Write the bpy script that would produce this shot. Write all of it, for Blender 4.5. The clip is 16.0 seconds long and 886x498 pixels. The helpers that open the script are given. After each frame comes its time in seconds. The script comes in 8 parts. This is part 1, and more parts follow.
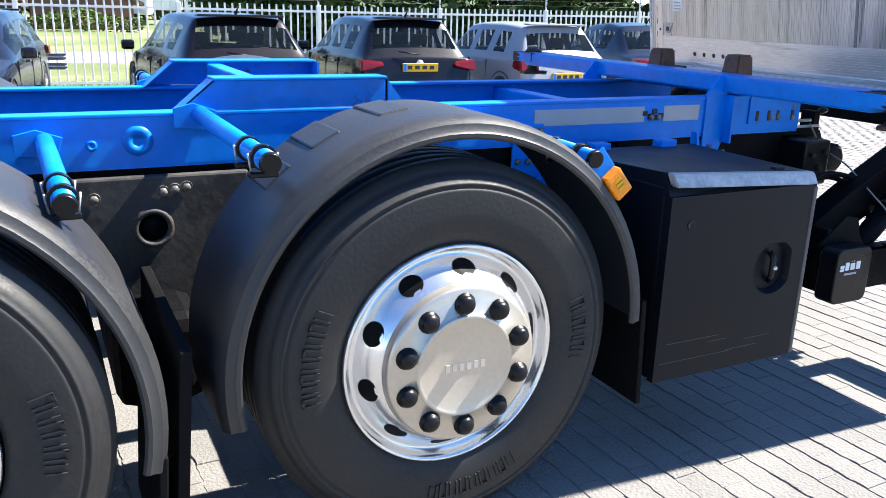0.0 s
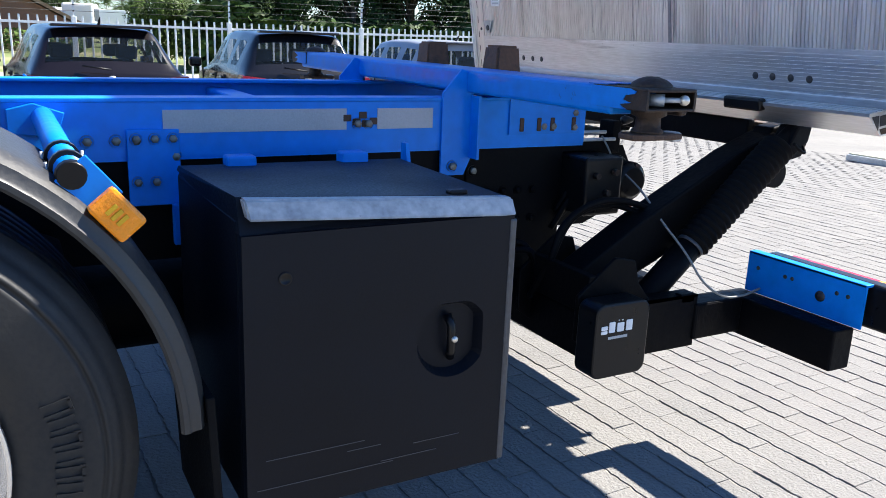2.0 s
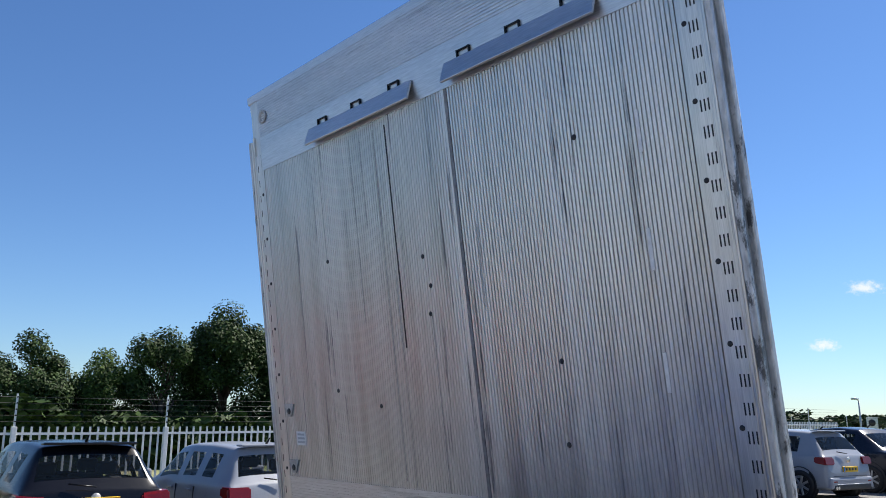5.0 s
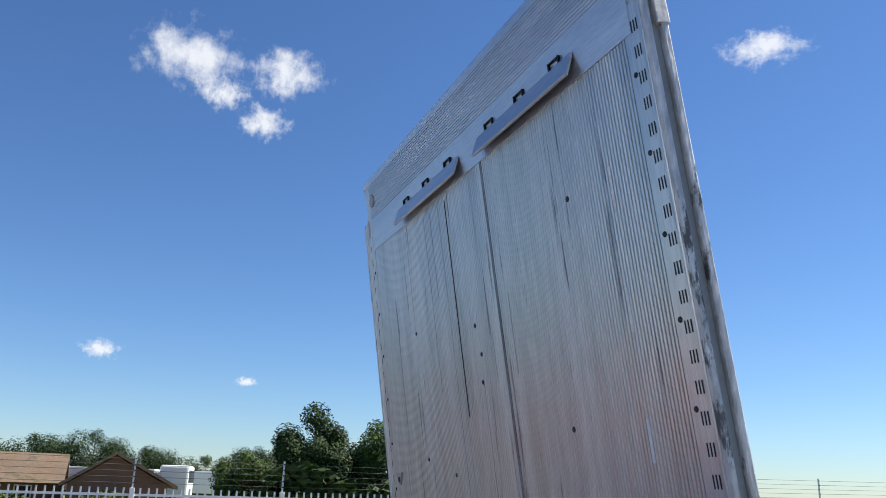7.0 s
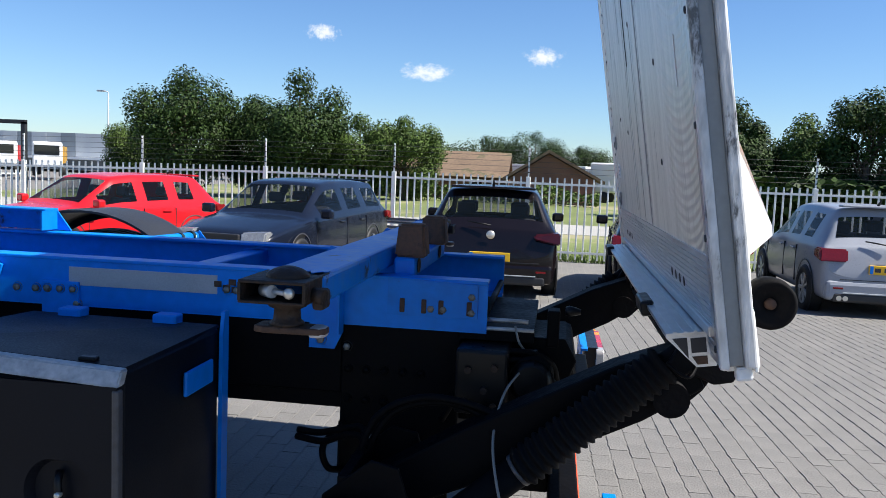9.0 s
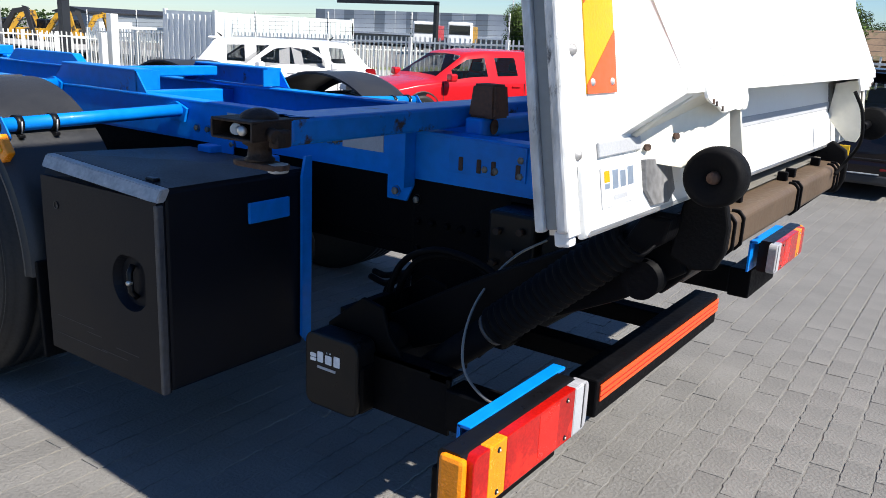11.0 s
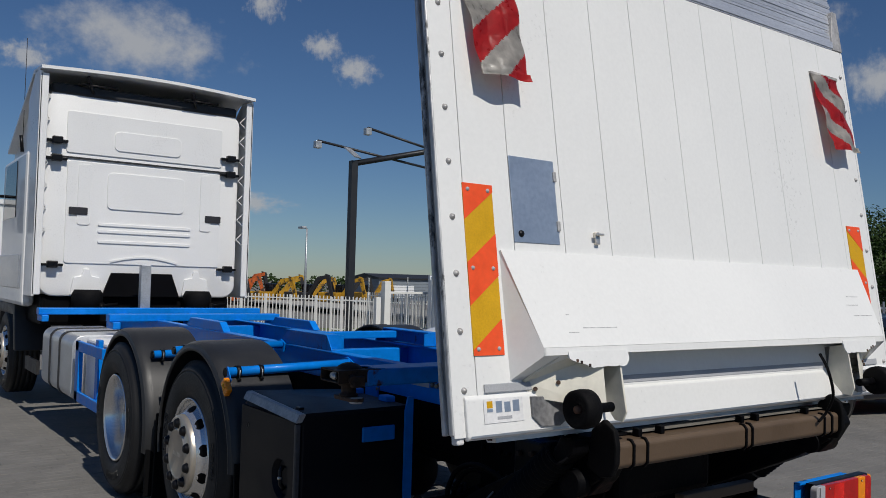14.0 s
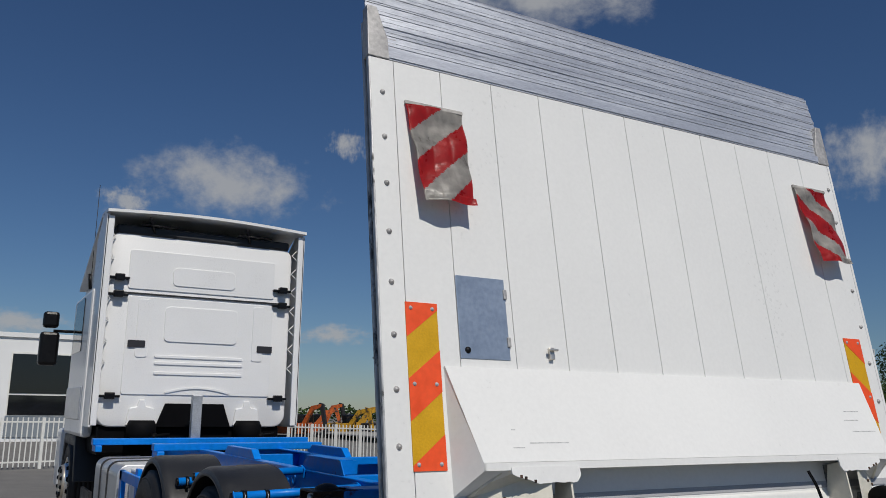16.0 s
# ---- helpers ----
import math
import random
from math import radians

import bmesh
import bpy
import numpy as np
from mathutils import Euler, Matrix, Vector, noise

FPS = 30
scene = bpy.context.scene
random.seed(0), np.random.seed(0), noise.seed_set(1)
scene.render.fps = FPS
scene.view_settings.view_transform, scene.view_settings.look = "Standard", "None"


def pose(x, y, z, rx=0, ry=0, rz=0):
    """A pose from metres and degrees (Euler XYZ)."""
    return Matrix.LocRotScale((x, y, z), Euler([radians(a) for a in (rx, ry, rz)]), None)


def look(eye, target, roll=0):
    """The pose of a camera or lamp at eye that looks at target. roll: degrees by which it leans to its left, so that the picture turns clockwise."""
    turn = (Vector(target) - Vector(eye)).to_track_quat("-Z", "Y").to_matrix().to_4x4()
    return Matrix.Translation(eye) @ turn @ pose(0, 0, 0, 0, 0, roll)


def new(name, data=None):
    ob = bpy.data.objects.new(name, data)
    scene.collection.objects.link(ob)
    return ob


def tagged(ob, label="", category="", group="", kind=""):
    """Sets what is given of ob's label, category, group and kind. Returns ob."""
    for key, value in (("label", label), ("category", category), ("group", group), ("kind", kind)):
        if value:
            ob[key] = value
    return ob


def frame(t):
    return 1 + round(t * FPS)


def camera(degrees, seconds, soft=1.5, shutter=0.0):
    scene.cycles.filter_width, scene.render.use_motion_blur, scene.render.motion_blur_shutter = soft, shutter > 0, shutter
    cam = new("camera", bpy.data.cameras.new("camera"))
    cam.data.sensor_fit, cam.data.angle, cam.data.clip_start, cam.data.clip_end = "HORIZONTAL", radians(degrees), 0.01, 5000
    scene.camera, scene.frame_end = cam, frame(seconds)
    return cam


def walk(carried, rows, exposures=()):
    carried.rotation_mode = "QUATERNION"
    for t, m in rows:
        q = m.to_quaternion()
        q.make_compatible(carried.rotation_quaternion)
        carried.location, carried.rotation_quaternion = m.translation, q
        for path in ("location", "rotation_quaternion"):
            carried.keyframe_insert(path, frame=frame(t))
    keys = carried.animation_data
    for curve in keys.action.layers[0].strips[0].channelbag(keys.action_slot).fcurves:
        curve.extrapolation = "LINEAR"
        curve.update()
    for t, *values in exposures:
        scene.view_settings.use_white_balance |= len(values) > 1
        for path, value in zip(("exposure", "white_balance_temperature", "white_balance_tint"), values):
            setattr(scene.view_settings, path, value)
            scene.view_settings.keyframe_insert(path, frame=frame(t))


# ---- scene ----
cam = camera(57.1, 16.0, soft=0.85)
PATH = [
    (0, (-0.997, -1.803, 1.445), (-0.128, -0.095, 0.873), 1.7),
    (0.5, (-0.604, -1.728, 1.318), (0.276, -0.021, 0.76), 1.7),
    (1, (-0.264, -1.621, 1.281), (0.636, 0.086, 0.755), 2.0),
    (1.5, (0.043, -1.573, 1.315), (0.954, 0.132, 0.805), 2.1),
    (2, (0.291, -1.484, 1.3), (1.235, 0.205, 0.793), 2.3),
    (2.5, (0.472, -1.36, 1.329), (1.586, 0.226, 0.836), 2.7),
    (3, (0.549, -1.288, 1.365), (1.748, 0.251, 0.922), 2.8),
    (3.5, (0.592, -1.237, 1.38), (1.893, 0.266, 1.157), 2.5),
    (4, (0.563, -1.208, 1.407), (1.932, 0.244, 1.525), 1.8),
    (4.5, (0.507, -1.196, 1.526), (1.852, 0.253, 1.826), 0.7),
    (5, (0.489, -1.222, 1.579), (1.775, 0.253, 1.99), 0.6),
    (5.2, (0.486, -1.241, 1.601), (1.754, 0.23, 2.078), 0.5),
    (7.3, (1.356, -1.808, 1.574), (1.895, 0.042, 2.108), 1.7),
    (7.5, (1.47, -1.843, 1.559), (1.891, 0.066, 1.979), 1.8),
    (8, (1.745, -1.931, 1.534), (1.838, 0.064, 1.634), 2.3),
    (8.5, (2.03, -1.856, 1.483), (1.832, 0.134, 1.426), 2.2),
    (9, (2.298, -1.75, 1.458), (2.036, 0.223, 1.264), 2.4),
    (9.5, (2.581, -1.709, 1.435), (2.221, 0.206, 0.984), 2.6),
    (10, (2.815, -1.572, 1.405), (2.157, 0.233, 0.85), 2.3),
    (10.2, (2.903, -1.469, 1.405), (2.12, 0.283, 0.842), 2.3),
    (12.3, (4.043, -1.389, 1.495), (2.62, -0.03, 1.135), 2.5),
    (12.5, (4.152, -1.409, 1.498), (2.67, -0.103, 1.187), 2.3),
    (13, (4.35, -1.484, 1.527), (2.771, -0.262, 1.412), 2.0),
    (13.5, (4.498, -1.618, 1.533), (2.897, -0.42, 1.505), 2.1),
    (14, (4.645, -1.629, 1.568), (3.026, -0.457, 1.646), 1.5),
    (14.5, (4.78, -1.572, 1.585), (3.125, -0.501, 1.922), 1.1),
    (15, (4.91, -1.589, 1.583), (3.261, -0.566, 2.07), 1.0),
    (15.5, (4.986, -1.559, 1.561), (3.328, -0.555, 2.054), 0.9),
    (16, (4.984, -1.316, 1.532), (3.286, -0.332, 1.918), 0.7),
]
walk(cam, [(t, look(eye, target, roll)) for t, eye, target, roll in PATH],
     [(0, 2.03), (1.5, 1.85), (2.5, 1.68), (3.5, 1.3), (4.5, 0.9), (5.2, 0.8), (7.5, 0.8), (8.5, 0.95), (9.5, 1.0), (10.2, 1.3), (12.3, -0.40), (14, -0.60), (16, -0.70)])

# ---- world and sun ----
SUN = Vector((0.84, -0.055, 1.0)).normalized()
world = bpy.data.worlds.new("world")
scene.world = world
world.use_nodes = True
wn = world.node_tree.nodes
sky = wn.new("ShaderNodeTexSky")
sky.sky_type = "NISHITA"
sky.sun_disc = False
sky.sun_elevation = math.asin(SUN.z)
sky.sun_rotation = math.atan2(SUN.x, SUN.y)
sky.air_density, sky.dust_density, sky.ozone_density = 1.0, 0.08, 2.6
hue = wn.new("ShaderNodeHueSaturation")
hue.inputs["Saturation"].default_value = 1.07
tint = wn.new("ShaderNodeMix")
tint.data_type, tint.blend_type = "RGBA", "MULTIPLY"
tint.inputs[0].default_value = 1.0
tint.inputs[7].default_value = (0.745, 0.925, 1.175, 1)
world.node_tree.links.new(sky.outputs[0], hue.inputs["Color"])
world.node_tree.links.new(hue.outputs[0], tint.inputs[6])
world.node_tree.links.new(tint.outputs[2], wn["Background"].inputs[0])
wn["Background"].inputs[1].default_value = 0.065
lamp = new("sun", bpy.data.lights.new("sun", "SUN"))
lamp.data.energy, lamp.data.angle, lamp.data.color = 5.0, radians(0.5), (1.0, 0.95, 0.87)
lamp.matrix_world = Matrix.Translation((0, 0, 30)) @ SUN.to_track_quat("Z", "Y").to_matrix().to_4x4()


# ---- materials ----
def mat(name, colour, rough=0.5, metal=0.0, vary=0.12, scale=6.0, bump=0.0, bump_scale=60.0, coat=0.0, spots=None,
        stretch=(1, 1, 1), rough_vary=0.15, spec=0.5, object_random=0.0, island_random=0.0, spot_scale=4.0, spot_amount=0.55):
    m = bpy.data.materials.new(name)
    m.use_nodes = True
    n, l = m.node_tree.nodes, m.node_tree.links
    b = n["Principled BSDF"]
    b.inputs["Metallic"].default_value = metal
    b.inputs["Specular IOR Level"].default_value = spec
    b.inputs["Coat Weight"].default_value = coat
    b.inputs["Coat Roughness"].default_value = 0.06
    tc = n.new("ShaderNodeTexCoord")
    mp = n.new("ShaderNodeMapping")
    mp.inputs["Scale"].default_value = stretch
    l.new(tc.outputs["Object"], mp.inputs[0])
    big = n.new("ShaderNodeTexNoise")
    big.inputs["Scale"].default_value, big.inputs["Detail"].default_value = scale, 6
    fine = n.new("ShaderNodeTexNoise")
    fine.inputs["Scale"].default_value, fine.inputs["Detail"].default_value = bump_scale, 4
    l.new(mp.outputs[0], big.inputs[0])
    l.new(mp.outputs[0], fine.inputs[0])
    add = n.new("ShaderNodeMath")
    add.operation = "ADD"
    l.new(big.outputs[0], add.inputs[0])
    l.new(fine.outputs[0], add.inputs[1])
    rng = n.new("ShaderNodeMapRange")
    rng.inputs[1].default_value, rng.inputs[2].default_value = 0.7, 1.3
    rng.inputs[3].default_value, rng.inputs[4].default_value = 1 - vary, 1 + vary
    l.new(add.outputs[0], rng.inputs[0])
    mul = n.new("ShaderNodeMix")
    mul.data_type, mul.blend_type = "RGBA", "MULTIPLY"
    mul.inputs[0].default_value = 1.0
    mul.inputs[6].default_value = (*colour, 1)
    l.new(rng.outputs[0], mul.inputs[7])
    out = mul.outputs[2]
    if object_random or island_random:
        if object_random:
            src = n.new("ShaderNodeObjectInfo").outputs["Random"]
        else:
            src = n.new("ShaderNodeNewGeometry").outputs["Random Per Island"]
        r2 = n.new("ShaderNodeMapRange")
        k = object_random or island_random
        r2.inputs[3].default_value, r2.inputs[4].default_value = 1 - k, 1 + k
        l.new(src, r2.inputs[0])
        m2 = n.new("ShaderNodeMix")
        m2.data_type, m2.blend_type = "RGBA", "MULTIPLY"
        m2.inputs[0].default_value = 1.0
        l.new(out, m2.inputs[6])
        l.new(r2.outputs[0], m2.inputs[7])
        out = m2.outputs[2]
    if spots:
        sn = n.new("ShaderNodeTexNoise")
        sn.inputs["Scale"].default_value, sn.inputs["Detail"].default_value, sn.inputs["Roughness"].default_value = spot_scale, 8, 0.7
        l.new(mp.outputs[0], sn.inputs[0])
        ramp = n.new("ShaderNodeMapRange")
        ramp.inputs[1].default_value, ramp.inputs[2].default_value = spot_amount, spot_amount + 0.06
        l.new(sn.outputs[0], ramp.inputs[0])
        mix = n.new("ShaderNodeMix")
        mix.data_type = "RGBA"
        mix.inputs[7].default_value = (*spots, 1)
        l.new(ramp.outputs[0], mix.inputs[0])
        l.new(out, mix.inputs[6])
        out = mix.outputs[2]
    l.new(out, b.inputs["Base Color"])
    rr = n.new("ShaderNodeMapRange")
    rr.inputs[1].default_value, rr.inputs[2].default_value = 0.7, 1.3
    rr.inputs[3].default_value, rr.inputs[4].default_value = max(0.02, rough - rough_vary * rough), min(1, rough + rough_vary)
    l.new(add.outputs[0], rr.inputs[0])
    l.new(rr.outputs[0], b.inputs["Roughness"])
    if bump:
        bp = n.new("ShaderNodeBump")
        bp.inputs["Strength"].default_value, bp.inputs["Distance"].default_value = bump, 0.01
        l.new(fine.outputs[0], bp.inputs["Height"])
        l.new(bp.outputs[0], b.inputs["Normal"])
    return m


def glass_mat(name, tint=(0.05, 0.06, 0.07), alpha=0.75):
    m = mat(name, tint, rough=0.03, vary=0.02, rough_vary=0.02, spec=0.6)
    b = m.node_tree.nodes["Principled BSDF"]
    b.inputs["Alpha"].default_value = alpha
    return m


M_BLUE = mat("blue_paint", (0.0005, 0.195, 0.69), 0.36, spec=0.22, vary=0.12, scale=3, bump=0.03, bump_scale=25, coat=0.06, spots=(0.10, 0.05, 0.03), spot_scale=3.5, spot_amount=0.69)
M_BLUEWORN = mat("worn_blue_paint", (0.0005, 0.175, 0.62), 0.38, spec=0.22, vary=0.15, scale=3, bump=0.06, bump_scale=25, coat=0.1, spots=(0.045, 0.03, 0.025), spot_scale=5, spot_amount=0.60)
M_RUST = mat("rusty_steel", (0.080, 0.045, 0.030), 0.7, metal=0.3, vary=0.45, scale=9, bump=0.4, bump_scale=70, spots=(0.03, 0.022, 0.02), spot_scale=9)
M_GUIDE = mat("red_brown_rust", (0.115, 0.058, 0.034), 0.75, vary=0.35, scale=9, bump=0.3, bump_scale=70, spots=(0.06, 0.034, 0.024), spot_scale=12)
M_DARKRUST = mat("dark_oily_rust", (0.035, 0.020, 0.013), 0.6, metal=0.3, vary=0.45, scale=9, bump=0.35, bump_scale=70, spots=(0.016, 0.012, 0.011), spot_scale=9)
M_RUBBER = mat("black_rubber", (0.0035, 0.0035, 0.0042), 0.7, spec=0.12, vary=0.25, scale=5, bump=0.12, bump_scale=140, spots=(0.016, 0.016, 0.015), spot_scale=3, spot_amount=0.66)
M_BRACKET = mat("dusty_black_bracket", (0.042, 0.038, 0.033), 0.6, vary=0.35, scale=5, bump=0.08, bump_scale=40, spots=(0.022, 0.020, 0.018), spot_scale=4, spot_amount=0.52)
M_GUARD = mat("grey_black_plastic", (0.021, 0.0215, 0.023), 0.42, vary=0.25, scale=4, bump=0.05, bump_scale=120, spots=(0.10, 0.095, 0.09), spot_scale=2.2, spot_amount=0.64)
M_TYRE = mat("tyre_rubber", (0.0085, 0.0085, 0.0092), 0.6, vary=0.22, scale=4, bump=0.08, bump_scale=90)
M_ALU = mat("polished_aluminium", (0.76, 0.755, 0.75), 0.20, metal=0.85, vary=0.04, scale=5, rough_vary=0.04)
M_HEADLIGHT = mat("headlight_glass", (0.30, 0.31, 0.32), 0.08, vary=0.3, scale=25, metal=0.4)
M_STEEL = mat("bright_steel", (0.66, 0.62, 0.55), 0.28, metal=0.70, vary=0.05, scale=6, rough_vary=0.05)
M_BOLT = mat("dull_zinc_bolt", (0.20, 0.19, 0.165), 0.45, metal=0.5, vary=0.3, scale=30, bump=0.1)
M_HUB = mat("beige_stainless_hub", (0.53, 0.48, 0.41), 0.30, metal=0.70, vary=0.06, scale=6, rough_vary=0.05)
M_CAP = mat("black_plastic_cap", (0.005, 0.005, 0.006), 0.30, vary=0.1, scale=20, spec=0.25)
M_BOX = mat("dark_painted_steel", (0.0050, 0.0062, 0.0100), 0.38, spec=0.16, vary=0.18, scale=3, bump=0.03, bump_scale=200, spots=(0.007, 0.0085, 0.0115), spot_scale=1.8, spot_amount=0.68)
M_EDGE = mat("worn_silver_edge", (0.42, 0.41, 0.40), 0.45, metal=0.35, vary=0.3, scale=8, bump=0.08, spots=(0.08, 0.08, 0.09), spot_scale=6, spot_amount=0.64)
M_DARKEDGE = mat("worn_dark_edge", (0.055, 0.056, 0.062), 0.38, vary=0.3, scale=8, bump=0.08, spots=(0.20, 0.20, 0.20), spot_scale=8, spot_amount=0.66)
M_BLACK = mat("black_chassis_paint", (0.0022, 0.0022, 0.0030), 0.55, vary=0.35, scale=5, bump=0.15, bump_scale=60, spec=0.09, spots=(0.006, 0.0055, 0.005), spot_scale=4, spot_amount=0.62)
M_PLATE = mat("mill_aluminium", (0.64, 0.62, 0.595), 0.33, metal=0.90, vary=0.20, scale=2.2, bump=0.04, bump_scale=40, stretch=(1, 7, 0.25), spots=(0.26, 0.26, 0.27), spot_scale=3.0, spot_amount=0.60)
M_PLATE2 = mat("ribbed_aluminium", (0.62, 0.62, 0.63), 0.33, metal=0.88, vary=0.18, scale=2.2, bump=0.04, bump_scale=40, stretch=(1, 0.4, 5), spots=(0.36, 0.36, 0.37), spot_scale=2.5, spot_amount=0.62)
M_FLANGE = mat("scuffed_flange", (0.52, 0.52, 0.52), 0.42, metal=0.35, vary=0.35, scale=14, bump=0.25, bump_scale=60, stretch=(1, 1, 0.35), spots=(0.10, 0.10, 0.10), spot_scale=11, spot_amount=0.56)
M_CHANNEL = mat("grey_channel", (0.27, 0.28, 0.28), 0.5, metal=0.25, vary=0.12, scale=6)
M_CREAM = mat("cream_white_paint", (0.74, 0.71, 0.61), 0.4, vary=0.08, scale=6, bump=0.05, bump_scale=40, spots=(0.45, 0.41, 0.33), spot_scale=9, spot_amount=0.69)
M_GRIMESHADE = mat("dark_grime_and_shade", (0.22, 0.22, 0.225), 0.5, metal=0.3, vary=0.4, scale=6)
M_TIP = mat("bright_tip_aluminium", (0.62, 0.64, 0.68), 0.34, metal=0.55, vary=0.18, scale=3, bump=0.05, bump_scale=60, stretch=(1, 0.5, 6), spots=(0.42, 0.43, 0.46), spot_scale=3, spot_amount=0.62)
M_WHITE = mat("white_paint", (0.80, 0.80, 0.78), 0.32, vary=0.03, scale=2, bump=0.02, coat=0.2, spots=(0.66, 0.65, 0.62), spot_scale=2.5, spot_amount=0.70)
M_CABWHITE = mat("cab_white_paint", (0.80, 0.80, 0.79), 0.3, vary=0.03, scale=2, coat=0.3)
M_AMBER = mat("amber_lens", (0.85, 0.26, 0.005), 0.15, vary=0.1, scale=30, bump=0.2, bump_scale=150)
M_RED = mat("red_lens", (0.40, 0.006, 0.004), 0.12, vary=0.3, scale=7, bump=0.04, bump_scale=150, spots=(0.62, 0.016, 0.006), spot_scale=6, spot_amount=0.56)
M_REFLRED = mat("red_reflector_field", (0.66, 0.014, 0.008), 0.15, vary=0.3, scale=12, bump=0.1, bump_scale=200)
M_CLEAR = mat("clear_lens", (0.36, 0.36, 0.38), 0.10, vary=0.25, scale=9, stretch=(1, 6, 1))
M_REFL = mat("grey_reflective_tape", (0.40, 0.41, 0.43), 0.5, vary=0.1, scale=8, bump=0.1, bump_scale=200)
M_ORANGE = mat("orange_red_reflector", (0.85, 0.085, 0.015), 0.4, vary=0.08, scale=20)
M_YELLOW = mat("yellow_reflector", (0.62, 0.34, 0.0), 0.42, vary=0.1, scale=20, bump=0.1, bump_scale=150)
M_FLAGRED = mat("red_vinyl", (0.50, 0.02, 0.02), 0.28, vary=0.2, scale=12, bump=0.3, bump_scale=25)
M_FLAGWHITE = mat("dirty_white_vinyl", (0.42, 0.40, 0.37), 0.3, vary=0.35, scale=9, bump=0.3, bump_scale=25)
M_TAN = mat("tan_dusty_steel", (0.092, 0.060, 0.036), 0.55, vary=0.12, scale=4, bump=0.06, spots=(0.085, 0.06, 0.04), spot_scale=4, spot_amount=0.64)
M_SUNLITDUST = mat("sunlit_dusty_steel", (0.16, 0.15, 0.13), 0.75, vary=0.25, scale=4, bump=0.1)
M_HATCH = mat("grey_blue_hatch", (0.33, 0.40, 0.50), 0.34, metal=0.5, vary=0.1, scale=3)
M_INK = mat("dark_print", (0.02, 0.02, 0.025), 0.5)
M_PAPERWHITE = mat("white_print", (0.75, 0.75, 0.75), 0.5)
M_CABLE = mat("grey_cable", (0.22, 0.215, 0.20), 0.5)
M_TANK = mat("brushed_tank_aluminium", (0.62, 0.63, 0.64), 0.34, metal=0.7, vary=0.1, scale=4)
M_BRICK = mat("concrete_paver", (0.162, 0.156, 0.147), 0.85, vary=0.18, scale=3, bump=0.7, bump_scale=80, island_random=0.05, spots=(0.215, 0.21, 0.20), spot_scale=7, spot_amount=0.66)
M_BRICKOB = mat("concrete_paver_single", (0.162, 0.156, 0.147), 0.85, vary=0.18, scale=3, bump=0.7, bump_scale=80, object_random=0.05)
M_FENCE = mat("white_fence_paint", (0.74, 0.74, 0.70), 0.45, vary=0.08, scale=3)
M_WIRE = mat("fence_wire", (0.03, 0.03, 0.03), 0.6)
M_POLE = mat("dark_pole_paint", (0.018, 0.020, 0.024), 0.45, vary=0.1)
M_GALV = mat("galvanised_steel", (0.45, 0.47, 0.49), 0.45, metal=0.6, vary=0.2, scale=6)
M_LEAF = mat("green_leaves", (0.026, 0.050, 0.010), 0.6, spec=0.2, vary=0.4, scale=1.2, island_random=0.45)
M_LEAF2 = mat("yellow_green_leaves", (0.056, 0.092, 0.017), 0.6, spec=0.2, vary=0.35, scale=1.2, island_random=0.40)
M_BARK = mat("bark", (0.09, 0.065, 0.045), 0.9, vary=0.3, scale=4, bump=0.5, bump_scale=30)
M_DARKGLASS = glass_mat("dark_glass", (0.01, 0.011, 0.013), 0.97)
M_PLATEY = mat("yellow_plate", (0.72, 0.42, 0.01), 0.5, vary=0.05)
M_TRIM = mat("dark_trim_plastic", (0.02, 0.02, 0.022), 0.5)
M_BOXLINE = mat("faint_scratch", (0.05, 0.052, 0.058), 0.5)
M_SCUFF = mat("grey_scuff", (0.50, 0.50, 0.50), 0.6, vary=0.4, scale=40)
M_CARRED = mat("car_tail_lens", (0.17, 0.004, 0.006), 0.12, vary=0.2, scale=20)
M_CARDARK = mat("smoked_tail_lens", (0.045, 0.004, 0.006), 0.12, vary=0.2, scale=20)
M_SEAT = mat("dark_upholstery", (0.03, 0.03, 0.034), 0.8)


# ---- mesh helpers ----
def part(name, bm, material, parent, label=""):
    me = bpy.data.meshes.new(name)
    bm.normal_update()
    bm.to_mesh(me)
    bm.free()
    for m in (material if isinstance(material, (list, tuple)) else [material]):
        me.materials.append(m)
    ob = new(name, me)
    ob.parent = parent
    if label:
        ob["label"] = label
    return ob


def smooth(ob, angle=35):
    for p in ob.data.polygons:
        p.use_smooth = True
    ob.data.set_sharp_from_angle(angle=radians(angle))
    return ob


def thing(name, label, category, at=(0, 0, 0), rz=0, group="", kind=""):
    ob = new(name)
    ob.matrix_world = pose(*at, 0, 0, rz)
    return tagged(ob, label, category, group, kind)


def quad_box(bm, pts, mi=0):
    v = [bm.verts.new(p) for p in pts]
    made = []
    for f in ((3, 2, 1, 0), (4, 5, 6, 7), (0, 1, 5, 4), (1, 2, 6, 5), (2, 3, 7, 6), (3, 0, 4, 7)):
        fc = bm.faces.new([v[i] for i in f])
        fc.material_index = mi
        made.append(fc)
    return v, made


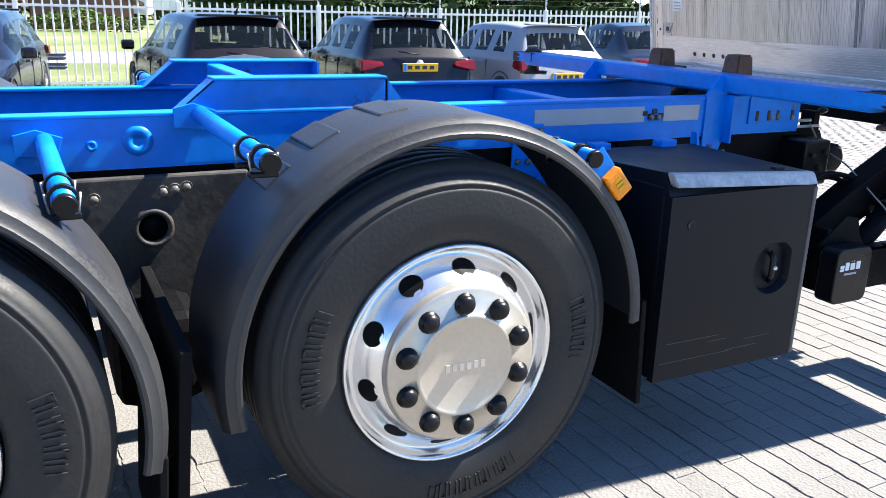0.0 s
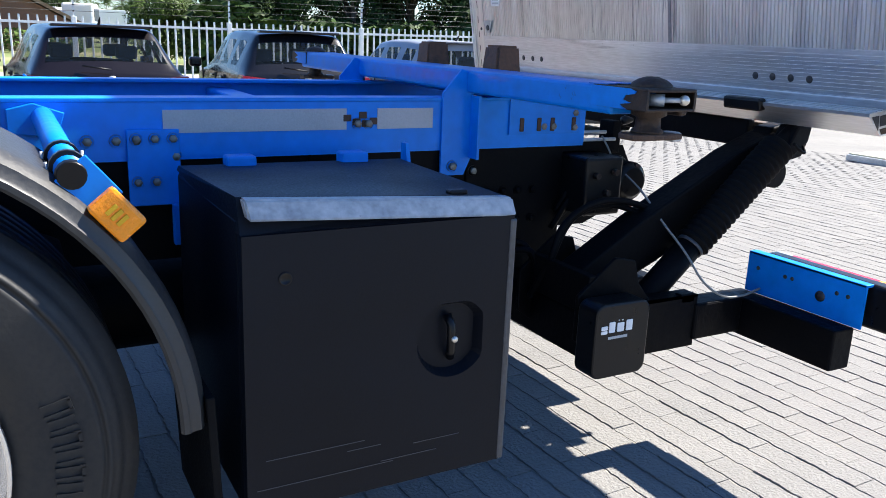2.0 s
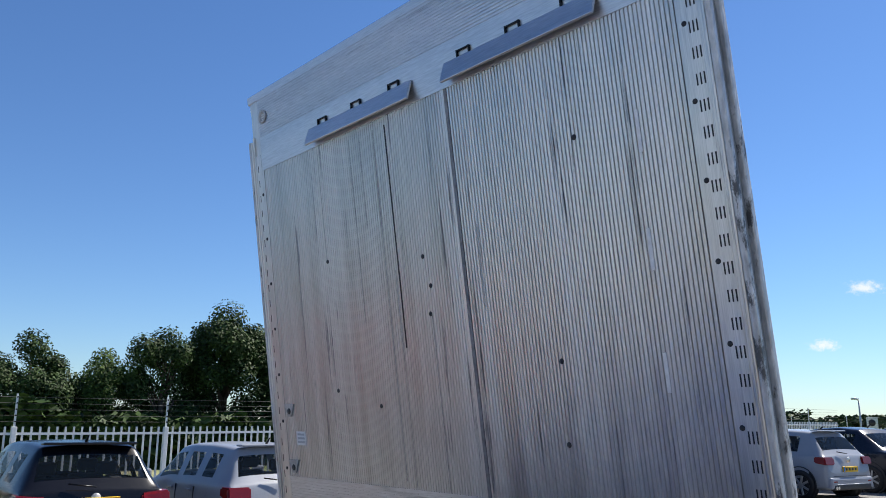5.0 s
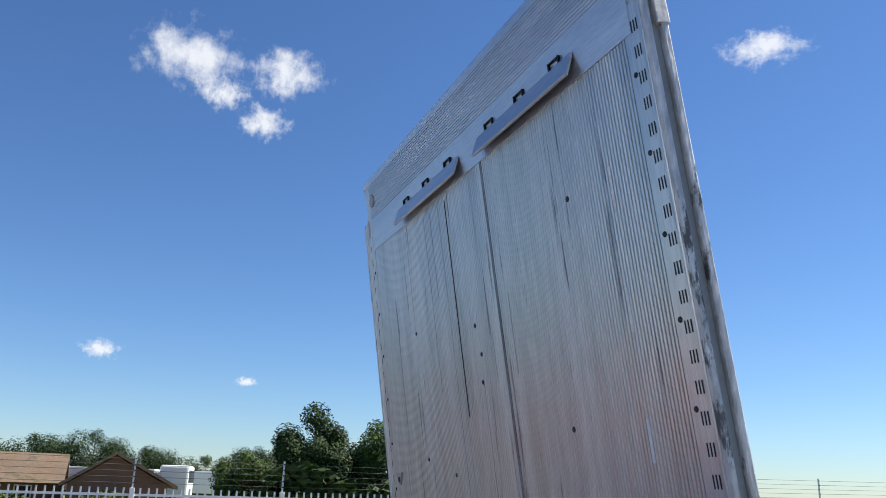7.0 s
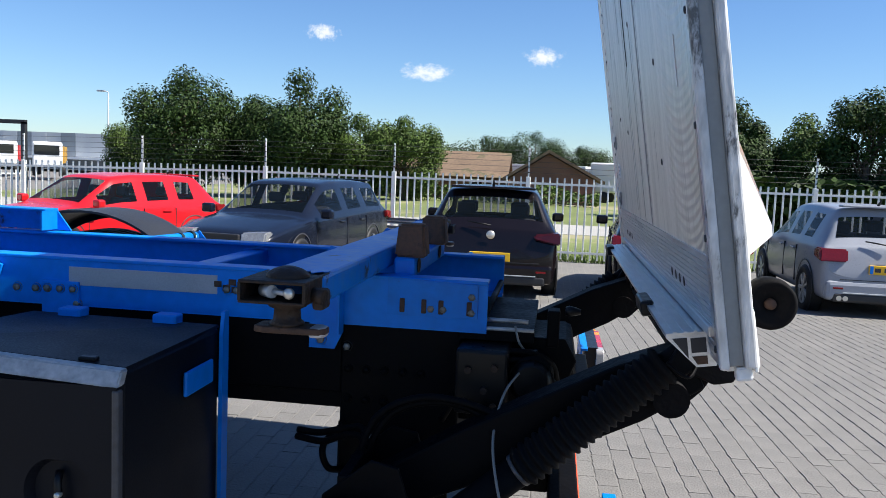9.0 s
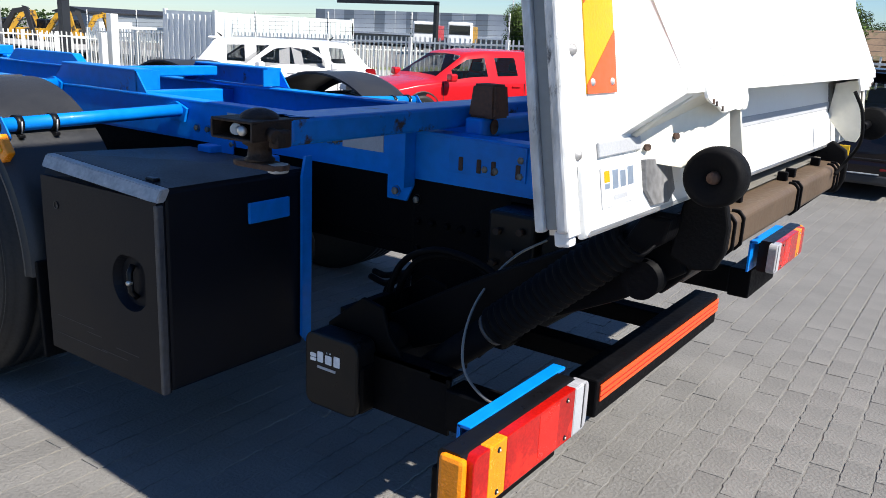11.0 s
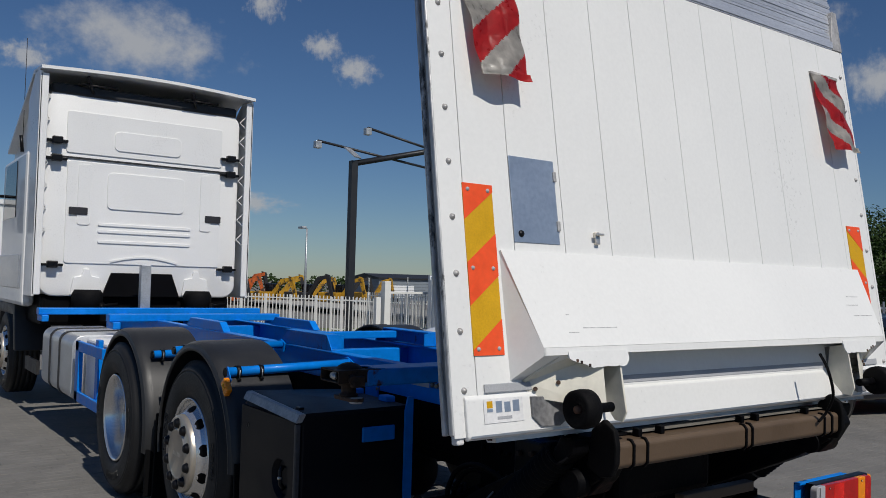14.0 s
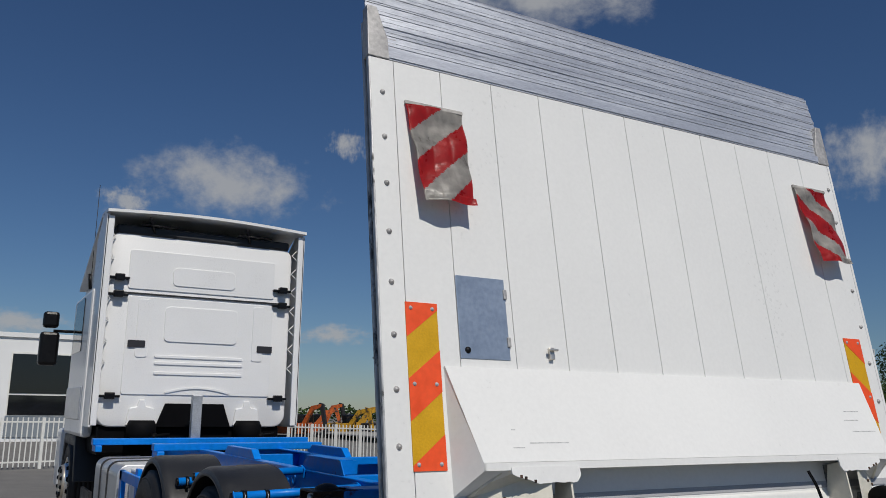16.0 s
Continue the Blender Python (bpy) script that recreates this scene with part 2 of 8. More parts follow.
def box(bm, x0, x1, y0, y1, z0, z1, bevel=0.0, seg=2, mi=0):
    x0, x1, y0, y1, z0, z1 = min(x0, x1), max(x0, x1), min(y0, y1), max(y0, y1), min(z0, z1), max(z0, z1)
    v, fs = quad_box(bm, [(x0, y0, z0), (x1, y0, z0), (x1, y1, z0), (x0, y1, z0), (x0, y0, z1), (x1, y0, z1), (x1, y1, z1), (x0, y1, z1)], mi)
    if bevel:
        es = list({e for f in fs for e in f.edges})
        bmesh.ops.bevel(bm, geom=es, offset=bevel, segments=seg, affect="EDGES", profile=0.5)
    return bm


def B(*a, **k):
    return box(bmesh.new(), *a, **k)


def frame_of(d):
    d = Vector(d).normalized()
    up = Vector((0, 0, 1)) if abs(d.z) < 0.95 else Vector((1, 0, 0))
    s = d.cross(up).normalized()
    return s, s.cross(d).normalized()


def tube(bm, pts, r, seg=10, mi=0, caps=True):
    pts = [Vector(p) for p in pts]
    rs = r if isinstance(r, (list, tuple)) else [r] * len(pts)
    rings, s = [], None
    for i, p in enumerate(pts):
        d = (pts[min(i + 1, len(pts) - 1)] - pts[max(i - 1, 0)]).normalized()
        if s is None:
            s, u = frame_of(d)
        else:
            s = (s - d * s.dot(d)).normalized()
            u = s.cross(d)
        rings.append([bm.verts.new(p + rs[i] * (math.cos(a) * s + math.sin(a) * u)) for a in [2 * math.pi * k / seg for k in range(seg)]])
    for a, b in zip(rings, rings[1:]):
        for k in range(seg):
            f = bm.faces.new((a[k], a[(k + 1) % seg], b[(k + 1) % seg], b[k]))
            f.smooth, f.material_index = True, mi
    if caps:
        for ring in (rings[0][::-1], rings[-1]):
            bm.faces.new(ring).material_index = mi
    return bm


def T(*a, **k):
    return tube(bmesh.new(), *a, **k)


def curve_pts(pts, n=8):
    """A smooth line through the points."""
    pts = [Vector(p) for p in pts]
    out = []
    ext = [2 * pts[0] - pts[1]] + pts + [2 * pts[-1] - pts[-2]]
    for i in range(1, len(ext) - 2):
        a, b, c, d = ext[i - 1:i + 3]
        for k in range(n):
            t = k / n
            out.append(0.5 * (2 * b + (c - a) * t + (2 * a - 5 * b + 4 * c - d) * t * t + (3 * b - a - 3 * c + d) * t ** 3))
    return out + [pts[-1]]


def prism(bm, poly, axis, a, b, bevel=0.0, mi=0):
    """A flat outline, pushed from a to b along an axis."""
    def at(p, h):
        return {"x": (h, p[0], p[1]), "y": (p[0], h, p[1]), "z": (p[0], p[1], h)}[axis]
    lo = [bm.verts.new(at(p, a)) for p in poly]
    hi = [bm.verts.new(at(p, b)) for p in poly]
    fs = [bm.faces.new(lo[::-1]), bm.faces.new(hi)]
    n = len(poly)
    for i in range(n):
        fs.append(bm.faces.new((lo[i], lo[(i + 1) % n], hi[(i + 1) % n], hi[i])))
    for f in fs:
        f.material_index = mi
    bmesh.ops.recalc_face_normals(bm, faces=fs)
    if bevel:
        bmesh.ops.bevel(bm, geom=list({e for f in fs for e in f.edges}), offset=bevel, segments=2, affect="EDGES", profile=0.5)
    return bm


def PR(*a, **k):
    return prism(bmesh.new(), *a, **k)


def lathe(bm, profile, centre, axis="y", seg=48, mi=0, close=False):
    """Turns (radius, height) points round an axis through centre."""
    c = Vector(centre)
    rings = []
    for r, h in profile:
        ring = []
        for k in range(seg):
            a = 2 * math.pi * k / seg
            q = {"y": Vector((r * math.cos(a), h, r * math.sin(a))), "z": Vector((r * math.cos(a), r * math.sin(a), h)), "x": Vector((h, r * math.cos(a), r * math.sin(a)))}[axis]
            ring.append(bm.verts.new(c + q))
        rings.append(ring)
    for a, b in zip(rings, rings[1:]):
        for k in range(seg):
            f = bm.faces.new((a[k], a[(k + 1) % seg], b[(k + 1) % seg], b[k]))
            f.smooth, f.material_index = True, mi
    if close:
        bm.faces.new(rings[0])
        bm.faces.new(rings[-1][::-1])
    bmesh.ops.recalc_face_normals(bm, faces=bm.faces)
    return bm


def L(*a, **k):
    return lathe(bmesh.new(), *a, **k)


def join_bm(*items):
    out = bmesh.new()
    for b in items:
        me = bpy.data.meshes.new("tmp")
        b.to_mesh(me)
        b.free()
        out.from_mesh(me)
        bpy.data.meshes.remove(me)
    return out


def shift(bm, m):
    bmesh.ops.transform(bm, matrix=m, verts=bm.verts)
    return bm


def ground_z(x, y):
    """The yard falls away gently from the truck towards the fence."""
    def ramp(v, cap):
        v = max(0.0, min(v, cap))
        return v * v / (v + 2.0)
    return -0.033 * ramp(y - 3.0, 14) - 0.019 * ramp(-3.0 - x, 25) + 0.012 * ramp(x - 6.0, 25)


# ---- the truck ----
truck = thing("truck", "white and blue container chassis truck with a raised tail lift platform", "truck")
RAIL_N, RAIL_F = 0.79, 1.65          # outer faces of the two blue rails


def build_rails():
    for y, s in ((RAIL_N, 1), (RAIL_F, -1)):
        bm = B(-5.2, 2.11, y, y + s * 0.008, 0.955, 1.105)
        box(bm, -5.2, 2.11, y - s * 0.004, y + s * 0.075, 1.10, 1.112, bevel=0.003)
        box(bm, -5.2, 2.11, y + s * 0.003, y + s * 0.075, 0.945, 0.957)
        part("subframe_rail", bm, M_BLUE, truck, "blue painted steel rail with chipped bolt holes")
        bm = PR([(y + s * a, z) for a, z in ((0.018, 0.665), (0.09, 0.665), (0.09, 0.675), (0.026, 0.675), (0.026, 0.932), (0.09, 0.932), (0.09, 0.942), (0.018, 0.942))], "x", -6.6, 1.80)
        part("chassis_rail", bm, M_BLACK, truck, "dirty black chassis rail")
    for x in (-4.6, -3.4, -2.2, -0.9, 0.35, 1.2):
        part("crossmember", B(x, x + 0.09, RAIL_N + 0.026, RAIL_F - 0.026, 0.74, 0.90, bevel=0.01), M_BLACK, truck)
    for x in (-3.0, -0.35, 1.0):
        part("blue_crossmember", B(x, x + 0.08, RAIL_N + 0.008, RAIL_F - 0.008, 0.97, 1.08, bevel=0.006), M_BLUE, truck)
    # reflective tape and the bolts round it
    for a, b in ((0.69, 1.215), (1.315, 1.505)):
        part("reflective_tape", B(a, b, RAIL_N - 0.003, RAIL_N, 1.018, 1.08), M_REFL, truck)
    for a, b in ((-1.5, -1.1), (-2.6, -2.0)):
        part("reflective_tape", B(a, b, RAIL_F + 0.0, RAIL_F + 0.003, 1.018, 1.08), M_REFL, truck)
    for x, z in ((1.25, 1.035), (1.285, 1.035), (0.62, 1.0), (0.57, 1.0), (0.50, 1.0), (2.06, 1.06), (2.06, 1.01), (1.93, 1.015), (1.97, 1.015), (1.66, 0.875), (0.72, 0.955)):
        bolt(truck, (x, RAIL_N, z), 0.012)
    for x, z, r in ((-0.72, 1.03, 0.045), (-0.85, 1.02, 0.016), (-0.95, 1.02, 0.012)):
        part("hole_plate", L([(0, -0.003), (r * 0.35, -0.003), (r * 0.35, -0.006), (r, -0.006), (r, 0.0)], (x, RAIL_N, z), seg=20), M_BLUEWORN, truck)
    for dx, dz in ((0, 0), (0.03, -0.005), (0.055, 0.002), (0.02, 0.02), (-0.03, 0.012)):
        part("paint_chip", B(1.235 + dx, 1.26 + dx, RAIL_N - 0.0045, RAIL_N, 1.03 + dz, 1.05 + dz, bevel=0.0015), M_RUST, truck)


def bolt(parent, p, r, axis="y", s=-1, material=None):
    """A hexagon bolt head with a washer."""
    bm = L([(0.0, s * r * 1.1), (r * 0.9, s * r * 1.1), (r, s * r * 0.9), (r, s * r * 0.25)], p, axis, seg=6)
    lathe(bm, [(r * 1.4, s * r * 0.28), (r * 1.45, 0)], p, axis, seg=14)
    return part("bolt", bm, material or M_BOLT, parent)


def build_rear_beam():
    """The worn cross beam that carries the container locks."""
    for y0, y1 in ((-0.075, 2.52),):
        bm = B(1.62, 1.775, y0 + 0.16, y1 - 0.16, 1.128, 1.199, bevel=0.010)
        part("rear_cross_beam", bm, M_BLUEWORN, truck, "blue cross beam with worn paint on top")
    random.seed(17)
    for y, s in ((-0.045, 1), (2.485, -1)):
        bm = bmesh.new()
        for z0, z1 in ((1.146, 1.153), (1.191, 1.199)):
            box(bm, 1.617, 1.772, y, y + s * 0.20, z0, z1, bevel=0.003)
        for x0, x1 in ((1.617, 1.624), (1.765, 1.772)):
            box(bm, x0, x1, y, y + s * 0.20, 1.152, 1.192)
        end = part("beam_end", bm, M_DARKRUST, truck, "rusty open end of the cross beam")
        # ragged remains of the blue paint
        edge = [(y + s * (0.035 + random.uniform(0, 0.06)), 1.147 + 0.0055 * k) for k in range(10)]
        part("paint_edge", PR(edge + [(y + s * 0.20, 1.1965), (y + s * 0.20, 1.147)], "x", 1.6145, 1.6172), M_BLUEWORN, end)
        edge = [(1.620 + 0.0148 * k, y + s * (0.15 + random.uniform(0, 0.05))) for k in range(11)]
        part("paint_edge", PR(edge + [(1.768, y + s * 0.22), (1.620, y + s * 0.22)], "z", 1.1988, 1.2008), M_BLUEWORN, end)
        lock = part("twist_lock", smooth_bm(L([(0.0, 1.224), (0.016, 1.223), (0.034, 1.217), (0.045, 1.210), (0.050, 1.205), (0.050, 1.198)], (1.705, y + s * 0.085, 0), "z", seg=24)), M_DARKRUST, truck, "rusty container twist lock")
        bm = L([(0.044, 1.147), (0.044, 1.132), (0.030, 1.125), (0.032, 1.100), (0.040, 1.094), (0.040, 1.088), (0.0, 1.088)], (1.705, y + s * 0.085, 0), "z", seg=20)
        part("lock_base", smooth_bm(bm), M_DARKRUST, lock)
        bm = PR([(1.635, y + s * 0.055), (1.66, y + s * 0.045), (1.79, y + s * 0.050), (1.803, y + s * 0.068), (1.803, y + s * 0.095), (1.79, y + s * 0.11), (1.66, y + s * 0.125), (1.635, y + s * 0.11)], "z", 1.072, 1.088, bevel=0.004)
        part("lock_lever", bm, M_RUST, lock, "flat worn lock lever")
        part("lever_tip", PR([(1.765, y + s * 0.053), (1.79, y + s * 0.051), (1.802, y + s * 0.069), (1.802, y + s * 0.094), (1.788, y + s * 0.108), (1.765, y + s * 0.105)], "z", 1.066, 1.0895, bevel=0.005), M_EDGE, lock)
        bm = T([(1.66, y + s * 0.05, 1.171), (1.69, y + s * 0.02, 1.172)], 0.015, 14)
        tube(bm, [(1.685, y + s * 0.03, 1.172), (1.728, y + s * 0.004, 1.173)], [0.008, 0.006], 10)
        part("lock_handle", bm, M_GALV, lock)
        part("handle_ball", smooth_bm(L([(0.0, -0.013), (0.007, -0.011), (0.0115, -0.006), (0.013, 0.0), (0.0115, 0.006), (0.007, 0.011), (0.0, 0.013)], (1.735, y + s * 0.001, 1.173), "z", seg=16)), M_STEEL, lock)
        bm = T([(1.772, y + s * 0.06, 1.165), (1.80, y + s * 0.055, 1.16)], 0.018, 12)
        box(bm, 1.772, 1.80, y + s * 0.05, y + s * 0.11, 1.130, 1.176, bevel=0.008)
        part("lock_catch", bm, M_DARKRUST, lock)
    # gusset plates at the rails
    for y, s in ((RAIL_N, -1), (RAIL_F, 1)):
        bm = PR([(1.535, 0.865), (1.62, 0.865), (1.645, 0.92), (1.645, 1.19), (1.60, 1.20), (1.535, 1.125)], "y", y + s * 0.001, y + s * 0.010)
        box(bm, 1.637, 1.646, y + s * 0.001, y + s * 0.06, 0.92, 1.12)
        part("beam_bracket", bm, M_BLUE, truck)
        bolt(truck, (1.575, y + s * 0.010, 0.895), 0.013, s=s)
        bm = PR([(1.79, 0.99), (2.08, 0.99), (2.08, 1.10), (1.79, 1.11)], "y", y + s * 0.001, y + s * 0.009)
        part("end_plate", bm, M_BLUEWORN, truck, "blue plate with rusty slots")
        for x in (1.83, 1.90, 1.955, 2.045):
            part("slot", B(x, x + 0.016, y + s * 0.0085, y + s * 0.012, 1.00, 1.045, bevel=0.003), M_RUST, truck)
    # rusty guide blocks with their blue carrier
    part("block_carrier", B(1.79, 1.86, 0.86, 1.60, 1.10, 1.165, bevel=0.01), M_BLUE, truck)
    for y in (0.93, 1.43):
        bm = bmesh.new()
        a, b2, h0, h1 = 0.052, 0.043, 1.165, 1.275
        quad_box(bm, [(1.79 - a + 0.05, y - a, h0), (1.79 + a + 0.05, y - a, h0), (1.79 + a + 0.05, y + a, h0), (1.79 - a + 0.05, y + a, h0),
                      (1.79 - b2 + 0.05, y - b2, h1), (1.79 + b2 + 0.05, y - b2, h1), (1.79 + b2 + 0.05, y + b2, h1), (1.79 - b2 + 0.05, y + b2, h1)])
        bmesh.ops.bevel(bm, geom=list(bm.edges), offset=0.008, segments=2, affect="EDGES")
        part("guide_block", bm, M_GUIDE, truck, "rust brown steel guide block")
        part("carrier_hole", L([(0, -0.004), (0.022, -0.004), (0.026, 0)], (1.865, y, 1.135), "x", seg=16), M_RUST, truck)


def build_gussets():
    """The trapezoid side plates over the bogie."""
    for y, s in ((RAIL_N, 1), (RAIL_F, -1)):
        bm = PR([(-0.60, 1.115), (-0.49, 1.205), (0.09, 1.205), (0.16, 1.115)], "y", y, y + s * 0.008)
        box(bm, -0.49, 0.09, y - s * 0.006, y + s * 0.09, 1.203, 1.213, bevel=0.003)
        quad_box(bm, [(-0.60, y, 1.112), (-0.60, y + s * 0.09, 1.112), (-0.594, y + s * 0.09, 1.112), (-0.594, y, 1.112),
                      (-0.49, y, 1.205), (-0.49, y + s * 0.09, 1.205), (-0.482, y + s * 0.09, 1.205), (-0.482, y, 1.205)])
        box(bm, 0.085, 0.093, y, y + s * 0.12, 1.12, 1.205)
        part("side_gusset", bm, M_BLUEWORN, truck, "blue raised side plate with chipped edges")
    part("gusset_bar", B(-0.36, -0.30, RAIL_N + 0.09, RAIL_F - 0.09, 1.15, 1.20, bevel=0.006), M_BLUE, truck)


def build_wheel(x, y, out, deep):
    """out: -1 faces the near side. deep: the dished rim of the driven axle."""
    w = new("wheel")
    w.parent = truck
    w.location = (x - 0.045, y, 0.538)
    s = -out
    R = 0.530
    prof = [(0.31, 0.02), (0.325, 0.004), (0.35, -0.006), (0.40, -0.012), (0.455, -0.004), (0.462, -0.004), (0.463, 0.0), (0.470, 0.0), (0.471, -0.003), (0.478, -0.002), (0.479, 0.003), (0.486, 0.004), (0.498, 0.02), (0.508, 0.035)]
    for k in range(5):
        a = 0.04 + k * 0.054
        prof += [(R, a), (R, a + 0.04), (R - 0.012, a + 0.043), (R - 0.012, a + 0.051)]
    prof += [(R, 0.31), (0.50, 0.325), (0.43, 0.345), (0.29, 0.33)]
    part("tyre", L([(r, s * h) for r, h in prof], (0, 0, 0), seg=96), M_TYRE, w, "black truck tyre with worn sidewall")
    # raised lettering on the sidewall as plain blocks
    random.seed(int(10 * x) + 50)
    bm = bmesh.new()
    for a0, cnt in ((155, 8), (-8, 6), (262, 9)):
        for k in range(cnt):
            a = radians(a0 + k * 4.6)
            c = Vector((0.405 * math.cos(a), -s * 0.0125, 0.405 * math.sin(a)))
            m = Matrix.Translation(c) @ Matrix.Rotation(-a, 4, "Y")
            h = 0.022 + 0.003 * (k % 2)
            for dz in (-0.010, 0.010):
                b = B(-h, h, -0.0025, 0.0025, dz - 0.0025, dz + 0.0025)
                shift(b, m)
                me = bpy.data.meshes.new("tmp")
                b.to_mesh(me)
                b.free()
                bm.from_mesh(me)
                bpy.data.meshes.remove(me)
            if k % 2:
                b = B(h - 0.006, h, -0.0025, 0.0025, -0.010, 0.010)
                shift(b, m)
                me = bpy.data.meshes.new("tmp")
                b.to_mesh(me)
                b.free()
                bm.from_mesh(me)
                bpy.data.meshes.remove(me)
    part("sidewall_marking", bm, M_TYRE, w)["kind"] = "stuff"
    if deep:
        part("inner_tyre", L([(r, s * (h + 0.36)) for r, h in ((0.29, 0.01), (0.40, -0.01), (0.50, 0.02), (0.525, 0.05), (0.525, 0.25), (0.50, 0.28), (0.43, 0.29), (0.29, 0.28))], (0, 0, 0), seg=64), M_TYRE, w, "black inner twin tyre")
        prof = [(0.30, 0.028), (0.306, 0.015), (0.303, 0.004), (0.293, 0.004), (0.283, 0.02), (0.272, 0.06), (0.262, 0.12), (0.255, 0.17), (0.20, 0.195), (0.16, 0.20), (0.155, 0.12), (0.13, 0.10), (0.0, 0.10)]
        part("rim", smooth_bm(L([(r, s * h) for r, h in prof], (0, 0, 0), seg=64)), M_ALU, w, "polished deep dish rim")
        for k in range(10):
            a = 2 * math.pi * k / 10
            part("wheel_nut", L([(0.016, s * 0.195), (0.016, s * 0.16), (0.010, s * 0.15), (0, s * 0.15)], (0.1675 * math.cos(a), 0, 0.1675 * math.sin(a)), seg=8), M_CAP, w)
        return w
    prof = [(0.308, 0.028), (0.314, 0.014), (0.312, 0.000), (0.305, 0.000), (0.300, 0.016), (0.294, 0.034), (0.283, 0.038), (0.272, 0.028), (0.250, 0.000), (0.236, -0.022), (0.221, -0.034)]
    ring = L([(r, s * h) for r, h in prof], (0, 0, 0), seg=80)
    part("rim", ring, M_ALU, w, "polished aluminium rim")
    # dark hand holes, set into the sloping rim wall
    for k in range(10):
        a = 2 * math.pi * (k + 0.35) / 10
        bm = bmesh.new()
        pts, inner = [], []
        for j in range(18):
            q = 2 * math.pi * j / 18
            r = 0.253 + 0.018 * math.sin(q)
            da = 0.034 * math.cos(q) / 0.253
            yy = 0.028 + (r - 0.272) * 1.3
            pts.append(bm.verts.new((r * math.cos(a + da), s * (yy - 0.003), r * math.sin(a + da))))
            inner.append(bm.verts.new((r * 0.995 * math.cos(a + da * 0.9), s * (yy + 0.02), r * 0.995 * math.sin(a + da * 0.9))))
        bm.faces.new(pts)
        for j in range(18):
            bm.faces.new((pts[j], pts[(j + 1) % 18], inner[(j + 1) % 18], inner[j]))
        bmesh.ops.recalc_face_normals(bm, faces=bm.faces)
        part("hand_hole", bm, M_BLACK, w)
    prof = [(0.226, -0.020), (0.221, -0.040), (0.219, -0.052), (0.214, -0.059), (0.206, -0.062), (0.146, -0.064), (0.143, -0.070), (0.138, -0.073), (0.132, -0.071), (0.126, -0.068), (0.0, -0.068)]
    part("hub_cover", L([(r, s * h) for r, h in prof], (0, 0, 0), seg=80), M_HUB, w, "bright stainless hub cover")
    for k in range(10):
        a = 2 * math.pi * (k + 0.55) / 10
        c = (0.174 * math.cos(a), 0, 0.174 * math.sin(a))
        part("wheel_nut", L([(0.030, s * -0.061), (0.030, s * -0.067), (0.026, s * -0.069), (0.025, s * -0.078), (0.019, s * -0.086), (0.009, s * -0.089), (0, s * -0.0895)], c, seg=14), M_CAP, w, "black plastic nut cap")
    for k in range(6):
        part("cap_marking", B(-0.058 + k * 0.021, -0.045 + k * 0.021, s * -0.0692, s * -0.0670, -0.011, 0.011, bevel=0.0006), M_STEEL, w)
    return w


def smooth_bm(bm):
    for f in bm.faces:
        f.smooth = True
    return bm


def arc_guard(parent, cx, cz, r, a0, a1, y_out, y_in, s):
    """A moulded guard: flat crown, rolled outer lip with a bead. Angles in degrees from the rear, upwards."""
    prof = [(0.0, y_in), (0.004, y_in), (0.006, y_out + s * 0.06), (0.003, y_out + s * 0.03), (-0.006, y_out + s * 0.012), (-0.012, y_out + s * 0.002), (-0.030, y_out - s * 0.002), (-0.036, y_out - s * 0.008), (-0.046, y_out - s * 0.008),
            (-0.052, y_out - s * 0.002), (-0.052, y_out + s * 0.004), (-0.018, y_out + s * 0.010), (-0.010, y_out + s * 0.05), (-0.008, y_in)]
    n = 44
    bm = bmesh.new()
    rings = []
    for i in range(n + 1):
        a = radians(a0 + (a1 - a0) * i / n)
        rings.append([bm.verts.new((cx + (r + d) * math.cos(a), y, cz + (r + d) * math.sin(a))) for d, y in prof])
    k = len(prof)
    for p, q in zip(rings, rings[1:]):
        for j in range(k):
            f = bm.faces.new((p[j], p[(j + 1) % k], q[(j + 1) % k], q[j]))
            f.smooth = True
    bm.faces.new(rings[0])
    bm.faces.new(rings[-1][::-1])
    bmesh.ops.recalc_face_normals(bm, faces=bm.faces)
    ob = smooth(part("mudguard", bm, M_GUARD, parent, "grey black plastic mudguard with a rolled lip"), 40)
    # moulded ribs on the crown
    for a in (100, 118, 132):
        q = radians(a)
        bm = B(-0.045, 0.045, min(y_in, y_in - s * 0.20), max(y_in, y_in - s * 0.20), -0.006, 0.007, bevel=0.006)
        shift(bm, Matrix.Translation((cx + (r + 0.002) * math.cos(q), 0, cz + (r + 0.002) * math.sin(q))) @ Matrix.Rotation(math.pi / 2 - q, 4, "Y"))
        part("rib", bm, M_GUARD, ob)
    return ob


